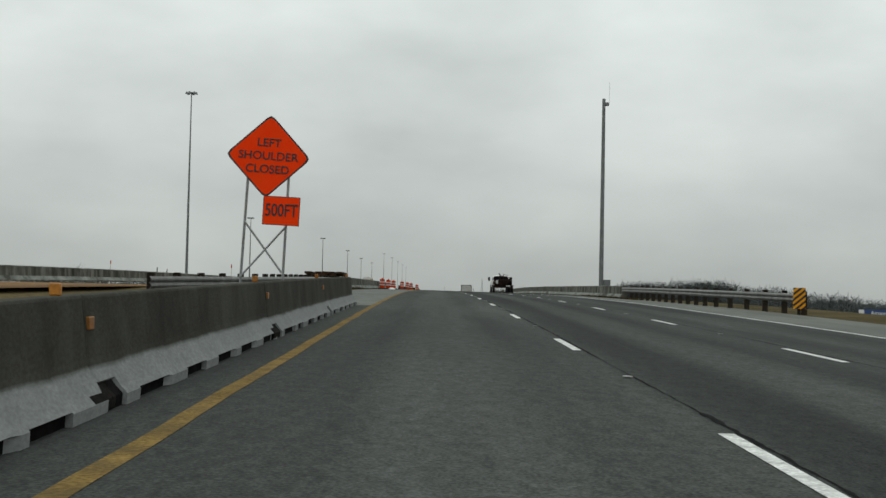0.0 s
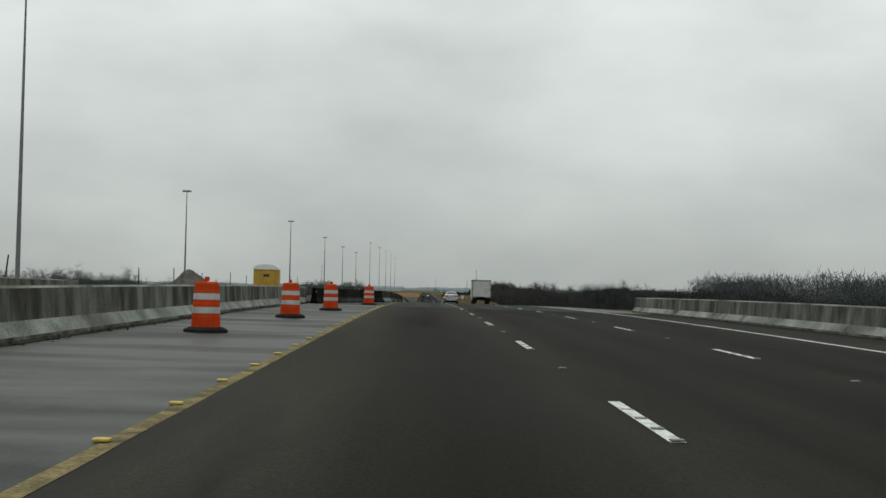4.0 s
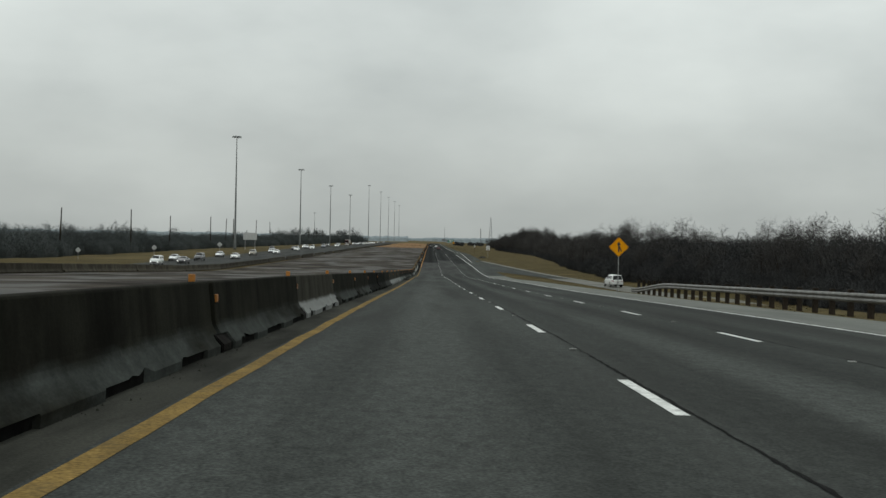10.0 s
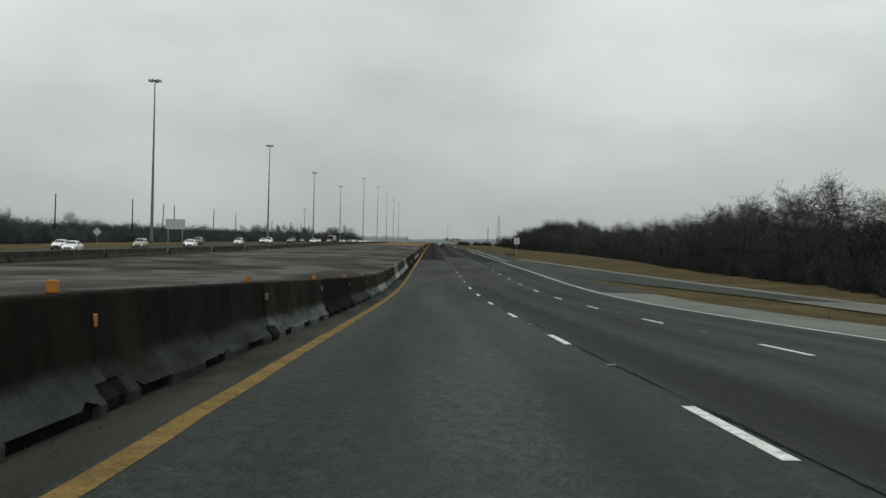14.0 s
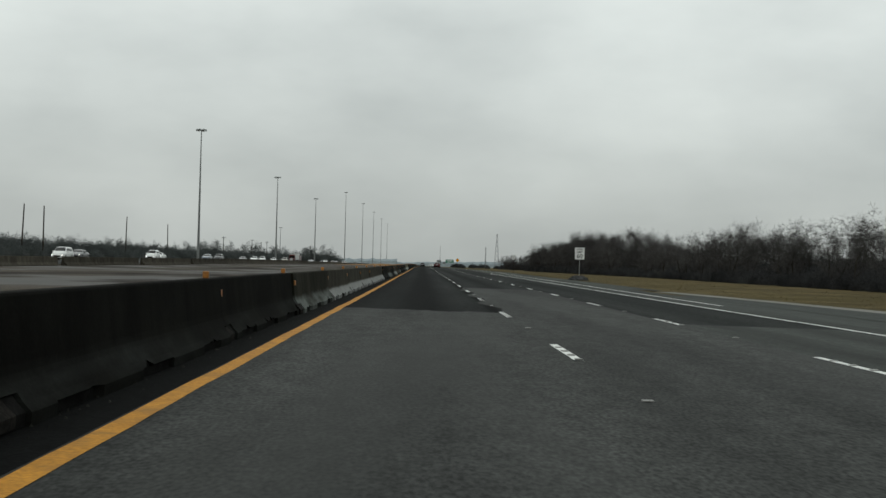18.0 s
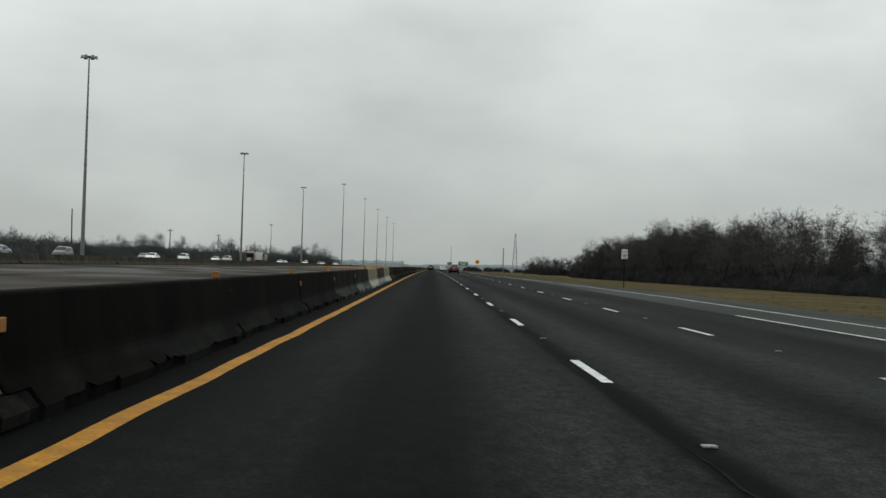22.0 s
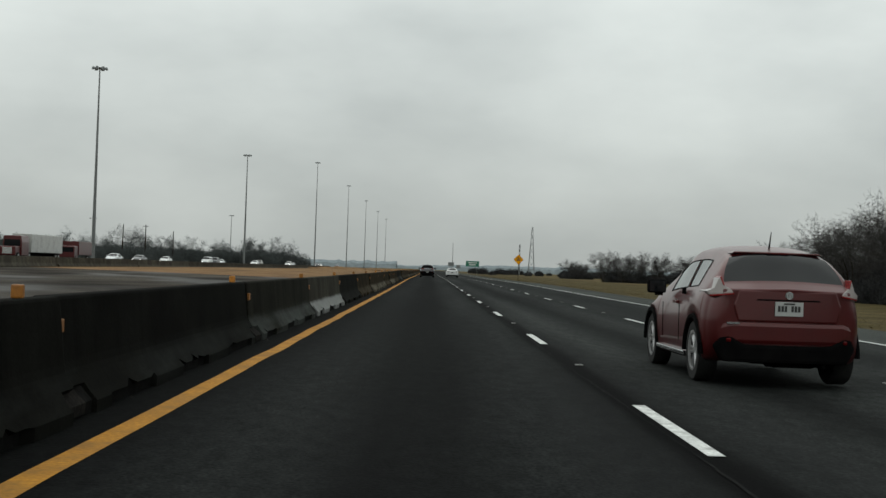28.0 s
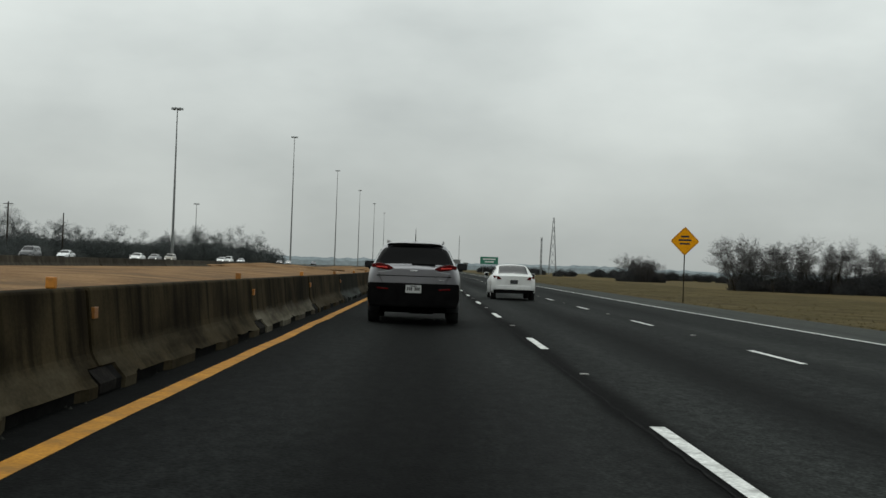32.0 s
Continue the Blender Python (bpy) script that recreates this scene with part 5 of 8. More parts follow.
for x, y, z, half in ((-40.6, 454.3, 2.6, 0.86), (-68.9, 651.6, -0.45, 0.7), (-75.2, 607.0, -0.8, 0.6), (-62.0, 707.0, 0.2, 0.8)):
    g = thing("road_sign", "bare grey back of a diamond road sign on a post", "sign", pose(x, y, terrain(x, y)))
    p = part("panel", diamond(bmesh.new(), half, 0.012), M_SIGN_BACK, g)
    p.location = (0, 0, z - terrain(x, y))
    part("post", tube(bmesh.new(), (0, -0.05, -0.2), (0, -0.05, z - terrain(x, y) + 0.2), 0.04, 0.04, 8), M_STEEL, g)
far_panel = thing("road_sign", "bare grey back of a large guide sign", "sign", pose(-66.0, 796.0, terrain(-66, 796)))
part("panel", boxed(-2.5, 2.5, 0, 0.05, 3.6, 6.2), M_SIGN_BACK, far_panel)
for s in (-1.8, 1.8):
    part("post", boxed(s - 0.1, s + 0.1, 0.05, 0.25, -0.3, 6.0), M_STEEL, far_panel)

hazard = thing("hazard_marker", "black and yellow striped hazard marker at the guard rail end", "sign", pose(12.9, 47.6, deck(12.9, 47.6)))
hp = part("panel", boxed(-0.22, 0.22, 0, 0.012, 0.2, 0.95), M_SIGN_YELLOW, hazard)
for k in range(-1, 5):
    lo = 0.06 + 0.2 * k
    pts = [(-0.22, lo), (0.22, lo + 0.36), (0.22, lo + 0.46), (-0.22, lo + 0.1)]
    bm = prism_xz(pts, -0.006, 0.0)
    for z, up in ((0.2, -1), (0.95, 1)):
        bmesh.ops.bisect_plane(bm, geom=bm.verts[:] + bm.edges[:] + bm.faces[:], plane_co=(0, 0, z), plane_no=(0, 0, up), clear_outer=True)
    if bm.faces:
        part("stripe", bm, M_BLACK, hp)
part("post", boxed(-0.05, 0.05, 0.012, 0.11, -0.2, 0.9, 0.01), M_DARKWOOD, hazard)

# portable toilet, timber stack, gravel heap, debris
toilet = thing("portable_toilet", "yellow portable toilet with a white domed roof", "toilet", pose(-12.2, 232.0, terrain(-12.2, 232) + 0.1))
base_h = 6.34 - (terrain(-12.2, 232) + 0.1)
part("cabin", boxed(-0.98, 0.98, -0.6, 0.6, 0.1, base_h - 0.42, 0.05), M_TOILET, toilet, "yellow plastic cabin")
part("door", boxed(-0.35, 0.35, -0.63, -0.59, 0.25, base_h - 0.55, 0.02), M_TOILET, toilet, "yellow door")
part("roof", sweep(bmesh.new(), [(-1.02, 0), (1.02, 0), (0.92, 0.2), (0.6, 0.36), (0, 0.42), (-0.6, 0.36), (-0.92, 0.2)], [(-0.65, 0, base_h - 0.44), (0.65, 0, base_h - 0.44)]), M_WHITE, toilet, "white domed roof")
part("base", boxed(-1.0, 1.0, -0.65, 0.65, 0.0, 0.12, 0.02), M_RUBBER, toilet)
part("text_bar", boxed(-0.2, 0.25, -0.645, -0.625, base_h - 1.0, base_h - 0.8), M_BLACK, toilet)

stack = thing("timber_stack", "stack of weathered brown timber beams behind the parapet", "timber", pose(-9.3, 106.5, terrain(-9, 106)))
random.seed(5)
for layer in range(6):
    z = 0.32 + 0.2 * layer
    for k in range(5):
        x = -0.9 - 0.06 * layer * (k == 0) + 0.55 * k + random.uniform(-0.06, 0.06)
        part("beam", boxed(x, x + 0.47, -3.2 + random.uniform(-0.6, 0.4), 3.0 + random.uniform(-0.8, 0.6) - 0.3 * layer, z, z + 0.185, 0.008), M_TIMBER, stack)
part("beam", boxed(-2.1, -1.0, -2.6, 1.5, 0.3, 0.5, 0.01), M_TIMBER, stack)
for y in (-1.2, 2.0):
    part("bearer", boxed(-2.1, 1.9, y - 0.1, y + 0.1, 0.0, 0.32, 0.0), M_TIMBER, stack)


stack_2 = thing("timber_stack", "low stack of grey-brown timber beams behind the parapet", "timber", pose(-8.9, 114.5, terrain(-9, 114)))
for layer in range(4):
    for k in range(4):
        x = 0.1 + 0.48 * k + random.uniform(-0.05, 0.05)
        part("beam", boxed(x, x + 0.42, -2.4 + random.uniform(-0.5, 0.4), 2.6 + random.uniform(-0.6, 0.6), 0.22 * layer, 0.2 + 0.22 * layer, 0.008), M_TIMBER, stack_2)


def heap(name, label, x, y, radius, height, mat):
    bm = bmesh.new()
    bmesh.ops.create_icosphere(bm, subdivisions=5, radius=1.0)
    for v in bm.verts:
        d = min(1.0, math.hypot(v.co.x, v.co.y))
        n = noise.noise(Vector((v.co.x * 3 + x, v.co.y * 3, v.co.z * 3 + y)))
        v.co = Vector((v.co.x * radius * (1 + 0.15 * n), v.co.y * radius * (1 + 0.15 * n), max(v.co.z, -0.05) ** 1 * height * (1 + 0.3 * n) if v.co.z > 0 else -0.1))
    return tagged(part(name, bm, mat), label, "heap"), None


bm = bmesh.new()
lathe(bm, [(2.9, 0.0), (2.4, 0.45), (1.75, 1.0), (1.1, 1.55), (0.5, 2.05), (0.15, 2.25)], 40)
bmesh.ops.subdivide_edges(bm, edges=bm.edges[:], cuts=2, use_grid_fill=True)
for v in bm.verts:
    n = noise.noise(v.co * 1.1) + 0.6 * noise.noise(v.co * 3.7)
    v.co = Vector((v.co.x * (1 + 0.1 * n), v.co.y * (1 + 0.1 * n), v.co.z * (1 + 0.08 * n)))
h1 = tagged(part("gravel_heap", bm, M_GRAVEL), "dark brown cone-shaped heap of gravel behind the parapet", "heap")
h1.location = (-18.6, 234.0, terrain(-18, 232) + 0.02)
h2, _ = heap("brush_heap", "low dark heap of dead brush on the grass", 1, 0, 1.1, 0.5, M_BRUSH)
h2.location = (17.2, 752.6, terrain(17.2, 752) + 0.08)
h3, _ = heap("dirt_heap", "mound of orange dirt in the roadworks", 2, 1, 9.0, 0.75, M_DIRT)
h3.location = (-20.0, 1250.0, terrain(-20, 1250) + 0.2)
h4, _ = heap("dirt_heap", "mound of orange dirt in the roadworks", 3, 1, 7.0, 0.7, M_DIRT)
h4.location = (-14.0, 1310.0, terrain(-14, 1310) + 0.2)

bag, _ = heap("plastic_bag", "crumpled white plastic sack on the shoulder", 4, 2, 0.3, 0.16, M_WHITE)
bag.location = (-3.95, 118.2, deck(-3.95, 118.2) + 0.012)
random.seed(11)
for k, (x, y) in enumerate(((-4.2, 47.0), (-3.6, 44.5), (-3.9, 41.5), (-2.3, 209.0), (-4.8, 112.0), (-2.25, 213.5))):
    c = tagged(part("stone", boxed(-0.06, 0.06, -0.04, 0.04, 0, 0.025, 0.01), M_RUBBER), "small dark stone lying on the shoulder", "stone", "loose stones")
    c.matrix_world = pose(x, y, deck(x, y) - 0.004 + (0.012 if y > 111 else 0), 0, 0, random.uniform(0, 180))
tread = thing("tyre_scrap", "torn black strip of lorry tyre tread beside the barrier", "tyre scrap", pose(-2.24, 455.1, deck(-2.24, 455.1), 0, 0, 14))
for k, (dx, dy, turn) in enumerate(((0.0, 0.0, 0), (0.05, 0.45, 25), (-0.06, -0.4, -20), (0.1, 0.2, 70))):
    bm = boxed(-0.07, 0.07, -0.26, 0.26, 0.0, 0.03, 0.01)
    bmesh.ops.subdivide_edges(bm, edges=bm.edges[:], cuts=3, use_grid_fill=True)
    for v in bm.verts:
        v.co.z += 0.045 * (1 - math.cos(v.co.y * 9 + k)) + 0.02 * noise.noise(v.co * 9)
        v.co.x += 0.03 * math.sin(v.co.y * 7 + 2 * k)
    part("tread_piece", bm, M_RUBBER, tread).matrix_local = pose(dx, dy, 0.004, 0, 0, turn)
for k, (x, y) in enumerate(((-2.08, 248.1), (-2.17, 249.2), (-2.25, 258.1), (-2.11, 263.5))):
    c = tagged(part("stone", boxed(-0.05, 0.05, -0.04, 0.04, 0, 0.035, 0.015), M_RUBBER), "small dark stone lying on the shoulder", "stone", "loose stones")
    c.matrix_world = pose(x, y, deck(x, y), 0, 0, 40 * k)
for x, y, h in ((-11.8, 76.0, 1.75), (-10.1, 91.0, 1.5), (-24.0, 150.0, 2.6), (-44.0, 172.0, 3.2)):
    g = thing("marker_post", "thin white marker post with an orange top", "post", pose(x, y, terrain(x, y), 0, random.uniform(-4, 4), 0), group="marker posts")
    part("stake", boxed(-0.05, 0.05, -0.03, 0.03, -0.1, h, 0.0), M_WHITE, g)
    part("orange_top", boxed(-0.055, 0.055, -0.035, 0.035, h - 0.4, h + 0.02, 0.0), M_DRUM, g)
for t_x, t_y in ((-138.0, 1818.0),):
    short = mast(34.0)
    short.matrix_world = pose(t_x, t_y, terrain(t_x, t_y))


# dirt and moss gathered along the feet of the parapets
for name, x0, x1 in (("moss_line", -5.93, -5.72), ("moss_line", 11.7, 11.93)):
    n = 120
    verts, faces = [], []
    for i in range(n + 1):
        y = 84 + 114 * i / n
        w = 0.09 * noise.noise(Vector((y * 0.5, x0, 0)))
        a, b = (x0, x1 + w) if x0 < 0 else (x0 + w, x1)
        verts += [(a, y, deck(a, y) + 0.02), (b, y, deck(b, y) + 0.02)]
    for i in range(n):
        faces.append((2 * i, 2 * i + 1, 2 * i + 3, 2 * i + 2))
    tagged(mesh_object("dirt_line", verts, faces, M_GUTTER), "dark line of dirt and moss at a parapet foot", "dirt", kind="structure")

# far pole with two small signs
far_pole = thing("road_sign", "tall thin pole with small grey signs far ahead", "sign", pose(16.2, 1797, terrain(16.2, 1797)))
part("pole", tube(bmesh.new(), (0, 0, 0), (0, 0, 20.0), 0.2, 0.14, 8), M_POLE, far_pole)
part("sign_panel", boxed(-3.0, 1.0, -0.15, 0.0, 4.0, 6.6, 0.02), M_POLE, far_pole, "grey sign panel")
part("sign_panel", boxed(2.6, 5.4, -0.15, 0.0, 2.8, 5.0, 0.02), M_POLE, far_pole, "grey sign panel")
part("bracket", boxed(0.0, 4.0, 0.0, 0.12, 3.6, 3.75), M_POLE, far_pole)

# fallen red plastic channeliser at the foot of the guard rail
fallen = thing("fallen_channeliser", "flattened red plastic channeliser lying by the guard rail", "traffic cone", pose(-6.15, 53.3, deck(-6.15, 53.3) + 0.01, 0, 0, 62))
part("tube", tube(bmesh.new(), (0.05, 0, 0.12), (0.85, 0, 0.09), 0.12, 0.08, 14), M_DRUM, fallen, "red plastic tube")
part("rubber_foot", boxed(-0.2, 0.2, -0.16, 0.16, 0.0, 0.06, 0.02), M_RUBBER, fallen)


# ---------------------------------------------------------------- vehicles
def paint(name, colour, metal=0.0, rough=0.35, dirt=(0.1, 0.095, 0.085), amount=0.25):
    return material(name, tuple(c * 0.94 for c in colour), tuple(min(c * 1.04, 0.95) for c in colour), rough, 1.2, 0.03, 60, 0.0, metal=metal, stain=dirt, stain_scale=1.3, stain_amount=amount, coat=0.45)


P_SILVER = paint("silver_paint", (0.43, 0.445, 0.45), 0.92, 0.2)
P_GREY = paint("grey_paint", (0.2, 0.2, 0.212), 0.85, 0.34)
P_RED = paint("dark_red_paint", (0.068, 0.0026, 0.0028), 0.35, 0.4, (0.03, 0.006, 0.005), 0.35)
P_WHITE = paint("white_paint", (0.62, 0.63, 0.62), 0.0)
P_CREAM = paint("white_truck_paint", (0.42, 0.42, 0.4), 0.0, 0.45, (0.22, 0.21, 0.19), 0.5)
P_GRIMY = paint("grimy_grey_paint", (0.2, 0.195, 0.175), 0.0, 0.6, (0.06, 0.055, 0.048), 0.8)
P_DARK = paint("charcoal_paint", (0.03, 0.032, 0.036), 0.2)
P_BLUE = paint("slate_blue_paint", (0.05, 0.07, 0.1), 0.2)
P_TAN = paint("tan_paint", (0.26, 0.24, 0.2), 0.2)
M_PLASTIC = material("black_trim_plastic", (0.003, 0.003, 0.0032), (0.006, 0.006, 0.006), 0.9, 4, 0.1, 50, 0.1)
M_GLASS = glass("tinted_glass", (0.008, 0.009, 0.01), 0.05, 0.32)
M_GLASS_DARK = glass("black_privacy_glass", (0.003, 0.003, 0.0034), 0.06, 0.06)
M_GLASS_PALE = glass("pale_side_glass", (0.1, 0.115, 0.115), 0.08)
M_GLASS_SIDE = glass("dark_side_glass", (0.01, 0.011, 0.012), 0.06, 0.22)
M_LAMP = glass("red_lamp_glass", (0.2, 0.006, 0.006), 0.1)
M_LAMP_INNER = glass("bright_lamp_inner", (0.55, 0.06, 0.045), 0.2)
M_LAMP_DARK = glass("deep_red_lamp", (0.07, 0.002, 0.0025), 0.15, 0.2)
M_LAMP_CLEAR = glass("clear_lamp_glass", (0.3, 0.27, 0.26), 0.15)
M_CHROME = material("chrome", (0.55, 0.56, 0.57), (0.62, 0.63, 0.64), 0.2, 4, 0.03, 60, 0.0, metal=1.0)
M_RIM = material("alloy_rim", (0.38, 0.38, 0.38), (0.48, 0.48, 0.48), 0.35, 5, 0.05, 60, 0.0, metal=0.8, stain=(0.1, 0.09, 0.08), stain_scale=6, stain_amount=0.5)
M_PLATE = material("plate_white", (0.34, 0.35, 0.34), (0.42, 0.43, 0.42), 0.5, 6, 0.05, 60, 0.0)


def glow(name, colour, strength):
    m = bpy.data.materials.new(name)
    m.use_nodes = True
    b = m.node_tree.nodes["Principled BSDF"]
    b.inputs["Base Color"].default_value = (*colour, 1)
    b.inputs["Emission Color"].default_value = (*colour, 1)
    b.inputs["Emission Strength"].default_value = strength
    return m


M_HEADLIGHT = glow("lit_headlight", (1.0, 0.98, 0.92), 3.0)
M_TAIL_LIT = glow("lit_tail_lamp", (0.5, 0.03, 0.02), 0.14)


def at(rows, y):
    """A smooth line through (y, value) rows, with no overshoot."""
    if y <= rows[0][0] or y >= rows[-1][0]:
        return rows[0][1] if y <= rows[0][0] else rows[-1][1]
    slopes = [(b[1] - a[1]) / (b[0] - a[0]) for a, b in zip(rows, rows[1:])]
    i = max(k for k in range(len(slopes)) if rows[k][0] <= y)

    def bend(k):
        if k == 0 or k == len(slopes):
            return slopes[min(k, len(slopes) - 1)]
        p, q = slopes[k - 1], slopes[k]
        return 0.0 if p * q <= 0 else 2 * p * q / (p + q)

    (y0, a), (y1, b) = rows[i], rows[i + 1]
    h = y1 - y0
    t = (y - y0) / h
    return a * (1 + 2 * t) * (1 - t) ** 2 + h * bend(i) * t * (1 - t) ** 2 + b * t * t * (3 - 2 * t) + h * bend(i + 1) * t * t * (t - 1)


def car_shell(g, spec, body_mat, glass_mat=None, side_glass=None):
    """Loft a closed car body (rear at y = 0, nose at +y) and split it into body, windows and windscreens."""
    glass_mat = glass_mat or M_GLASS
    side_glass = side_glass or glass_mat
    L, arches = spec["length"], spec["arches"]
    ys = set(np.linspace(0.12, L - 0.12, 32).round(3)) | {0.0, 0.03, 0.07, L - 0.07, L - 0.03, L}
    for yc, r in arches:
        ys |= {round(yc + r * math.cos(a), 3) for a in np.linspace(0, math.pi, 13)} | {round(yc - r - 0.01, 3), round(yc + r + 0.01, 3)}
    for a, b in spec["windows"] + [spec["rear_glass"], spec["front_glass"]]:
        ys |= {a, b}
    ys = sorted(y for y in ys if 0 <= y <= L)
    rows = []
    for y in ys:
        top, belt, w, rw, zb = at(spec["top"], y), at(spec["belt"], y), at(spec["half"], y), at(spec["roof"], y), at(spec["floor"], y)
        arch = zb
        for yc, r in arches:
            if abs(y - yc) < r:
                arch = max(arch, spec["hub"] + math.sqrt(r * r - (y - yc) ** 2))
        belt = min(belt, top - 0.02)
        lo = max(arch, zb)
        mid = max((lo + belt) / 2, lo + 0.03)
        h = top - belt
        rows.append([(0, zb), (w - 0.3, zb), (w - 0.28, max(lo, zb + 0.01)), (w - 0.025, lo), (w, min(lo + 0.06, mid)), (w + spec.get("bulge", 0.012), mid), (w - 0.015, belt - 0.07), (w - 0.055, belt),
                     (w - 0.055 + (rw - w + 0.055) * 0.86, belt + h * 0.8), (rw - 0.03, top - min(0.045, h * 0.14)), (rw * 0.72, top - 0.008), (0, top + spec.get("crown", 0.015))])
    n = len(rows[0])
    bins = {"body": [], "rear": [], "front": [], "under": []}
    for k in range(len(spec["windows"])):
        bins["side", k, 1], bins["side", k, -1] = [], []
    verts, index = [], {}
    for i, (y, row) in enumerate(zip(ys, rows)):
        for s in (1, -1):
            for j, (x, z) in enumerate(row):
                index[i, j, s] = len(verts)
                bow = spec.get("bow", 0.05) * (abs(x) / max(spec["width"] / 2, 0.1)) ** 2
                yy = y + (bow if y < L * 0.2 else -bow if y > L * 0.8 else 0) * (1 if y < 0.2 or y > L - 0.2 else 0.4)
                verts.append((s * x, yy, z))
    for i in range(len(ys) - 1):
        ym = (ys[i] + ys[i + 1]) / 2
        for j in range(n - 1):
            kind = "body"
            if j < 2:
                kind = "under"
            elif j == 7 and any(a < ym < b for a, b in spec["windows"]):
                kind = "side"
            elif j >= spec.get("rear_from", 9) and spec["rear_glass"][0] < ym < spec["rear_glass"][1]:
                kind = "rear"
            elif j >= 9 and spec["front_glass"][0] < ym < spec["front_glass"][1]:
                kind = "front"
            for s in (1, -1):
                f = (index[i, j, s], index[i, j + 1, s], index[i + 1, j + 1, s], index[i + 1, j, s])
                key = kind
                if kind == "side":
                    key = ("side", [a < ym < b for a, b in spec["windows"]].index(True), s)
                bins[key].append(f if s == -1 else f[::-1])
    # rear and front ends: a grid across, bowed like the rest
    across = 8
    for i, flip in ((0, False), (len(ys) - 1, True)):
        grid = []
        for j in range(n):
            right = verts[index[i, j, 1]]
            row = [index[i, j, -1]]
            for k in range(1, across):
                u = -1 + 2 * k / across
                bow = spec.get("bow", 0.05) * (right[0] / max(spec["width"] / 2, 0.1)) ** 2 * (u * u - 1)
                row.append(len(verts))
                verts.append((u * right[0], right[1] + (bow if not flip else -bow), right[2]))
            grid.append(row + [index[i, j, 1]])
        for a, b in zip(grid, grid[1:]):
            for k in range(across):
                f = (a[k], b[k], b[k + 1], a[k + 1])
                bins["body"].append(f if flip else f[::-1])
    # one closed skin, rounded by one step of subdivision, then cut into its parts
    keys = list(bins)
    bm = bmesh.new()
    vs = [bm.verts.new(v) for v in verts]
    for k, key in enumerate(keys):
        for f in bins[key]:
            try:
                bm.faces.new([vs[v] for v in f]).material_index = k
            except ValueError:
                pass
    bmesh.ops.remove_doubles(bm, verts=bm.verts, dist=0.0005)
    bmesh.ops.recalc_face_normals(bm, faces=bm.faces)
    whole = bpy.data.meshes.new("skin")
    bm.to_mesh(whole)
    bm.free()
    skin = new("skin", whole)
    skin.modifiers.new("round", "SUBSURF").levels = 1
    bpy.context.view_layer.update()
    done = bpy.data.meshes.new_from_object(skin.evaluated_get(bpy.context.evaluated_depsgraph_get()))
    bpy.data.objects.remove(skin)

    def piece(name, key, mat):
        k = keys.index(key)
        bm = bmesh.new()
        bm.from_mesh(done)
        bmesh.ops.delete(bm, geom=[f for f in bm.faces if f.material_index != k], context="FACES")
        if not bm.faces:
            bm.free()
            return None
        for f in bm.faces:
            f.material_index = 0
        ob = part(name, bm, mat, g, shade=True)
        ob.data.set_sharp_from_angle(angle=radians(50))
        return ob

    body = piece("body", "body", body_mat)
    piece("underside", "under", M_PLASTIC)
    for k in range(len(spec["windows"])):
        for s in (1, -1):
            pane = piece("side_window", ("side", k, s), side_glass)
            rim = bmesh.new()
            bm = bmesh.new()
            bm.from_mesh(pane.data)
            for e in bm.edges:
                if e.is_boundary and e.calc_length() > 0.004:
                    tube(rim, e.verts[0].co, e.verts[1].co, 0.008, 0.008, 5)
            bm.free()
            part("window_frame", rim, M_PLASTIC, pane, "black window frame")
    piece("rear_window", "rear", glass_mat)
    piece("windscreen", "front", glass_mat)
    return body


def wheels(g, axles, half, radius, width=0.22, spokes=5, rim_mat=None, dual=False):
    first_wheel = None
    for y in axles:
        for s in (-1, 1):
            m = pose(s * half, y, radius, 0, 0, 0 if s > 0 else 180)
            if first_wheel is None:
                w = part("wheel", lathe_x([(radius * 0.66, -width / 2), (radius * 0.95, -width / 2), (radius, -width * 0.38), (radius, width * 0.38), (radius * 0.95, width / 2), (radius * 0.68, width / 2), (radius * 0.66, width * 0.3), (radius * 0.62, -width * 0.2)]), M_TYRE, g, "black tyre with alloy rim", shade=True)
                w.data.set_sharp_from_angle(angle=radians(40))
                bm = bmesh.new()
                for k in range(spokes):
                    a = 2 * math.pi * k / spokes
                    for d in (-0.13, 0.13):
                        tube(bm, (width * 0.3, 0.1 * radius * math.cos(a + d * 3), 0.1 * radius * math.sin(a + d * 3)), (width * 0.36, 0.64 * radius * math.cos(a + d), 0.64 * radius * math.sin(a + d)), radius * 0.07, radius * 0.06, 5)
                ring(bm, 0.68 * radius, 0.6 * radius, width * 0.36, width * 0.5)
                tube(bm, (width * 0.2, 0, 0), (width * 0.4, 0, 0), radius * 0.17, radius * 0.14, 10)
                part("rim", bm, rim_mat or M_RIM, w, "scuffed alloy rim")
                w.matrix_local = m
                first_wheel = w
            else:
                c = share("wheel", first_wheel, g, m)
                tagged(c, "black tyre with alloy rim")
                r = share("rim", first_wheel.children[0], c, Matrix())
    return first_wheel


def underbody(g, y, half, hub):
    """What hangs between the rear wheels: the axle beam and the exhaust box."""
    part("rear_axle", tube(bmesh.new(), (-half, y, hub), (half, y, hub), 0.055, 0.055, 10), M_PLASTIC, g)
    bm = boxed(-0.1, 0.42, y - 0.55, y - 0.2, 0.2, 0.36, 0.05)
    tube(bm, (0.3, y - 0.5, 0.26), (0.42, y - 0.8, 0.25), 0.028, 0.028, 8)
    part("exhaust_box", bm, M_PLASTIC, g, "dark exhaust box and pipe")


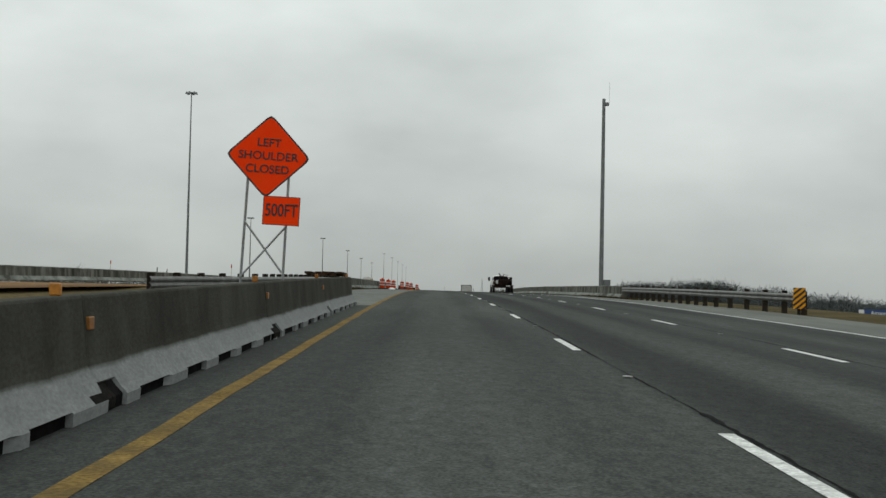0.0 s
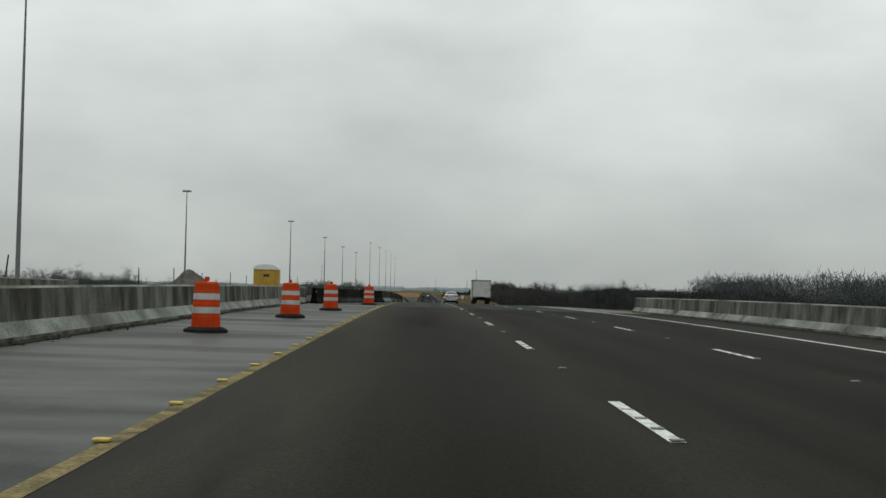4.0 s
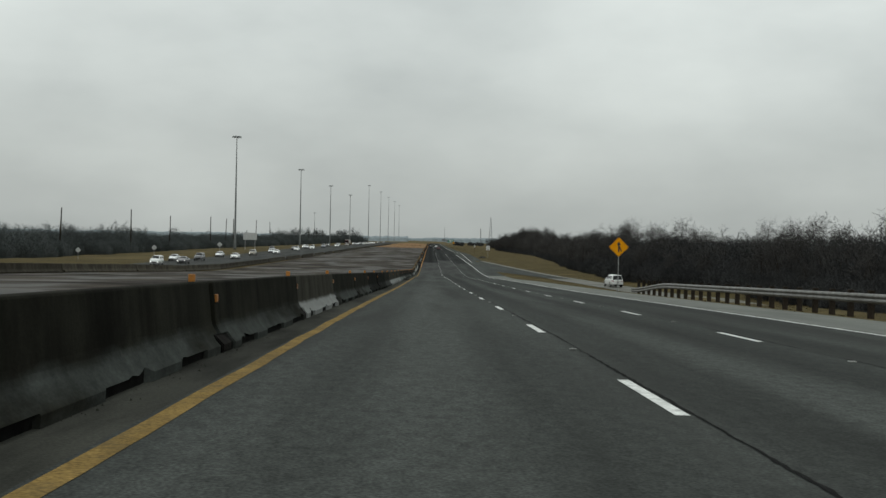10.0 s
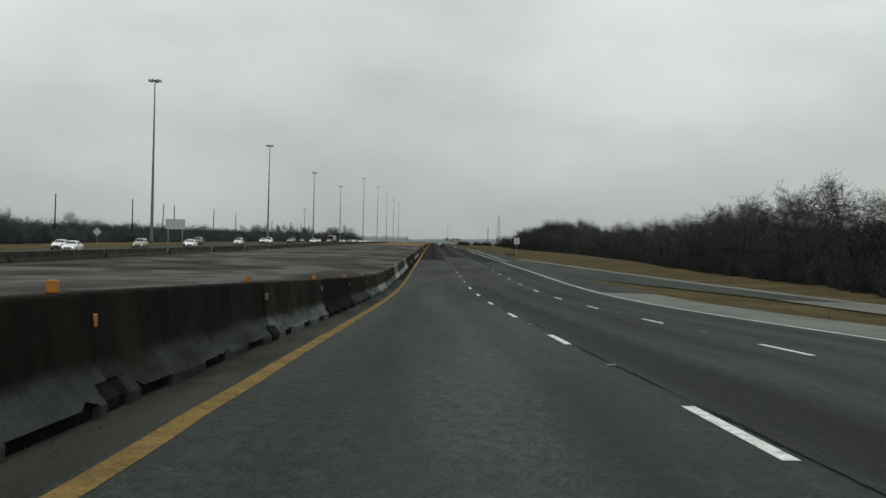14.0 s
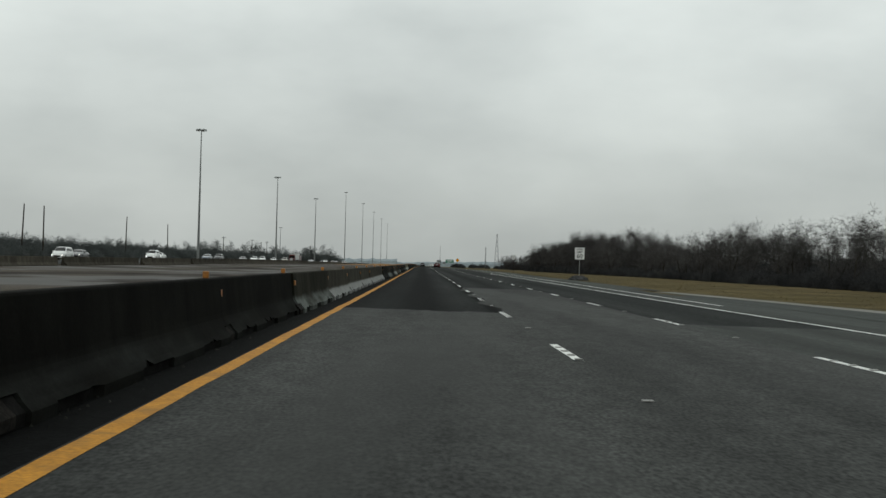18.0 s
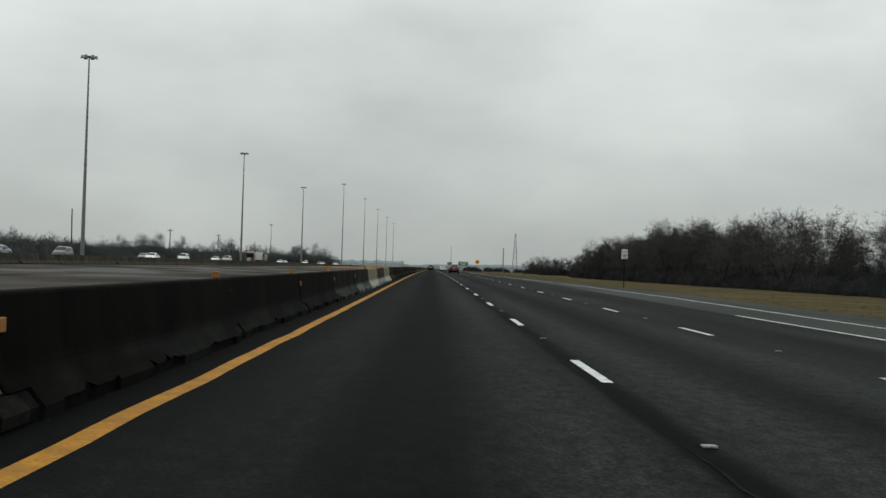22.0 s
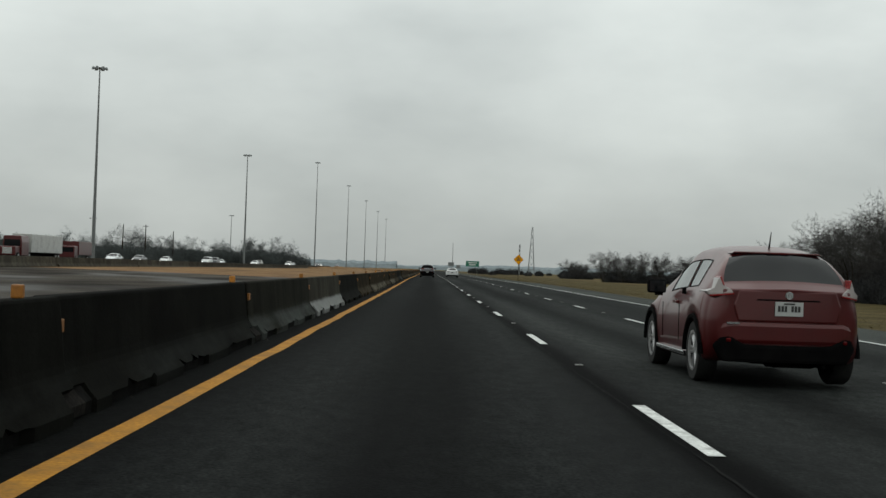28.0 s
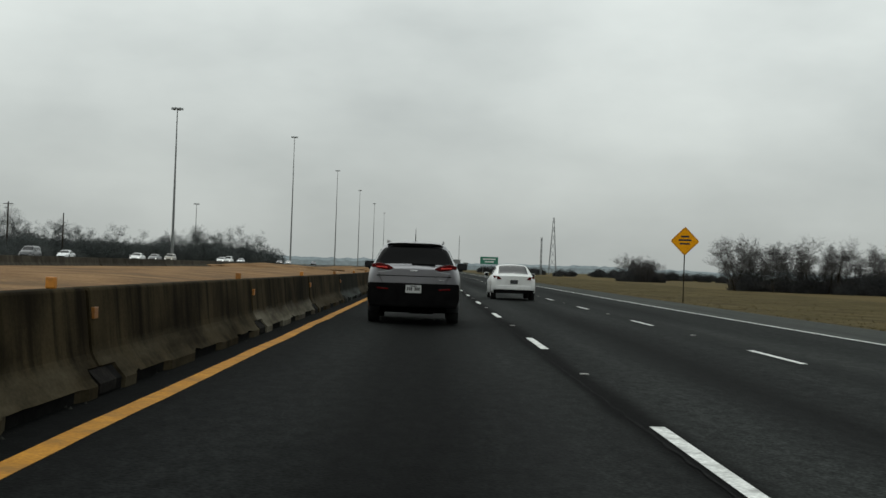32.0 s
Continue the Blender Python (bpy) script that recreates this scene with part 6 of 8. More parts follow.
def lathe_x(ring_rows, sides=26):
    bm = lathe(bmesh.new(), ring_rows, sides)
    bmesh.ops.transform(bm, matrix=pose(0, 0, 0, 0, 90, 0), verts=bm.verts)
    bmesh.ops.recalc_face_normals(bm, faces=bm.faces)
    return bm


def ring(bm, r1, r0, x0, x1, sides=26):
    vs = []
    for k in range(sides):
        a = 2 * math.pi * k / sides
        c, s = math.cos(a), math.sin(a)
        vs.append([bm.verts.new((x, r * c, r * s)) for r, x in ((r1, x0), (r1, x1), (r0, x1), (r0, x0))])
    for k in range(sides):
        a, b = vs[k], vs[(k + 1) % sides]
        for j in range(4):
            bm.faces.new((a[j], a[(j + 1) % 4], b[(j + 1) % 4], b[j]))
    return bm


def prism(points, y0, y1, lean=0.0, bulge=0.0, bevel=0.012, wrap=0.0):
    """A block with outline (x, z), from y0 to y1; lean shifts y with height, bulge pulls y with x squared, wrap bends it round the corner."""
    bm = bmesh.new()
    a = [bm.verts.new((x, y0, z)) for x, z in points]
    b = [bm.verts.new((x, y1, z)) for x, z in points]
    bm.faces.new(a)
    bm.faces.new(b[::-1])
    for i in range(len(points)):
        j = (i + 1) % len(points)
        bm.faces.new((a[i], b[i], b[j], a[j]))
    bmesh.ops.recalc_face_normals(bm, faces=bm.faces)
    if bevel:
        bmesh.ops.bevel(bm, geom=list(bm.edges), offset=bevel, segments=2, affect="EDGES", profile=0.6)
    if bulge:
        lo, hi = min(p[0] for p in points), max(p[0] for p in points)
        n = max(2, int((hi - lo) / (0.05 if wrap else 0.12)))
        for k in range(1, n):
            bmesh.ops.bisect_plane(bm, geom=bm.verts[:] + bm.edges[:] + bm.faces[:], plane_co=(lo + (hi - lo) * k / n, 0, 0), plane_no=(1, 0, 0))
    for v in bm.verts:
        v.co.y += lean * v.co.z + bulge * v.co.x ** 2 + wrap * max(0.0, abs(v.co.x) - 0.6) ** 2
    return bm


def mirrored(name, points, y0, y1, mat, g, label="", lean=0.0, bulge=0.0, bevel=0.012, wrap=0.0):
    for s in (1, -1):
        pts = [(s * x, z) for x, z in points]
        part(name, prism(pts if s > 0 else pts[::-1], y0, y1, lean, bulge, bevel, wrap), mat, g, label)


def plate_on(g, y, z, w=0.31, h=0.155, mat=None, x=0.0):
    p = part("number_plate", boxed(x - w / 2, x + w / 2, y - 0.012, y, z - h / 2, z + h / 2), mat or M_PLATE, g, "white number plate")
    for k in range(7):
        if k != 3:
            part("text_bar", boxed(x - w * 0.4 + k * w * 0.118, x - w * 0.4 + k * w * 0.118 + w * 0.085, y - 0.015, y - 0.011, z - h * 0.2, z + h * 0.22), M_BLACK, p)
    part("text_bar", boxed(x - w * 0.2, x + w * 0.2, y - 0.015, y - 0.011, z + h * 0.3, z + h * 0.42), M_BLACK, p)
    return p


def mirrors(g, x, y, z, mat, size=(0.2, 0.12, 0.15)):
    for s in (1, -1):
        m = part("door_mirror", boxed(-size[0] / 2, size[0] / 2, -size[1] / 2, size[1] / 2, -size[2] / 2, size[2] / 2, 0.04), mat, g, "door mirror")
        m.location = (s * x, y, z)
        part("mirror_glass", boxed(-size[0] * 0.42, size[0] * 0.42, -size[1] / 2 - 0.004, -size[1] / 2 + 0.002, -size[2] * 0.4, size[2] * 0.4, 0.0), M_GLASS, m)
        part("mirror_arm", boxed(-0.08 if s > 0 else -0.02, 0.02 if s > 0 else 0.08, -0.03, 0.03, -size[2] / 2 - 0.03, -size[2] / 2 + 0.04, 0.01), M_PLASTIC, m)


def antenna(g, y, z, height=0.22, lean=0.08):
    part("antenna", tube(bmesh.new(), (0, y, z), (0, y - lean, z + height), 0.012, 0.004, 6), M_PLASTIC, g)


def place(y, x, turn=0.0, forward=True):
    return pose(x, y, deck(x, y) + 0.012, tilt(y + 2) if forward else -tilt(y), 0, turn)


# silver compact saloon
def compact_saloon():
    g = thing("saloon_car", "silver compact saloon car with red tail lamps", "car")
    spec = dict(length=4.62, width=1.76, hub=0.3, arches=[(0.98, 0.36), (3.68, 0.36)], bow=0.1,
                top=[(0, 1.04), (0.1, 1.09), (0.5, 1.11), (0.6, 1.12), (1.42, 1.44), (1.9, 1.485), (2.5, 1.47), (2.75, 1.42), (3.5, 1.02), (4.2, 0.86), (4.5, 0.74), (4.62, 0.6)],
                belt=[(0, 0.9), (0.5, 0.96), (1.2, 0.97), (2.6, 0.92), (3.4, 0.9), (4.62, 0.56)],
                half=[(0, 0.72), (0.12, 0.82), (0.5, 0.865), (1.2, 0.88), (3.6, 0.88), (4.2, 0.82), (4.62, 0.62)],
                roof=[(0, 0.7), (0.6, 0.72), (1.4, 0.58), (2.6, 0.6), (3.4, 0.7), (4.62, 0.55)],
                floor=[(0, 0.4), (0.2, 0.27), (0.6, 0.17), (4.2, 0.16), (4.62, 0.3)], windows=[(1.42, 2.05), (2.12, 2.98)], rear_glass=(0.68, 1.4), front_glass=(2.78, 3.44))
    car_shell(g, spec, P_SILVER, side_glass=M_GLASS_SIDE)
    wheels(g, (0.98, 3.68), 0.77, 0.32, 0.2, 7)
    underbody(g, 0.98, 0.7, 0.31)
    mirrored("tail_lamp", [(0.4, 0.835), (0.44, 0.825), (0.85, 0.815), (0.86, 1.0), (0.57, 0.985)], -0.028, 0.2, M_LAMP, g, "red tail lamp", bulge=0.13, wrap=3.2)
    mirrored("reversing_lamp", [(0.52, 0.85), (0.6, 0.85), (0.6, 0.895), (0.545, 0.9)], -0.034, 0.02, M_LAMP_CLEAR, g, "clear reversing lamp", bulge=0.13, bevel=0.004, wrap=3.2)
    mirrored("lamp_strip", [(0.66, 0.87), (0.84, 0.87), (0.845, 0.96), (0.7, 0.955)], -0.035, 0.02, M_LAMP_INNER, g, "bright red lamp field", bulge=0.13, bevel=0.003, wrap=3.2)
    part("boot_lid", prism([(-0.42, 0.57), (0.42, 0.57), (0.52, 0.62), (0.58, 0.8), (0.66, 1.045), (0.55, 1.075), (-0.55, 1.075), (-0.66, 1.045), (-0.58, 0.8), (-0.52, 0.62)], -0.022, 0.09, 0.0, 0.12, 0.02), P_SILVER, g, "silver boot lid")
    part("boot_trim", prism([(-0.4, 0.9), (0.4, 0.9), (0.38, 0.925), (-0.38, 0.925)], -0.03, 0.03, 0, 0.1, 0.006), M_POLE, g, "dull chrome strip")
    part("badge", prism([(-0.045, 0.98), (-0.02, 0.965), (0.02, 0.965), (0.045, 0.98), (0.045, 1.0), (0.02, 1.015), (-0.02, 1.015), (-0.045, 1.0)], -0.03, 0.0, 0, 0, 0.006), M_CHROME, g, "round chrome badge")
    part("rear_bumper", prism([(-0.76, 0.32), (0.76, 0.32), (0.8, 0.56), (0.58, 0.6), (-0.58, 0.6), (-0.8, 0.56)], -0.016, 0.2, 0, 0.14, 0.03, 2.0), P_SILVER, g, "silver rear bumper")
    part("diffuser", prism([(-0.6, 0.25), (0.6, 0.25), (0.7, 0.32), (0.56, 0.385), (-0.56, 0.385), (-0.7, 0.32)], -0.03, 0.1, 0, 0.14, 0.02, 2.0), M_PLASTIC, g, "black diffuser")
    mirrored("bumper_vent", [(0.54, 0.43), (0.76, 0.44), (0.78, 0.5), (0.62, 0.51)], -0.03, 0.05, M_PLASTIC, g, "black bumper vent", bulge=0.14, wrap=2.0)
    mirrored("reflector", [(0.62, 0.465), (0.73, 0.47), (0.74, 0.488), (0.64, 0.488)], -0.036, 0.0, M_LAMP_DARK, g, "red reflector", bulge=0.14, bevel=0.004, wrap=2.0)
    plate_on(g, -0.016, 0.79)
    mirrors(g, 0.98, 3.02, 1.0, M_PLASTIC)
    for y in (1.55, 2.4):
        for s in (-1, 1):
            part("door_handle", boxed(s * 0.885 - 0.02, s * 0.885 + 0.02, y, y + 0.18, 0.84, 0.875, 0.008), P_SILVER, g)
    for y in (1.22, 2.1, 3.08):
        for s in (-1, 1):
            part("door_gap", boxed(s * 0.889 - 0.004, s * 0.889 + 0.003, y, y + 0.004, 0.4, 0.84), P_GRIMY, g)
    mirrored("rocker", [(0.83, 0.2), (0.895, 0.21), (0.895, 0.27), (0.83, 0.27)], 1.45, 3.25, P_SILVER, g, bevel=0.01)
    mirrored("headlamp", [(0.5, 0.62), (0.78, 0.66), (0.8, 0.76), (0.55, 0.7)], 4.3, 4.5, M_LAMP_CLEAR, g)
    return g


compact_saloon().matrix_world = place(285.25, 3.47, 0.5)


# small red crossover
def crossover_red():
    g = thing("crossover_car", "dusty dark red crossover car with boomerang tail lamps", "car")
    spec = dict(length=4.13, width=1.77, hub=0.33, arches=[(0.75, 0.4), (3.28, 0.4)], bow=0.12, bulge=0.03,
                top=[(0, 1.08), (0.1, 1.13), (0.16, 1.16), (0.5, 1.47), (0.62, 1.51), (1.4, 1.585), (2.0, 1.565), (2.3, 1.48), (3.0, 1.12), (3.7, 0.98), (4.0, 0.84), (4.13, 0.62)],
                belt=[(0, 0.98), (0.4, 1.06), (1.2, 1.02), (2.4, 0.96), (3.0, 0.94), (4.13, 0.58)],
                half=[(0, 0.74), (0.1, 0.82), (0.5, 0.885), (1.4, 0.855), (2.4, 0.86), (3.3, 0.885), (3.8, 0.82), (4.13, 0.62)],
                roof=[(0, 0.72), (0.2, 0.72), (0.55, 0.58), (1.0, 0.56), (2.3, 0.57), (3.0, 0.7), (4.13, 0.55)],
                floor=[(0, 0.46), (0.2, 0.3), (0.5, 0.22), (3.7, 0.2), (4.13, 0.34)], windows=[(0.95, 1.5), (1.58, 2.5)], rear_glass=(0.16, 0.5), front_glass=(2.36, 2.98))
    car_shell(g, spec, P_RED, side_glass=M_GLASS_PALE)
    wheels(g, (0.75, 3.28), 0.775, 0.345, 0.22, 6)
    underbody(g, 0.85, 0.7, 0.33)
    for yc in (0.75, 3.28):
        for s in (-1, 1):
            bm = bmesh.new()
            for k in range(12):
                a0, a1 = math.pi * k / 12, math.pi * (k + 1) / 12
                tube(bm, (s * 0.885, yc + 0.415 * math.cos(a0), 0.33 + 0.415 * math.sin(a0)), (s * 0.885, yc + 0.415 * math.cos(a1), 0.33 + 0.415 * math.sin(a1)), 0.035, 0.035, 6)
            part("arch_moulding", bm, M_PLASTIC, g, "black wheel arch moulding")
    mirrored("tail_lamp", [(0.6, 1.03), (0.83, 1.0), (0.85, 1.04), (0.785, 1.08), (0.745, 1.19), (0.725, 1.2), (0.69, 1.105), (0.62, 1.065)], -0.2, 0.2, M_LAMP_CLEAR, g, "clear and red tail lamp", lean=0.18, bulge=0.16, bevel=0.01, wrap=2.5)
    mirrored("lamp_foot", [(0.6, 1.012), (0.82, 0.98), (0.83, 1.0), (0.6, 1.03)], -0.03, 0.3, M_LAMP, g, "red lamp foot", bulge=0.16, bevel=0.008, wrap=2.5)
    mirrored("lamp_edge", [(0.69, 1.11), (0.705, 1.11), (0.735, 1.2), (0.722, 1.21)], -0.21, 0.1, M_LAMP, g, "red lamp edge", lean=0.18, bulge=0.16, bevel=0.003, wrap=2.5)
    part("tailgate", prism([(-0.55, 0.72), (0.55, 0.72), (0.6, 0.9), (0.54, 1.07), (-0.54, 1.07), (-0.6, 0.9)], -0.03, 0.08, 0.03, 0.12, 0.02), P_RED, g, "dark red tailgate")
    part("plate_recess", prism([(-0.36, 0.955), (0.36, 0.955), (0.34, 0.972), (-0.34, 0.972)], -0.035, 0.0, 0.03, 0.12, 0.004), M_PLASTIC, g)
    part("badge", tube(bmesh.new(), (0, 0.03, 1.02), (0, -0.012, 1.02), 0.048, 0.044, 16), M_CHROME, g, "round chrome badge")
    part("rear_bumper", prism([(-0.8, 0.47), (0.8, 0.47), (0.83, 0.66), (0.62, 0.72), (-0.62, 0.72), (-0.83, 0.66)], -0.022, 0.25, 0, 0.14, 0.05, 2.2), P_RED, g, "dark red rear bumper")
    part("lower_bumper", prism([(-0.68, 0.27), (0.68, 0.27), (0.8, 0.44), (0.74, 0.55), (0.62, 0.56), (0.46, 0.47), (-0.46, 0.47), (-0.62, 0.56), (-0.74, 0.55), (-0.8, 0.44)], -0.032, 0.3, 0, 0.14, 0.04, 2.2), M_PLASTIC, g, "black lower bumper")
    mirrored("reflector", [(0.62, 0.49), (0.67, 0.49), (0.67, 0.535), (0.62, 0.535)], -0.042, 0.0, M_LAMP_DARK, g, "round red reflector", bulge=0.14, bevel=0.015, wrap=2.2)
    plate_on(g, -0.008, 0.87)
    part("wiper", boxed(-0.05, 0.3, 0.16, 0.2, 1.09, 1.12, 0.01), M_PLASTIC, g)
    part("spoiler", prism([(-0.52, 1.478), (0.52, 1.478), (0.48, 1.5), (-0.48, 1.5)], 0.5, 0.75, 0, 0.12, 0.01), P_RED, g, "dark red roof spoiler")
    part("stop_lamp", boxed(-0.12, 0.12, 0.49, 0.52, 1.48, 1.492), M_LAMP_DARK, g)
    mirrors(g, 0.98, 2.52, 1.06, M_PLASTIC, (0.24, 0.14, 0.18))
    antenna(g, 0.85, 1.54, 0.2)
    for s in (-1, 1):
        part("window_pillar", boxed(s * 0.83 - 0.02, s * 0.83 + 0.02, 1.5, 1.58, 0.98, 1.06, 0.01), M_PLASTIC, g)
        part("door_handle", boxed(s * 0.865 - 0.02, s * 0.865 + 0.02, 1.75, 1.95, 0.86, 0.9, 0.01), P_RED, g)
        for y in (1.55, 2.55):
            part("door_gap", boxed(s * 0.882 - 0.006, s * 0.882 + 0.003, y, y + 0.004, 0.42, 0.86), M_PLASTIC, g)
        part("name_badge", boxed(s * 0.6 - 0.07, s * 0.6 + 0.07, 0.02, 0.05, 0.69, 0.71), M_CHROME, g) if s < 0 else None
    mirrored("sill_strip", [(0.82, 0.25), (0.9, 0.26), (0.9, 0.31), (0.82, 0.31)], 1.2, 2.85, M_CHROME, g, "pale sill strip", bevel=0.01)
    mirrored("headlamp", [(0.45, 0.98), (0.7, 0.94), (0.74, 1.0), (0.5, 1.05)], 3.3, 3.7, M_LAMP_CLEAR, g, lean=-0.2)
    return g


crossover_red().matrix_world = place(965.6, 3.98, 0.4)


# grey sports utility car with a black lower body
def suv_grey():
    g = thing("suv_car", "grey sports utility car with slim tail lamps and black lower bumper", "car")
    spec = dict(length=4.62, width=1.86, hub=0.35, arches=[(0.98, 0.42), (3.68, 0.42)], bow=0.08,
                top=[(0, 1.1), (0.1, 1.16), (0.16, 1.18), (0.5, 1.56), (0.62, 1.63), (1.6, 1.68), (2.4, 1.66), (2.7, 1.58), (3.4, 1.18), (4.2, 1.04), (4.5, 0.9), (4.62, 0.66)],
                belt=[(0, 1.06), (0.4, 1.12), (1.4, 1.08), (2.6, 1.03), (3.4, 1.02), (4.62, 0.6)],
                half=[(0, 0.82), (0.1, 0.885), (0.4, 0.92), (1.2, 0.93), (3.6, 0.93), (4.2, 0.86), (4.62, 0.66)],
                roof=[(0, 0.79), (0.16, 0.78), (0.55, 0.62), (1.6, 0.62), (2.6, 0.63), (3.4, 0.76), (4.62, 0.6)],
                floor=[(0, 0.44), (0.2, 0.31), (0.6, 0.21), (4.2, 0.2), (4.62, 0.34)], windows=[(0.8, 1.3), (1.4, 2.1), (2.2, 2.95)], rear_glass=(0.14, 0.5), front_glass=(2.75, 3.38), rear_from=8)
    car_shell(g, spec, P_GREY, glass_mat=M_GLASS_DARK, side_glass=M_GLASS_DARK)
    wheels(g, (0.98, 3.68), 0.8, 0.37, 0.23, 5)
    underbody(g, 0.98, 0.72, 0.36)
    mirrored("tail_lamp", [(0.4, 1.1), (0.5, 1.06), (0.84, 1.1), (0.85, 1.17), (0.7, 1.2), (0.5, 1.16)], -0.04, 0.25, M_LAMP_DARK, g, "slim dark red tail lamp", bulge=0.1, wrap=2.0)
    mirrored("lit_strip", [(0.52, 1.1), (0.74, 1.115), (0.74, 1.135), (0.54, 1.125)], -0.05, 0.0, M_TAIL_LIT, g, "lit red strip", bulge=0.1, bevel=0.004, wrap=2.0)
    part("tailgate", prism([(-0.62, 0.8), (0.62, 0.8), (0.72, 1.02), (0.44, 1.06), (0.4, 1.1), (-0.4, 1.1), (-0.44, 1.06), (-0.72, 1.02)], -0.025, 0.08, 0, 0.08, 0.015), P_GREY, g, "grey tailgate")
    part("tailgate_crease", prism([(-0.74, 0.945), (0.74, 0.945), (0.74, 0.96), (-0.74, 0.96)], -0.035, 0.0, 0, 0.08, 0.005), M_PLASTIC, g)
    part("badge", prism([(-0.07, 1.04), (0.07, 1.04), (0.07, 1.07), (-0.07, 1.07)], -0.036, 0, 0, 0, 0.005), M_CHROME, g, "small chrome badge")
    part("lower_bumper", prism([(-0.86, 0.34), (0.86, 0.34), (0.91, 0.5), (0.9, 0.81), (-0.9, 0.81), (-0.91, 0.5)], -0.06, 0.3, 0, 0.1, 0.04), M_PLASTIC, g, "black lower bumper")
    mirrored("reflector", [(0.5, 0.68), (0.72, 0.69), (0.72, 0.72), (0.5, 0.71)], -0.075, 0.0, M_LAMP_DARK, g, "red reflector", bulge=0.1, bevel=0.006)
    plate_on(g, -0.06, 0.7, 0.31, 0.155)
    part("name_badge", boxed(0.5, 0.6, -0.035, 0.01, 0.88, 0.893), M_CHROME, g)
    mirrors(g, 1.02, 2.95, 1.17, M_PLASTIC, (0.22, 0.14, 0.15))
    part("spoiler", prism([(-0.57, 1.565), (0.57, 1.565), (0.5, 1.6), (0.3, 1.612), (-0.3, 1.612), (-0.5, 1.6)], 0.45, 0.8, 0, 0.16, 0.012), M_PLASTIC, g, "black roof spoiler")
    part("wiper", boxed(-0.05, 0.42, 0.12, 0.17, 1.17, 1.2, 0.01), M_PLASTIC, g)
    for s in (-1, 1):
        bm = tube(bmesh.new(), (s * 0.57, 0.95, 1.662), (s * 0.57, 2.5, 1.682), 0.014, 0.014, 8)
        for y in (0.98, 1.6, 2.45):
            tube(bm, (s * 0.57, y, 1.6), (s * 0.57, y, 1.665), 0.016, 0.014, 6)
        part("roof_rail", bm, M_RIM, g, "silver roof rail")
    antenna(g, 0.8, 1.66, 0.26, 0.05)
    mirrored("headlamp", [(0.5, 0.86), (0.8, 0.88), (0.8, 0.94), (0.5, 0.92)], 4.2, 4.45, M_LAMP_CLEAR, g)
    mirrored("wheel_cladding", [(0.9, 0.28), (0.945, 0.28), (0.945, 0.4), (0.9, 0.4)], 1.45, 3.2, M_PLASTIC, g, bevel=0.01)
    return g


suv_grey().matrix_world = place(1112.4, -0.13, 0.0)


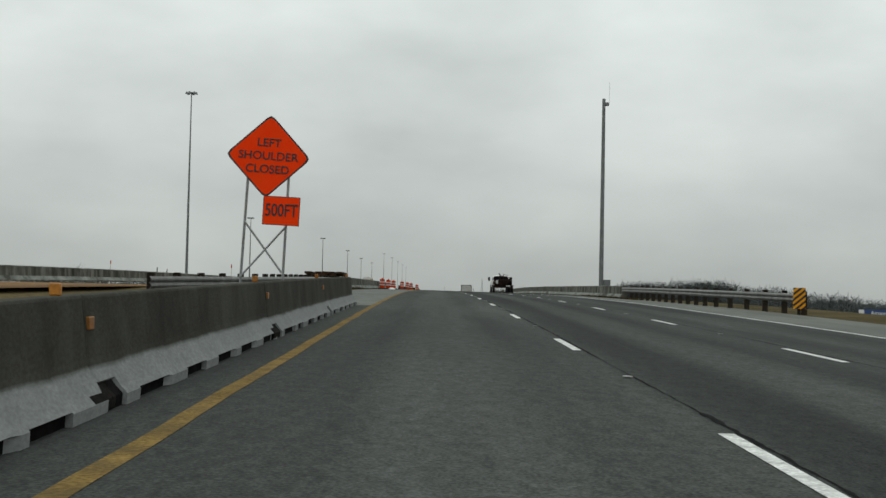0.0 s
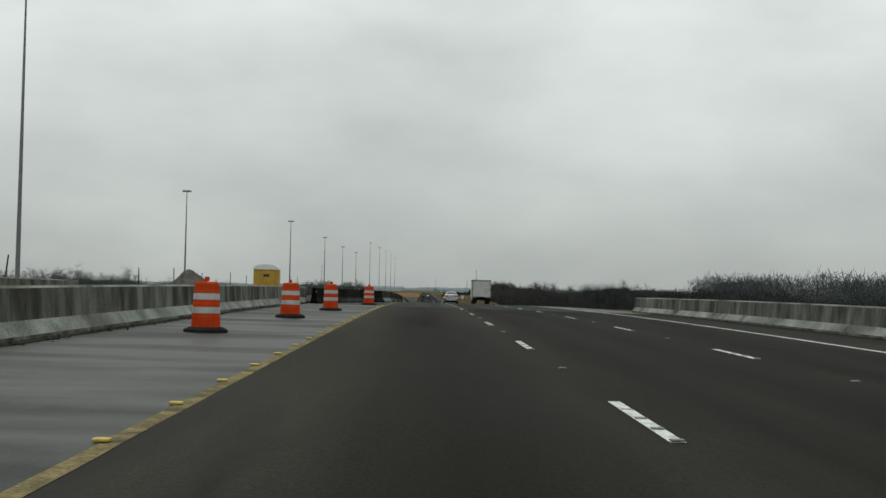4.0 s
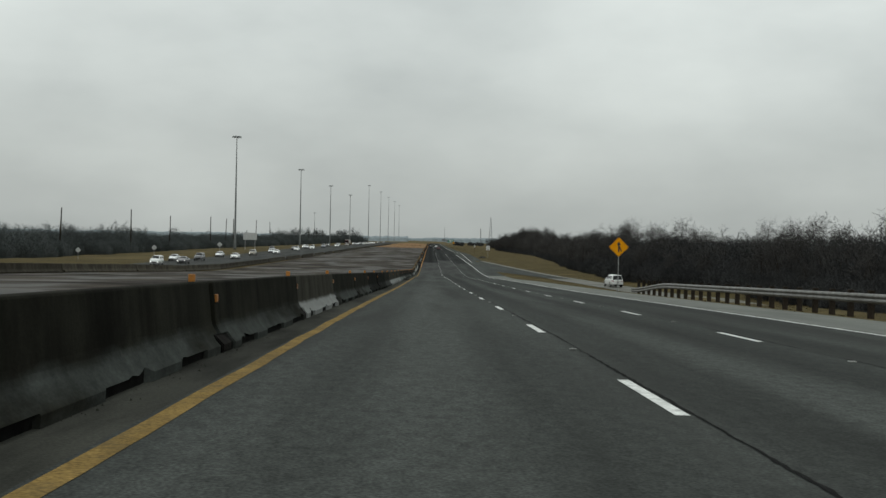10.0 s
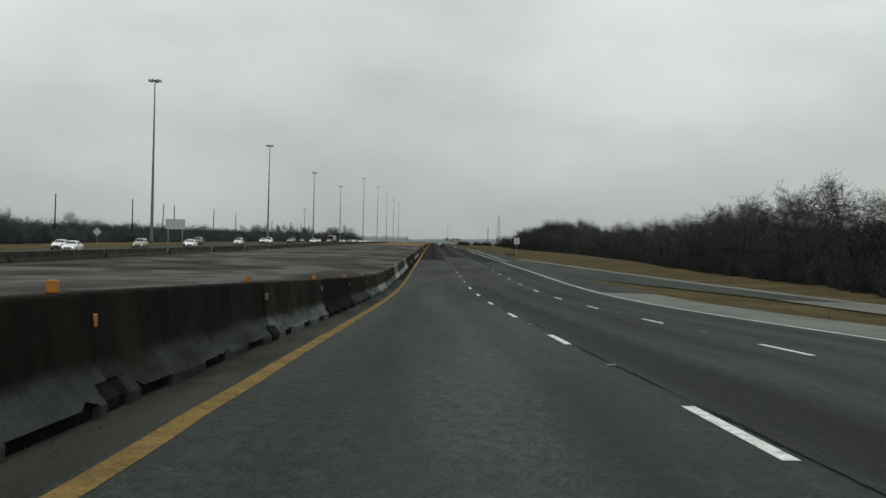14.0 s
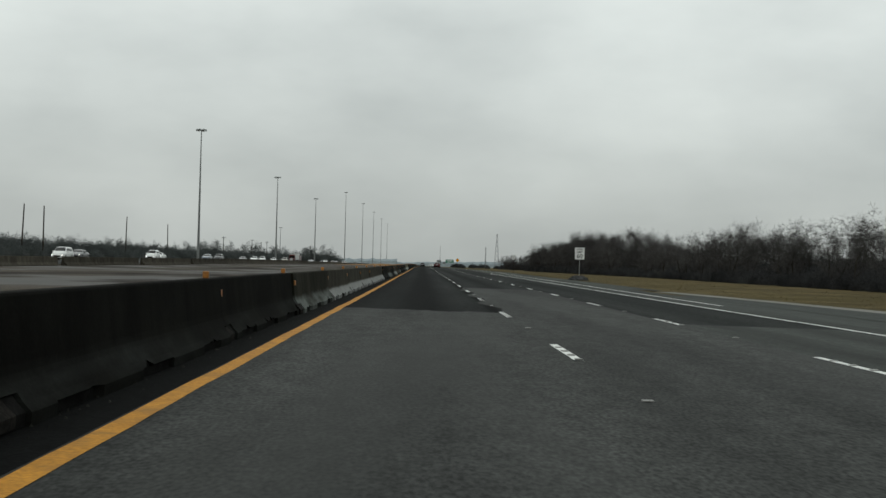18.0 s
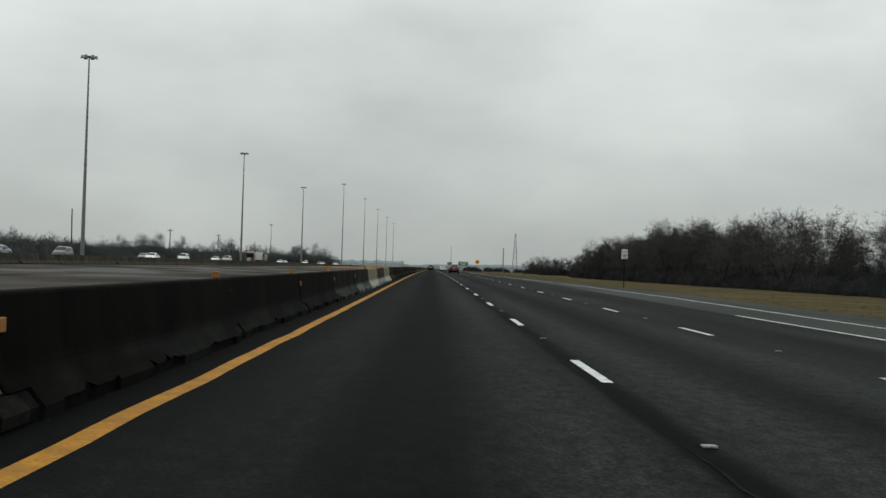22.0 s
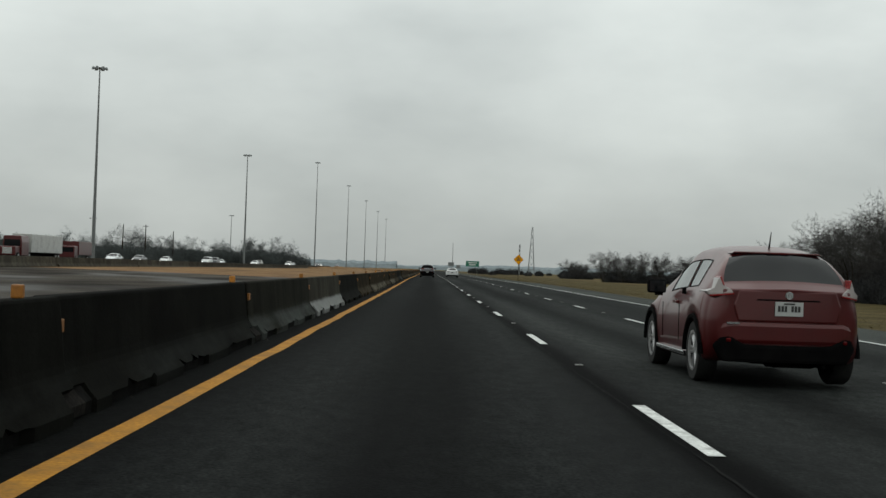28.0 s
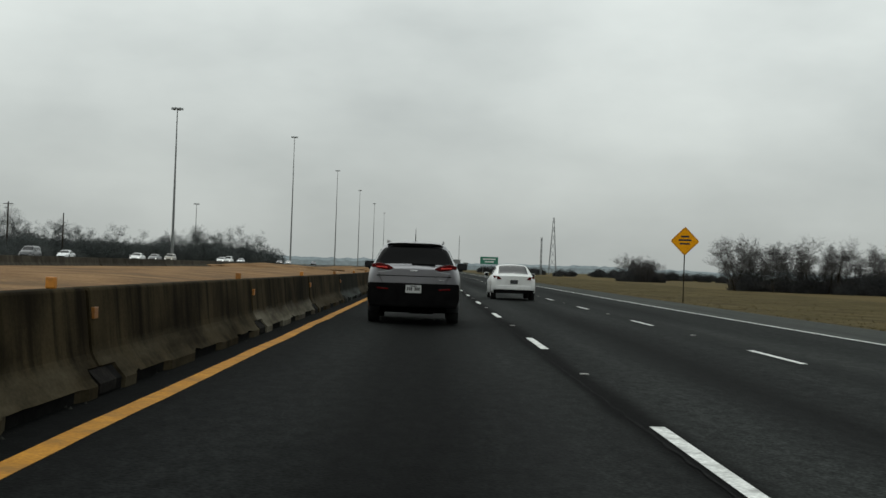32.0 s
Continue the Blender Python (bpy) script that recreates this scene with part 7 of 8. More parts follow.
# white mid-size saloon, and plainer cars of the opposite lanes
def far_saloon(name, label, mat, lights=False, tall=0.0, length=4.7, box_back=False, lamp=M_LAMP, plate=None):
    g = thing(name, label, "car")
    roof_z = 1.46 + tall
    if box_back:
        top = [(0, 1.0), (0.08, 1.05), (0.3, roof_z - 0.08), (0.5, roof_z), (2.6, roof_z), (2.85, roof_z - 0.08), (3.5, 1.05 + tall * 0.4), (4.3, 0.92 + tall * 0.4), (length, 0.64)]
        rear, wins = (0.1, 0.3), [(0.6, 1.3), (1.4, 2.1), (2.2, 3.0)]
    else:
        top = [(0, 0.98), (0.1, 1.03), (0.65, 1.07), (1.45, roof_z - 0.04), (1.9, roof_z), (2.5, roof_z - 0.01), (2.8, roof_z - 0.07), (3.5, 1.02), (4.3, 0.87), (length, 0.6)]
        rear, wins = (0.68, 1.42), [(1.42, 2.05), (2.12, 2.98)]
    spec = dict(length=length, width=1.82, hub=0.31, arches=[(1.0, 0.37), (length - 0.95, 0.37)], bow=0.09, top=top,
                belt=[(0, 0.92), (1.2, 0.97 + tall * 0.5), (2.6, 0.93 + tall * 0.5), (3.4, 0.9 + tall * 0.4), (length, 0.56)],
                half=[(0, 0.74), (0.12, 0.84), (0.5, 0.9), (3.7, 0.91), (4.3, 0.84), (length, 0.62)], roof=[(0, 0.74), (0.4, 0.7 if not box_back else 0.64), (1.4, 0.61), (2.6, 0.62), (3.5, 0.74), (length, 0.56)],
                floor=[(0, 0.42), (0.3, 0.28 + tall * 0.3), (4.2, 0.22 + tall * 0.3), (length, 0.32)], windows=wins, rear_glass=rear, front_glass=(2.82, 3.46))
    car_shell(g, spec, mat, side_glass=M_GLASS_SIDE)
    wheels(g, (1.0, length - 0.95), 0.79, 0.33 + tall * 0.1, 0.21, 5)
    mirrored("tail_lamp", [(0.5, 0.84), (0.8, 0.8), (0.84, 0.98), (0.62, 0.95)], -0.03, 0.25, lamp, g, "red tail lamp", bulge=0.13, wrap=3.0)
    part("lower_bumper", prism([(-0.8, 0.28), (0.8, 0.28), (0.84, 0.42), (-0.84, 0.42)], -0.03, 0.25, 0, 0.14, 0.03, 2.0), M_PLASTIC, g, "black lower bumper")
    part("rear_bumper", prism([(-0.82, 0.42), (0.82, 0.42), (0.84, 0.6), (-0.84, 0.6)], -0.03, 0.25, 0, 0.14, 0.03, 2.0), mat, g)
    plate_on(g, -0.02, 0.74, mat=plate)
    mirrors(g, 0.99, 3.02, 1.02 + tall * 0.5, mat)
    part("grille", prism([(-0.42, 0.42), (0.42, 0.42), (0.46, 0.6), (-0.46, 0.6)], length - 0.06, length + 0.02, 0, -0.08, 0.01), M_PLASTIC, g, "black grille")
    mirrored("headlamp", [(0.48, 0.58), (0.76, 0.62), (0.76, 0.72), (0.5, 0.66)], length - 0.35, length - 0.06, M_LAMP_CLEAR, g, "headlamp", bulge=-0.2)
    if lights:
        mirrored("lit_bulb", [(0.58, 0.6), (0.7, 0.62), (0.7, 0.69), (0.58, 0.66)], length - 0.2, length - 0.02, M_HEADLIGHT, g, "lit headlamp bulb", bulge=-0.2, bevel=0.01)
    return g


ahead = far_saloon("saloon_car", "white mid-size saloon car with dark red tail lamps", P_WHITE, length=4.86, lamp=M_LAMP_DARK, plate=P_DARK)
ahead.matrix_world = place(1138.3, 3.6, 0.0)

OPPOSITE = [(-50.2, 572), (-47.5, 583), (-53.5, 604), (-50.0, 613), (-46.5, 640), (-53.0, 657), (-49.5, 690), (-46.5, 719), (-50.0, 735), (-53.5, 763), (-47.0, 781), (-50.0, 800), (-46.5, 833), (-50.5, 852),
            (-53.5, 872), (-47.0, 890), (-50.0, 924), (-46.8, 964), (-53.0, 985), (-50.0, 1006), (-46.8, 1040), (-53.2, 1062), (-46.8, 1140), (-50.0, 1170), (-53.2, 1207), (-47.0, 1219), (-50.2, 1247), (-53.0, 1272), (-46.8, 1290),
            (-50.0, 1317), (-53.0, 1345), (-47.0, 1372), (-50.0, 1400), (-53.0, 1440), (-47.0, 1480), (-50.0, 1530), (-46.8, 1590)]
kinds = [far_saloon("saloon_car", "white saloon car with lit headlamps in opposite lanes", P_WHITE, True),
         far_saloon("suv_car", "white utility car with lit headlamps in opposite lanes", P_WHITE, True, 0.28, 4.7, True),
         far_saloon("saloon_car", "charcoal saloon car with lit headlamps in opposite lanes", P_DARK, True),
         far_saloon("suv_car", "charcoal utility car in the opposite lanes", P_DARK, False, 0.28, 4.7, True),
         far_saloon("saloon_car", "silver saloon car in the opposite lanes", P_SILVER, False),
         far_saloon("suv_car", "tan utility car with lit headlamps in opposite lanes", P_TAN, True, 0.25, 4.6, True),
         far_saloon("saloon_car", "slate blue saloon car in the opposite lanes", P_BLUE, False)]
order = [1, 2, 4, 3, 0, 4, 5, 0, 4, 3, 1, 2, 1, 4, 0, 6, 3, 0, 2, 1, 5, 0, 4, 2, 0, 1, 3, 4, 0, 2, 5, 0, 1, 4, 2, 0, 6]
seen_kinds = set()
for (x, y), k in zip(OPPOSITE, order):
    m = pose(x, y, terrain(x, y) + 0.15, -tilt(y), 0, 180 + random.uniform(-1, 1))
    if k in seen_kinds:
        tagged(copy_thing(kinds[k], m), group="opposite traffic")
    else:
        seen_kinds.add(k)
        kinds[k].matrix_world = m
        tagged(kinds[k], group="opposite traffic")
explorer = far_saloon("suv_car", "white sports utility car with dark windows on the ramp", P_WHITE, False, 0.3, 4.9, True)
explorer.matrix_world = pose(26.6, 517.0, ramp_height(26.6, 517.0) + 0.02, 0.5, 0, 7)


# box truck
def box_truck():
    g = thing("box_truck", "grimy white box truck with a roll-up rear door", "truck", place(299.0, 7.74, 0.3))
    part("box", boxed(-1.22, 1.22, 0.0, 4.9, 1.05, 3.26, 0.03), P_CREAM, g, "white cargo box")
    part("rear_frame", boxed(-1.26, 1.26, -0.04, 0.05, 3.1, 3.25, 0.015), P_GRIMY, g, "grimy header")
    for s in (-1, 1):
        part("frame_post", boxed(s * 1.2 - 0.07, s * 1.2 + 0.07, -0.04, 0.05, 1.03, 3.12, 0.015), P_GRIMY, g, "grimy frame post")
        part("marker_lamp", boxed(s * 1.2 - 0.045, s * 1.2 + 0.045, -0.05, -0.035, 1.97, 2.18, 0.006), M_LAMP_DARK, g)
        part("top_rail", boxed(s * 1.23 - 0.02, s * 1.23 + 0.02, 0.05, 4.9, 3.22, 3.28, 0.01), M_PLASTIC, g, "black roof rail")
        part("mud_flap", boxed(s * 0.85 - 0.3, s * 0.85 + 0.3, 0.55, 0.57, 0.25, 0.85), M_RUBBER, g)
    part("rear_cap", boxed(-1.26, 1.26, -0.05, 0.06, 3.25, 3.29, 0.01), M_PLASTIC, g, "black roof edge")
    door = part("roll_up_door", boxed(-1.1, 1.1, -0.01, 0.03, 1.07, 3.1), P_CREAM, g, "slatted roll-up door")
    for k in range(6):
        part("slat", boxed(-1.09, 1.09, -0.028, -0.008, 1.09 + k * 0.334, 1.09 + k * 0.334 + 0.32, 0.008), P_CREAM, door)
    part("sticker", boxed(0.62, 0.92, -0.034, -0.026, 1.62, 1.78), M_STEEL, door)
    part("chassis", boxed(-0.5, 0.5, 0.1, 6.7, 0.72, 1.02, 0.02), M_PLASTIC, g)
    part("step_bumper", boxed(-1.15, 1.15, -0.12, 0.08, 0.62, 0.95, 0.02), M_PLASTIC, g, "black step bumper")
    for s in (-1, 1):
        part("tail_lamp", boxed(s * 0.95 - 0.12, s * 0.95 + 0.12, -0.14, -0.1, 0.72, 0.82, 0.01), M_LAMP_DARK, g, "dark red tail lamp")
    part("cab", prism([(-1.05, 0.7), (1.05, 0.7), (1.05, 1.6), (0.92, 2.35), (-0.92, 2.35), (-1.05, 1.6)], 5.05, 6.9, 0.0, 0.0, 0.08), P_WHITE, g, "white cab")
    part("windscreen", prism([(-0.85, 1.6), (0.85, 1.6), (0.78, 2.22), (-0.78, 2.22)], 6.89, 6.93, 0, 0, 0.0), M_GLASS, g)
    part("roof_rack", boxed(-0.8, 0.8, 5.2, 5.9, 2.36, 2.5, 0.03), M_PLASTIC, g)
    wheels(g, (1.3, 6.0), 0.92, 0.42, 0.32, 6)
    mirrors(g, 1.3, 6.6, 1.8, M_PLASTIC, (0.2, 0.12, 0.4))
    return g


box_truck()


# white pickup and the utility trailer that it tows
def pickup():
    g = thing("pickup_truck", "white crew-cab pickup truck with black mirrors", "truck", place(143.3, 7.55, 0.2))
    bm = prism([(-1.0, 0.62), (1.0, 0.62), (1.02, 1.0), (0.98, 1.36), (-0.98, 1.36), (-1.02, 1.0)], 0.0, 2.1, 0, 0, 0.05)
    part("cargo_bed", bm, P_WHITE, g, "white cargo bed")
    spec = dict(length=4.25, width=2.02, hub=0.45, arches=[(3.1, 0.52)], bow=0.03,
                top=[(0, 1.86), (0.15, 1.93), (1.6, 1.95), (1.9, 1.88), (2.5, 1.5), (3.9, 1.36), (4.25, 1.2)], belt=[(0, 1.34), (2.4, 1.32), (4.25, 1.0)],
                half=[(0, 1.0), (3.6, 1.0), (4.25, 0.9)], roof=[(0, 0.78), (1.8, 0.78), (2.5, 0.9), (4.25, 0.84)], floor=[(0, 0.55), (4.25, 0.55)], windows=[(0.25, 0.95), (1.05, 2.0)], rear_glass=(0.0, 0.001), front_glass=(1.92, 2.48))
    cab_group = part("cab", boxed(-0.9, 0.9, 2.15, 4.0, 0.6, 1.3, 0.05), P_WHITE, g, "white crew cab")
    sub = thing("shell", "", "")
    sub.parent = None
    car_shell(cab_group, spec, P_WHITE)
    for ch in list(cab_group.children):
        ch.location = (0, 2.1, 0)
    bpy.data.objects.remove(sub)
    part("rear_window", prism([(-0.93, 1.4), (0.93, 1.4), (0.74, 1.86), (-0.74, 1.86)], 2.05, 2.13, 0.0, 0, 0.01), M_GLASS_DARK, g)
    part("tailgate", boxed(-0.86, 0.86, -0.05, 0.02, 0.72, 1.33, 0.02), P_WHITE, g, "white tailgate")
    part("rear_bumper", boxed(-0.98, 0.98, -0.2, 0.0, 0.5, 0.72, 0.03), M_CHROME, g, "chrome rear bumper")
    for s in (-1, 1):
        part("tail_lamp", boxed(s * 0.95 - 0.06, s * 0.95 + 0.06, -0.03, 0.05, 0.9, 1.24, 0.02), M_LAMP_DARK, g, "red tail lamp")
        part("fender_flare", prism([(s * 1.0, 0.62), (s * 1.1, 0.62), (s * 1.08, 1.2), (s * 1.0, 1.22)][:: s], 0.55, 1.75, 0, 0, 0.03), P_WHITE, g, "white fender flare")
        part("side_step", boxed(s * 1.0 - 0.08, s * 1.0 + 0.08, 2.2, 4.5, 0.5, 0.58, 0.02), M_PLASTIC, g)
    wheels(g, (1.15, 5.2), 0.9, 0.43, 0.3, 6)
    mirrors(g, 1.25, 4.3, 1.55, M_PLASTIC, (0.24, 0.14, 0.42))
    part("roof_lamp", boxed(-0.12, 0.12, 2.2, 2.3, 1.94, 1.98, 0.01), M_LAMP_DARK, g)
    return g


pickup()


def utility_trailer():
    g = thing("utility_trailer", "rusty dark steel mesh-sided trailer loaded with machinery", "trailer", place(137.2, 7.41, 0.0))
    M_RUST = material("rusty_dark_steel", (0.009, 0.008, 0.0075), (0.026, 0.018, 0.015), 0.85, 2, 0.3, 30, 0.3, stain=(0.045, 0.017, 0.012), stain_scale=2.0, stain_amount=0.6)
    part("bed", boxed(-0.88, 0.88, 0.0, 2.7, 0.55, 0.66, 0.02), M_RUST, g)
    for s in (-1, 1):
        part("top_rail", boxed(s * 0.88 - 0.03, s * 0.88 + 0.03, 0.0, 2.7, 1.6, 1.66, 0.01), M_RUST, g)
        for k in range(6):
            part("side_post", boxed(s * 0.88 - 0.022, s * 0.88 + 0.022, 0.03 + 0.52 * k, 0.075 + 0.52 * k, 0.6, 1.62, 0.008), M_RUST, g)
        part("side_board", boxed(s * 0.865 - 0.012, s * 0.865 + 0.012, 0.0, 2.7, 0.62, 1.0, 0.0), M_RUST, g)
        part("fender", prism([(s * 0.88, 0.72), (s * 1.18, 0.72), (s * 1.16, 0.8), (s * 0.88, 0.8)][:: s], 0.95, 2.75, 0, 0, 0.02), M_RUST, g)
        part("tail_lamp", boxed(s * 0.8 - 0.05, s * 0.8 + 0.05, -0.05, 0.0, 0.49, 0.55, 0.01), M_LAMP_DARK, g)
    for k in range(5):
        part("gate_bar", boxed(-0.88 + 0.43 * k, -0.845 + 0.43 * k, -0.03, 0.02, 0.6, 1.62, 0.006), M_RUST, g)
    part("gate_rail", boxed(-0.9, 0.9, -0.04, 0.03, 1.6, 1.66, 0.01), M_RUST, g)
    part("gate_rail", boxed(-0.9, 0.9, -0.04, 0.03, 1.0, 1.04, 0.01), M_RUST, g)
    bm = bmesh.new()
    for k in range(24):
        tube(bm, (-0.87, -0.01, 0.64 + k * 0.041), (0.87, -0.01, 0.64 + k * 0.041), 0.004, 0.004, 4)
    part("wire_mesh", bm, M_RUST, g, "wire mesh of the gate")
    part("engine_block", boxed(-0.5, 0.35, 0.7, 2.3, 0.66, 1.42, 0.1), M_RUST, g, "dark machinery load")
    part("tank", tube(bmesh.new(), (0.2, 0.8, 1.15), (0.85, 0.8, 1.15), 0.36, 0.36, 16), M_RUST, g)
    part("red_box", boxed(-0.8, -0.2, 0.5, 1.0, 0.66, 0.95, 0.04), M_RUST, g)
    bm = tube(bmesh.new(), (-0.35, 1.6, 1.4), (-0.35, 1.6, 2.04), 0.04, 0.04, 8)
    tube(bm, (-0.35, 1.6, 2.02), (-0.5, 1.6, 2.04), 0.05, 0.04, 8)
    tube(bm, (0.05, 1.6, 1.4), (0.05, 1.6, 1.99), 0.03, 0.03, 8)
    tube(bm, (0.0, 1.6, 1.99), (0.55, 1.6, 1.88), 0.025, 0.02, 8)
    tube(bm, (-0.35, 1.6, 1.8), (0.05, 1.6, 1.8), 0.03, 0.03, 8)
    part("exhaust_stack", bm, M_RUST, g, "exhaust stack and lever")
    part("drawbar", boxed(-0.06, 0.06, 2.7, 5.9, 0.5, 0.6, 0.01), M_RUST, g)
    wheels(g, (1.4, 2.3), 1.0, 0.36, 0.22, 6)
    return g


utility_trailer()


# lorry of the opposite lanes
def lorry():
    x, y = -51.6, 1106.0
    g = thing("lorry", "articulated lorry with red cab and pale weathered trailer", "truck", pose(x, y, terrain(x, y) + 0.15, 0, 0, 180))
    part("trailer_box", boxed(-1.25, 1.25, -17.5, -4.2, 1.05, 3.4, 0.05), P_CREAM, g, "weathered pale trailer box")
    part("cab", prism([(-1.2, 0.6), (1.2, 0.6), (1.2, 2.3), (1.05, 3.1), (-1.05, 3.1), (-1.2, 2.3)], -3.4, -0.6, 0, 0, 0.1), P_RED, g, "red sleeper cab")
    part("bonnet", boxed(-1.0, 1.0, -0.7, 1.2, 0.6, 1.75, 0.12), P_RED, g, "red bonnet")
    part("windscreen", prism([(-1.0, 1.8), (1.0, 1.8), (0.95, 2.6), (-0.95, 2.6)], -0.6, -0.56, 0, 0, 0), M_GLASS, g)
    part("grille", boxed(-0.6, 0.6, 1.19, 1.24, 0.8, 1.6, 0.01), M_CHROME, g)
    part("chassis", boxed(-0.5, 0.5, -17.2, 0.8, 0.6, 1.1, 0.02), M_PLASTIC, g)
    wheels(g, (0.4, -2.6, -3.8, -15.0, -16.2), 1.0, 0.5, 0.3, 6)
    return g


lorry()
second = thing("lorry", "short red lorry in the opposite lanes", "truck", pose(-52.5, 1134.0, terrain(-52.5, 1134) + 0.15, 0, 0, 180))
part("cargo_box", boxed(-1.2, 1.2, -8.0, -1.0, 1.0, 3.0, 0.05), P_RED, second, "dull red cargo box")
part("cab", boxed(-1.1, 1.1, -0.9, 1.0, 0.6, 2.3, 0.12), P_RED, second)
part("windscreen", boxed(-0.95, 0.95, 0.98, 1.02, 1.4, 2.1), M_GLASS, second)
wheels(second, (0.2, -6.0), 0.98, 0.46, 0.3, 6)


# ---------------------------------------------------------------- bare winter trees
def limb(out, a, b, ra, rb, sides=4):
    d = (b - a)
    if d.length < 1e-4:
        return
    q = d.to_track_quat("Z", "Y")
    verts, faces = out
    base = len(verts)
    for p, r in ((a, ra), (b, rb)):
        for k in range(sides):
            t = 2 * math.pi * k / sides
            verts.append(p + q @ Vector((r * math.cos(t), r * math.sin(t), 0)))
    for k in range(sides):
        j = (k + 1) % sides
        faces.append((base + k, base + j, base + sides + j, base + sides + k))


def grow(rng, wood, twigs, start, way, length, radius, depth, most):
    """One branch in three bends; it forks, and its last shoots are twigs."""
    p, d = start, way.normalized()
    for step in range(3):
        d = (d + Vector((rng.uniform(-0.38, 0.38), rng.uniform(-0.38, 0.38), rng.uniform(-0.05, 0.14)))).normalized()
        q = p + d * length / 3
        r0, r1 = radius * (1 - 0.29 * step), radius * (1 - 0.29 * (step + 1))
        limb(wood if depth < 2 else twigs, p, q, r0, r1, 5 if depth == 0 else 3)
        if depth < most:
            for _ in range((2 if depth < 2 else 4) if depth else (2 if step == 0 else 3)):
                side = Vector((rng.uniform(-1, 1), rng.uniform(-1, 1), rng.uniform(-0.3, 0.6))).normalized()
                grow(rng, wood, twigs, p + (q - p) * rng.uniform(0.2, 1), (d * 0.55 + side).normalized(), length * rng.uniform(0.36, 0.54), max(0.012, r1 * (0.55 if depth else 0.5)), depth + 1, most)
        p = q
    if depth == most:
        for _ in range(3):
            side = Vector((rng.uniform(-1, 1), rng.uniform(-1, 1), rng.uniform(-0.3, 0.8))).normalized()
            limb(twigs, p, p + (d * 0.4 + side).normalized() * length * rng.uniform(0.5, 1.0), 0.011, 0.006, 3)


def bare_tree(seed, height):
    rng = random.Random(seed)
    wood, twigs = ([], []), ([], [])
    g = thing("bare_tree", "bare grey-brown deciduous tree in winter at the edge of the woods", "tree", group="roadside woods")
    for _ in range(rng.choice((1, 2, 2))):
        lean = Vector((rng.uniform(-0.25, 0.25), rng.uniform(-0.25, 0.25), 1))
        grow(rng, wood, twigs, Vector((rng.uniform(-0.3, 0.3), rng.uniform(-0.3, 0.3), -0.3)), lean, height * rng.uniform(0.68, 0.8), 0.024 * height * rng.uniform(0.6, 0.95), 0, 3)
    mesh_object("trunk", wood[0], wood[1], M_BARK, g)
    mesh_object("crown", twigs[0], twigs[1], M_TWIG, g)
    return g


def brush_mesh(seed, radius, height, count):
    """A thicket: many thin bent shoots with small dead leaves."""
    rng = random.Random(seed)
    out = ([], [])
    for _ in range(count):
        a, r = rng.uniform(0, 2 * math.pi), radius * math.sqrt(rng.random())
        top = height * (1 - 0.5 * (r / radius) ** 2) * rng.uniform(0.45, 1.0)
        z = rng.uniform(-0.2, top * 0.75)
        p = Vector((r * math.cos(a), r * math.sin(a), z))
        d = Vector((rng.uniform(-0.8, 0.8), rng.uniform(-0.8, 0.8), rng.uniform(0.0, 0.8)))
        q = p + d * rng.uniform(0.5, 1.1)
        limb(out, p, q, 0.036, 0.014, 3)
        side = Vector((rng.uniform(-0.5, 0.5), rng.uniform(-0.5, 0.5), rng.uniform(-0.1, 0.4)))
        limb(out, p + (q - p) * 0.55, q + side, 0.018, 0.009, 3)
        for _ in range(2):
            c = p + (q - p) * rng.uniform(0.3, 1.1) + Vector((rng.uniform(-0.3, 0.3), rng.uniform(-0.3, 0.3), rng.uniform(-0.2, 0.3)))
            u = Vector((rng.uniform(-1, 1), rng.uniform(-1, 1), rng.uniform(-1, 1))) * 0.07
            v = Vector((rng.uniform(-1, 1), rng.uniform(-1, 1), rng.uniform(-1, 1))) * 0.05
            base = len(out[0])
            out[0].extend((c - u, c - v, c + u, c + v))
            out[1].append((base, base + 1, base + 2, base + 3))
    return out


protos = [bare_tree(s, 9.0) for s in (3, 8, 14, 21, 33)]


def front(y):
    """The edge of the right-hand woods."""
    return float(np.interp(y, [150, 300, 420, 500, 550, 620, 700, 850, 1075], [42, 40, 36, 37, 33, 32, 37, 43, 41]))


def wood_height(y):
    """How tall the right-hand woods stand along the road."""
    return float(np.interp(y, [230, 600, 640, 676, 750, 860, 900, 925, 960, 1060, 1104], [1.0, 1.0, 0.9, 0.74, 0.72, 0.76, 0.78, 0.84, 0.98, 1.04, 0.86]))


random.seed(77)
spots = []
y = 150.0
while y < 1104:
    for row in range(3):
        yy = y + random.uniform(-2.2, 2.2)
        xx = front(yy) + 2.0 + 5.5 * row + random.uniform(-1.6, 1.6)
        tall = 0.8 + 0.16 * row + 0.22 * noise.noise(Vector((yy * 0.02, 3, 0))) + random.uniform(-0.1, 0.14)
        tall *= (0.96 + 0.06 * smooth(620, 700, yy) + 0.07 * smooth(860, 930, yy) + 0.16 * max(0.0, noise.noise(Vector((yy * 0.11, 9, 4)))) * smooth(620, 700, yy)) * (0.9 + 0.1 * smooth(230, 370, yy)) * (0.34 + 0.66 * smooth(220, 310, yy)) * (1 - 0.12 * smooth(420, 450, yy) * smooth(640, 560, yy))
        spots.append((xx, yy, tall * wood_height(yy) * (0.8 + 0.17 * smooth(400, 440, yy) + 0.09 * smooth(590, 640, yy))))
    y += 5.6 - 1.6 * smooth(920, 960, y)
for k in range(58):
    spots.append((random.uniform(44, 92), 1262 + random.uniform(0, 16), random.uniform(0.6, 0.92)))
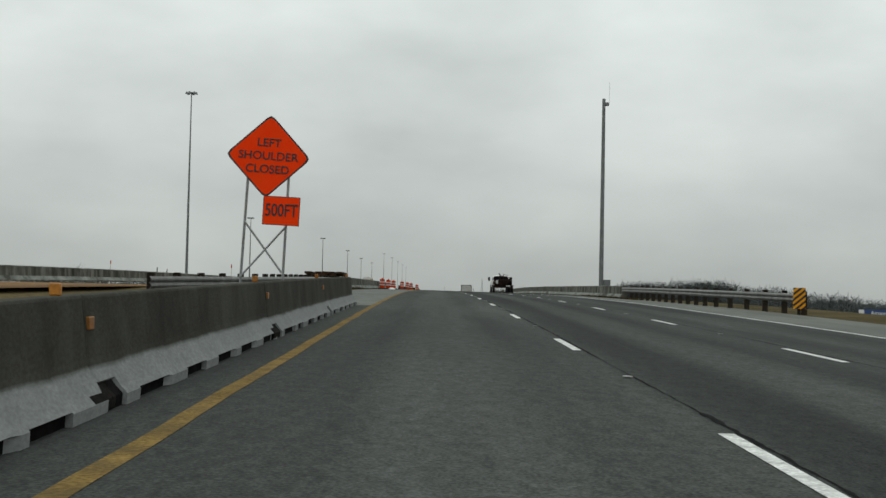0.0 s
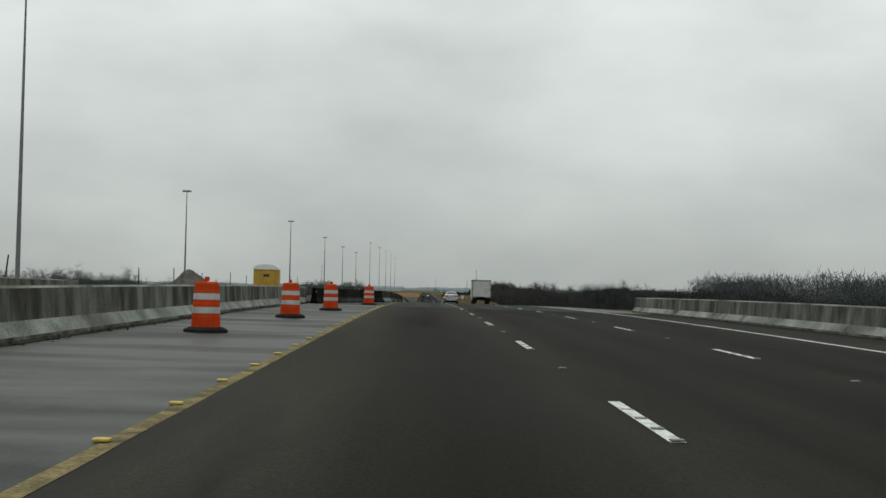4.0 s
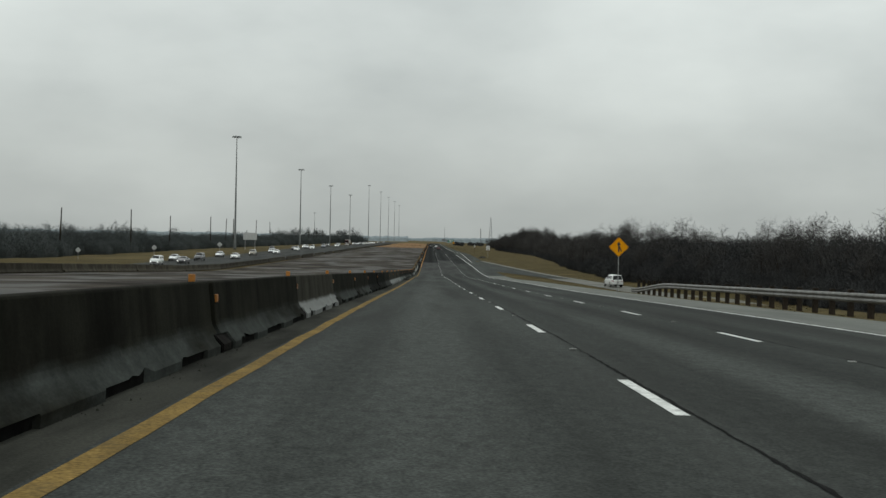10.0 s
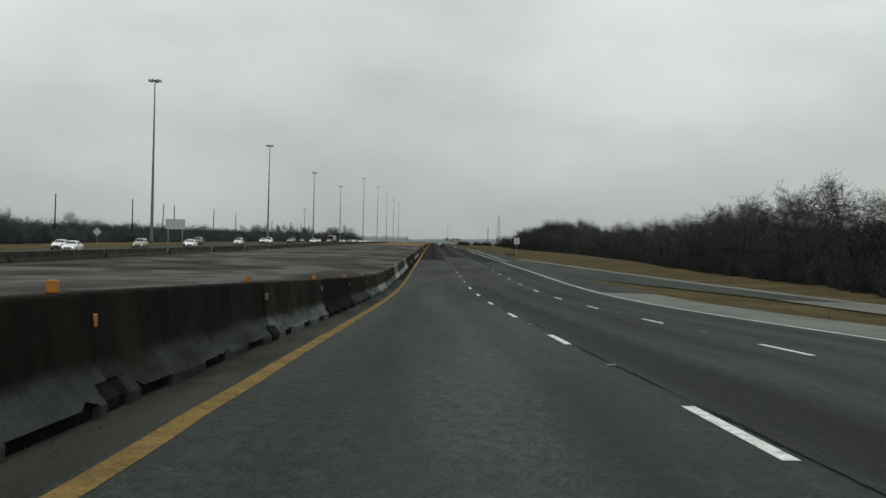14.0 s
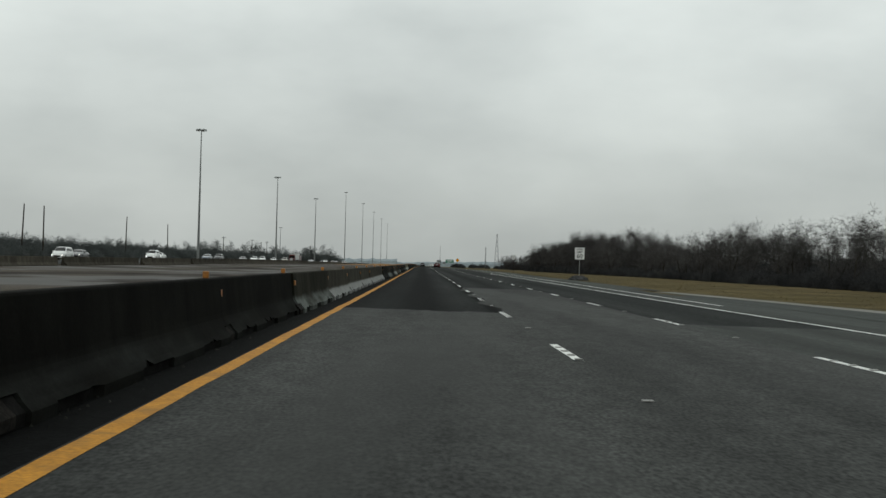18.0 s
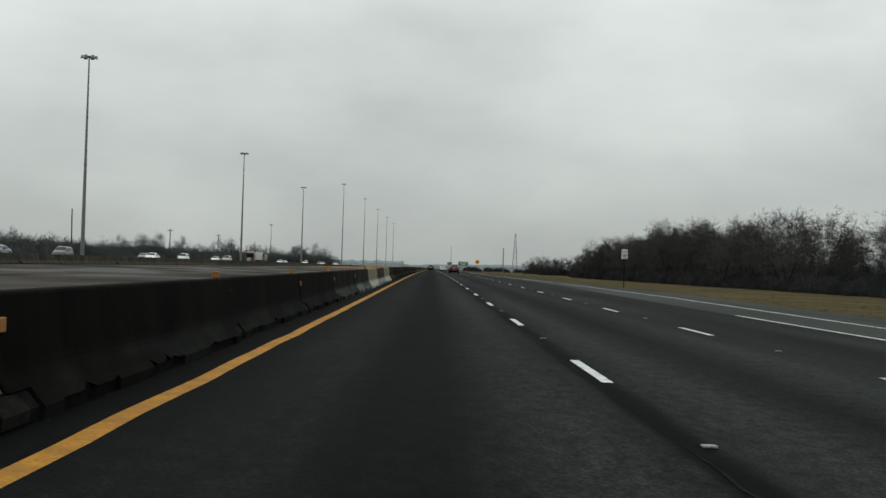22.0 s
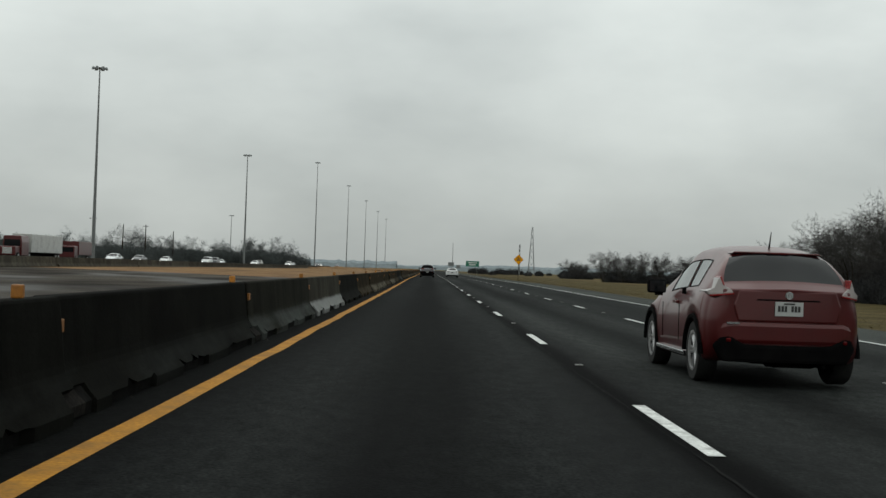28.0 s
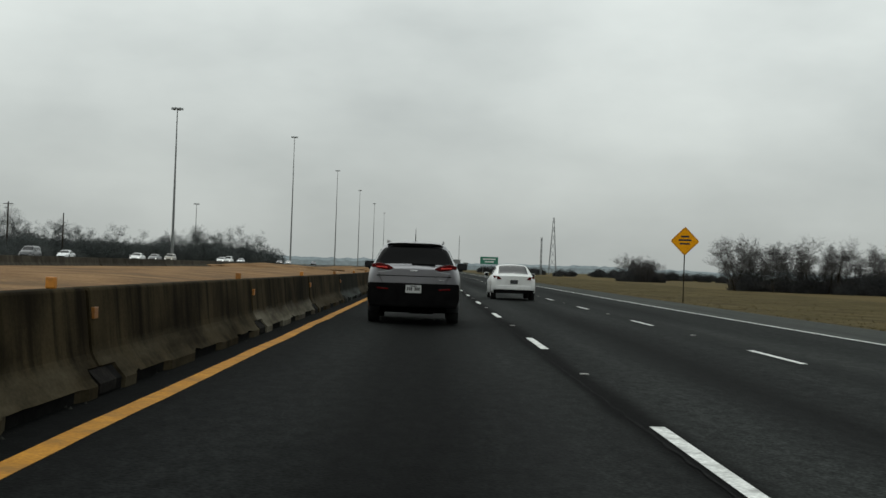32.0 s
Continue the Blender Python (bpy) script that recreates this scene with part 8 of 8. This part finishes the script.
for k in range(22):
    spots.append((50 + random.uniform(0, 9), 1395 + random.uniform(0, 20), random.uniform(0.5, 0.76)))
for k in range(20):
    spots.append((46 + random.uniform(0, 30), 1106 + random.uniform(0, 52), random.uniform(0.62, 0.86)))
# the far side
y = 330.0
while y < 1440:
    spots.append((-96 + random.uniform(-6, 4), y + random.uniform(-3, 3), (0.62 + 0.25 * noise.noise(Vector((y * 0.03, 7, 0))) + random.uniform(0, 0.2)) * 0.9 * (1.7 if y < 560 else 1.35 if y < 760 else 1.08)))
    y += 8.5
for x0, y0, w, d, n, s in ((-100, 1060, 10, 60, 8, 0.8), (-100, 1190, 10, 46, 12, 1.1), (-112, 1395, 20, 60, 18, 1.25), (-104, 1580, 30, 150, 34, 1.35)):
    for k in range(n):
        spots.append((x0 + random.uniform(-w, w), y0 + random.uniform(-d / 2, d / 2), s * random.uniform(0.75, 1.15)))
far_trees = thing("woods", "bare grey-brown winter woods standing behind the first trees", "woods", kind="stuff")
used_trees, hazed_meshes = set(), {}
for k, (x, y, s) in enumerate(spots):
    p = protos[random.randrange(len(protos))]
    m = pose(x, y, terrain(x, y) - 0.1, 0, 0, random.uniform(0, 360)) @ Matrix.Diagonal((s, s, s * random.uniform(0.92, 1.1), 1))
    if x < 0 or y > 1090 or (x > front(min(y, 1075)) + 6.5 and y < 900):
        for c in p.children:
            if x > 0:
                share("far_" + c.name.split(".")[0], c, far_trees, m)
                continue
            # Left-hand trees take mesh copies with the haze in their colour.
            if c.data.name not in hazed_meshes:
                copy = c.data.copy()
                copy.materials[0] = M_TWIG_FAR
                hazed_meshes[c.data.name] = copy
            o = new("far_" + c.name.split(".")[0], hazed_meshes[c.data.name])
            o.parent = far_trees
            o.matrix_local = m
    elif p.name in used_trees:
        c = copy_thing(p, m)
        c.matrix_world = m
    else:
        used_trees.add(p.name)
        p.matrix_world = m

undergrowth = thing("undergrowth", "dense dark brown bare thicket along the edge of the woods", "undergrowth", kind="stuff")
thickets = [mesh_object("thicket", *brush_mesh(s, 3.2, 5.2, 2000), M_BRUSH, undergrowth) for s in (1, 2, 3)]
# Paler than the near thickets: distance haze is put into their colour.
hazed_thickets = [mesh_object("thicket", *brush_mesh(s, 3.2, 5.2, 1300), M_BRUSH_FAR, undergrowth) for s in (11, 12, 13)]
clumps = []
y = 150.0
while y < 1104:
    for row in range(6 if y < 430 else 4):
        clumps.append((front(y) + 0.6 + 3.6 * row + random.uniform(-0.8, 0.8), y + random.uniform(-1, 1), 0.6 + 0.24 * min(row, 3.6) + 0.18 * noise.noise(Vector((y * 0.03, row, 2))) + random.uniform(-0.1, 0.14) - 0.12 * smooth(330, 230, y)))
        if y < 310:
            clumps[-1] = (*clumps[-1][:2], clumps[-1][2] * (0.45 + 0.55 * smooth(220, 310, y)))
        if y > 600:
            clumps[-1] = (*clumps[-1][:2], clumps[-1][2] * 0.8 * wood_height(y))
    y += 3.1
for k in range(60):
    clumps.append((random.uniform(44, 92), 1262 + random.uniform(0, 16), random.uniform(0.4, 0.75)))
for k in range(14):
    clumps.append((50 + random.uniform(0, 9), 1395 + random.uniform(0, 20), random.uniform(0.4, 0.75)))
for k in range(46):
    clumps.append((46 + random.uniform(0, 30), 1106 + random.uniform(0, 50), random.uniform(0.85, 1.2)))
y = 300.0
while y < 1440:
    for row in range(3):
        clumps.append((-90 - 4.0 * row + random.uniform(-1.5, 1.5), y + random.uniform(-1.5, 1.5), (0.6 + 0.22 * row) * (1.75 if y < 560 else 1.35 if y < 760 else 1.15) + 0.15 * noise.noise(Vector((y * 0.04, 1, 0)))))
    y += 5.6
for x0, y0, w, d, n, s in ((-98, 1190, 10, 46, 24, 1.05), (-100, 1330, 10, 60, 20, 1.0), (-110, 1395, 22, 70, 60, 1.2), (-102, 1580, 30, 160, 120, 1.45)):
    for k in range(n):
        clumps.append((x0 + random.uniform(-w, w), y0 + random.uniform(-d / 2, d / 2), s * random.uniform(0.8, 1.1)))
for k in range(60):
    clumps.append((random.uniform(28, 130), 1500 + 300 * random.random(), random.uniform(0.5, 0.9)))
placed = []
for k, (x, y, s) in enumerate(clumps):
    m = pose(x, y, terrain(x, y) - 0.15, 0, 0, random.uniform(0, 360)) @ Matrix.Diagonal((s * 1.1, s * 1.1, s * (1.25 if x > 0 else 1.35), 1))
    pool = thickets if x > 0 else hazed_thickets
    if pool[k % 3] not in placed:
        placed.append(pool[k % 3])
        pool[k % 3].matrix_local = m
    else:
        share("thicket", pool[k % 3], undergrowth, m)


# the long belt of woods behind, far across the low ground
def belt_mesh(seed, length, deep, height, count):
    """A stretch of dense woods: crowded shoots under an uneven top."""
    rng = random.Random(seed)
    out = ([], [])
    for _ in range(count):
        u, v = rng.uniform(0, length), rng.uniform(-deep, deep) / 2
        top = height * (0.86 + 0.1 * noise.noise(Vector((u * 0.12, seed, 2))) + 0.16 * noise.noise(Vector((u * 0.4, v * 0.3, seed)))) * (1 - 0.2 * rng.random() ** 3)
        p = Vector((v, u, rng.uniform(-0.3, top)))
        q = p + Vector((rng.uniform(-0.6, 0.6), rng.uniform(-0.6, 0.6), rng.uniform(0.2, 1.0)))
        limb(out, p, q, 0.04, 0.012, 3)
        for _ in range(3):
            c = p + Vector((rng.uniform(-0.5, 0.5), rng.uniform(-0.5, 0.5), rng.uniform(-0.2, 0.4)))
            a, b = [Vector((rng.uniform(-1, 1), rng.uniform(-1, 1), rng.uniform(-1, 1))) * 0.08 for _ in range(2)]
            base = len(out[0])
            out[0].extend((c - a, c - b, c + a, c + b))
            out[1].append((base, base + 1, base + 2, base + 3))
    return out


def belt_run(label, mat, seeds, spots):
    g = thing("woods", label, "woods", kind="stuff")
    stretches = [mesh_object("far_woods", *belt_mesh(s, 30.0, 9.0, 10.0, 9500), mat, g) for s in seeds]
    for k, (x, y, turn, tall) in enumerate(spots):
        m = pose(x, y, terrain(x, y) - 0.1, 0, 0, turn) @ Matrix.Diagonal((1, 1, tall, 1))
        if k < len(stretches):
            stretches[k].matrix_local = m
        else:
            share("far_woods", stretches[k % len(stretches)], g, m)


# The mist on this belt is only the hazed grey of its material.
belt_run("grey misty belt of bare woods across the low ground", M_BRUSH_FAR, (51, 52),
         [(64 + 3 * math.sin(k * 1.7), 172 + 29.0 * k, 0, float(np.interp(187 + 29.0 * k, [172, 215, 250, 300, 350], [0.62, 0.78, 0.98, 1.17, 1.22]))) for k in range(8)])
belt_run("dense dark bare winter woods beside the road", M_BRUSH, (53, 54, 55),
         [(front(306 + 24.0 * k) + 9.0, 306 + 24.0 * k, math.degrees(math.atan2(front(306 + 24.0 * k) - front(330 + 24.0 * k), 24.0)), 0.91 - 0.04 * (k % 2)) for k in range(6)])


# ---------------------------------------------------------------- distance
def far_woods(name, label, y, x0, x1, low, high, mat, seed):
    """A long ragged belt of woods with depth."""
    rng = random.Random(seed)
    verts, faces = [], []
    n = int((x1 - x0) / 6)
    for i in range(n + 1):
        x = x0 + (x1 - x0) * i / n
        h = low + (high - low) * (0.5 + 0.5 * noise.noise(Vector((x * 0.012, seed, 0)))) + 1.6 * noise.noise(Vector((x * 0.11, seed, 3))) + rng.uniform(-0.5, 0.5)
        b = -4.0
        verts += [(x, y, b), (x, y + 4, b + (h - b) * 0.7), (x, y + 10, b + (h - b) * 1.0), (x, y + 30, b + (h - b) * 0.9), (x, y + 45, b)]
    for i in range(n):
        for j in range(4):
            a = i * 5 + j
            faces.append((a, a + 5, a + 6, a + 1))
    return tagged(mesh_object(name, verts, faces, mat), label, "woods", kind="structure")


# The mist over these belts is only the pale colour of M_HAZE.
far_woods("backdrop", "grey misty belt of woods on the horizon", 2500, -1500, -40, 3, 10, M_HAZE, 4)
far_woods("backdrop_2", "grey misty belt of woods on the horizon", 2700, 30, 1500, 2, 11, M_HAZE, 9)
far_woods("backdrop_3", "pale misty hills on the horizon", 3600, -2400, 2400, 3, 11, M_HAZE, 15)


# ---------------------------------------------------------------- grass of the verges
rng = random.Random(42)
out = ([], [])


def tuft(x, y, z, h):
    for _ in range(3):
        a = rng.uniform(0, 2 * math.pi)
        w = Vector((math.cos(a), math.sin(a), 0)) * 0.035
        top = Vector((rng.uniform(-0.12, 0.12), rng.uniform(-0.12, 0.12), h * rng.uniform(0.6, 1.1)))
        p = Vector((x + rng.uniform(-0.08, 0.08), y + rng.uniform(-0.08, 0.08), z))
        base = len(out[0])
        out[0].extend((p - w, p + w, p + top))
        out[1].append((base, base + 1, base + 2))


def verge_height(x, y):
    return verge_level(x, y)


for _ in range(14000):
    y = rng.uniform(215, 1330)
    edge = 12.6 if y < 690 else outer_edge(y)
    x = edge + 0.1 + 17 * rng.random() ** 1.4
    if 425 < y < 690 and ramp_near(y) - 0.2 < x < ramp_far(y) + 0.2:
        continue
    tuft(x, y, verge_height(x, y) - 0.02, rng.uniform(0.03, 0.08))
for _ in range(1500):
    y = rng.uniform(40, 200)
    x = -5.9 + rng.uniform(-0.15, 0.12) if y < 82 else -5.95 + rng.uniform(-0.02, 0.14)
    tuft(x, y, deck(x, y) - 0.01, rng.uniform(0.03, 0.07))
for _ in range(2600):
    y = rng.uniform(76, 104) if rng.random() < 0.7 else rng.uniform(104, 198)
    if 0.5 + noise.noise(Vector((y * 0.6, 1, 8))) < rng.random():
        continue
    x = -5.9 + rng.uniform(-0.05, 0.3) if rng.random() < 0.6 else 11.92 - rng.uniform(-0.05, 0.28)
    tuft(x, y, deck(x, y) - 0.01, rng.uniform(0.05, 0.2) * (1 - 0.6 * smooth(98, 108, y)))
tagged(mesh_object("grass", out[0], out[1], M_GRASS), "dry yellow-brown winter grass blades on the verges", "grass", kind="stuff")


# ---------------------------------------------------------------- grit along the barriers
rng = random.Random(5)
out = ([], [])
for _ in range(5000):
    y = rng.uniform(205, 1130)
    clump = 0.5 + 0.5 * noise.noise(Vector((y * 0.35, 4, 0)))
    if rng.random() > clump * 1.3:
        continue
    x = -2.5 + 0.2 * rng.random() ** 2
    if y < 232 and y > 190:
        x -= 2.75 * (1 - smooth(199, 232, y))
    r = 0.004 + 0.013 * rng.random() ** 2
    z = deck(x, y)
    base = len(out[0])
    q = [Vector((rng.uniform(0.6, 1.3) * r * c, rng.uniform(0.6, 1.4) * r * s, h)) for c, s, h in ((1, 0.2, -0.004), (-0.3, 1, -0.004), (-0.9, -0.5, -0.004), (0.4, -1, -0.004), (rng.uniform(-0.3, 0.3), rng.uniform(-0.3, 0.3), r * rng.uniform(0.7, 1.4)))]
    out[0].extend(Vector((x, y, z)) + v for v in q)
    out[1].extend(((base, base + 1, base + 4), (base + 1, base + 2, base + 4), (base + 2, base + 3, base + 4), (base + 3, base, base + 4)))
tagged(mesh_object("grit", out[0], out[1], M_GUTTER), "dark grit and small rubble swept against the barriers", "grit", kind="stuff")
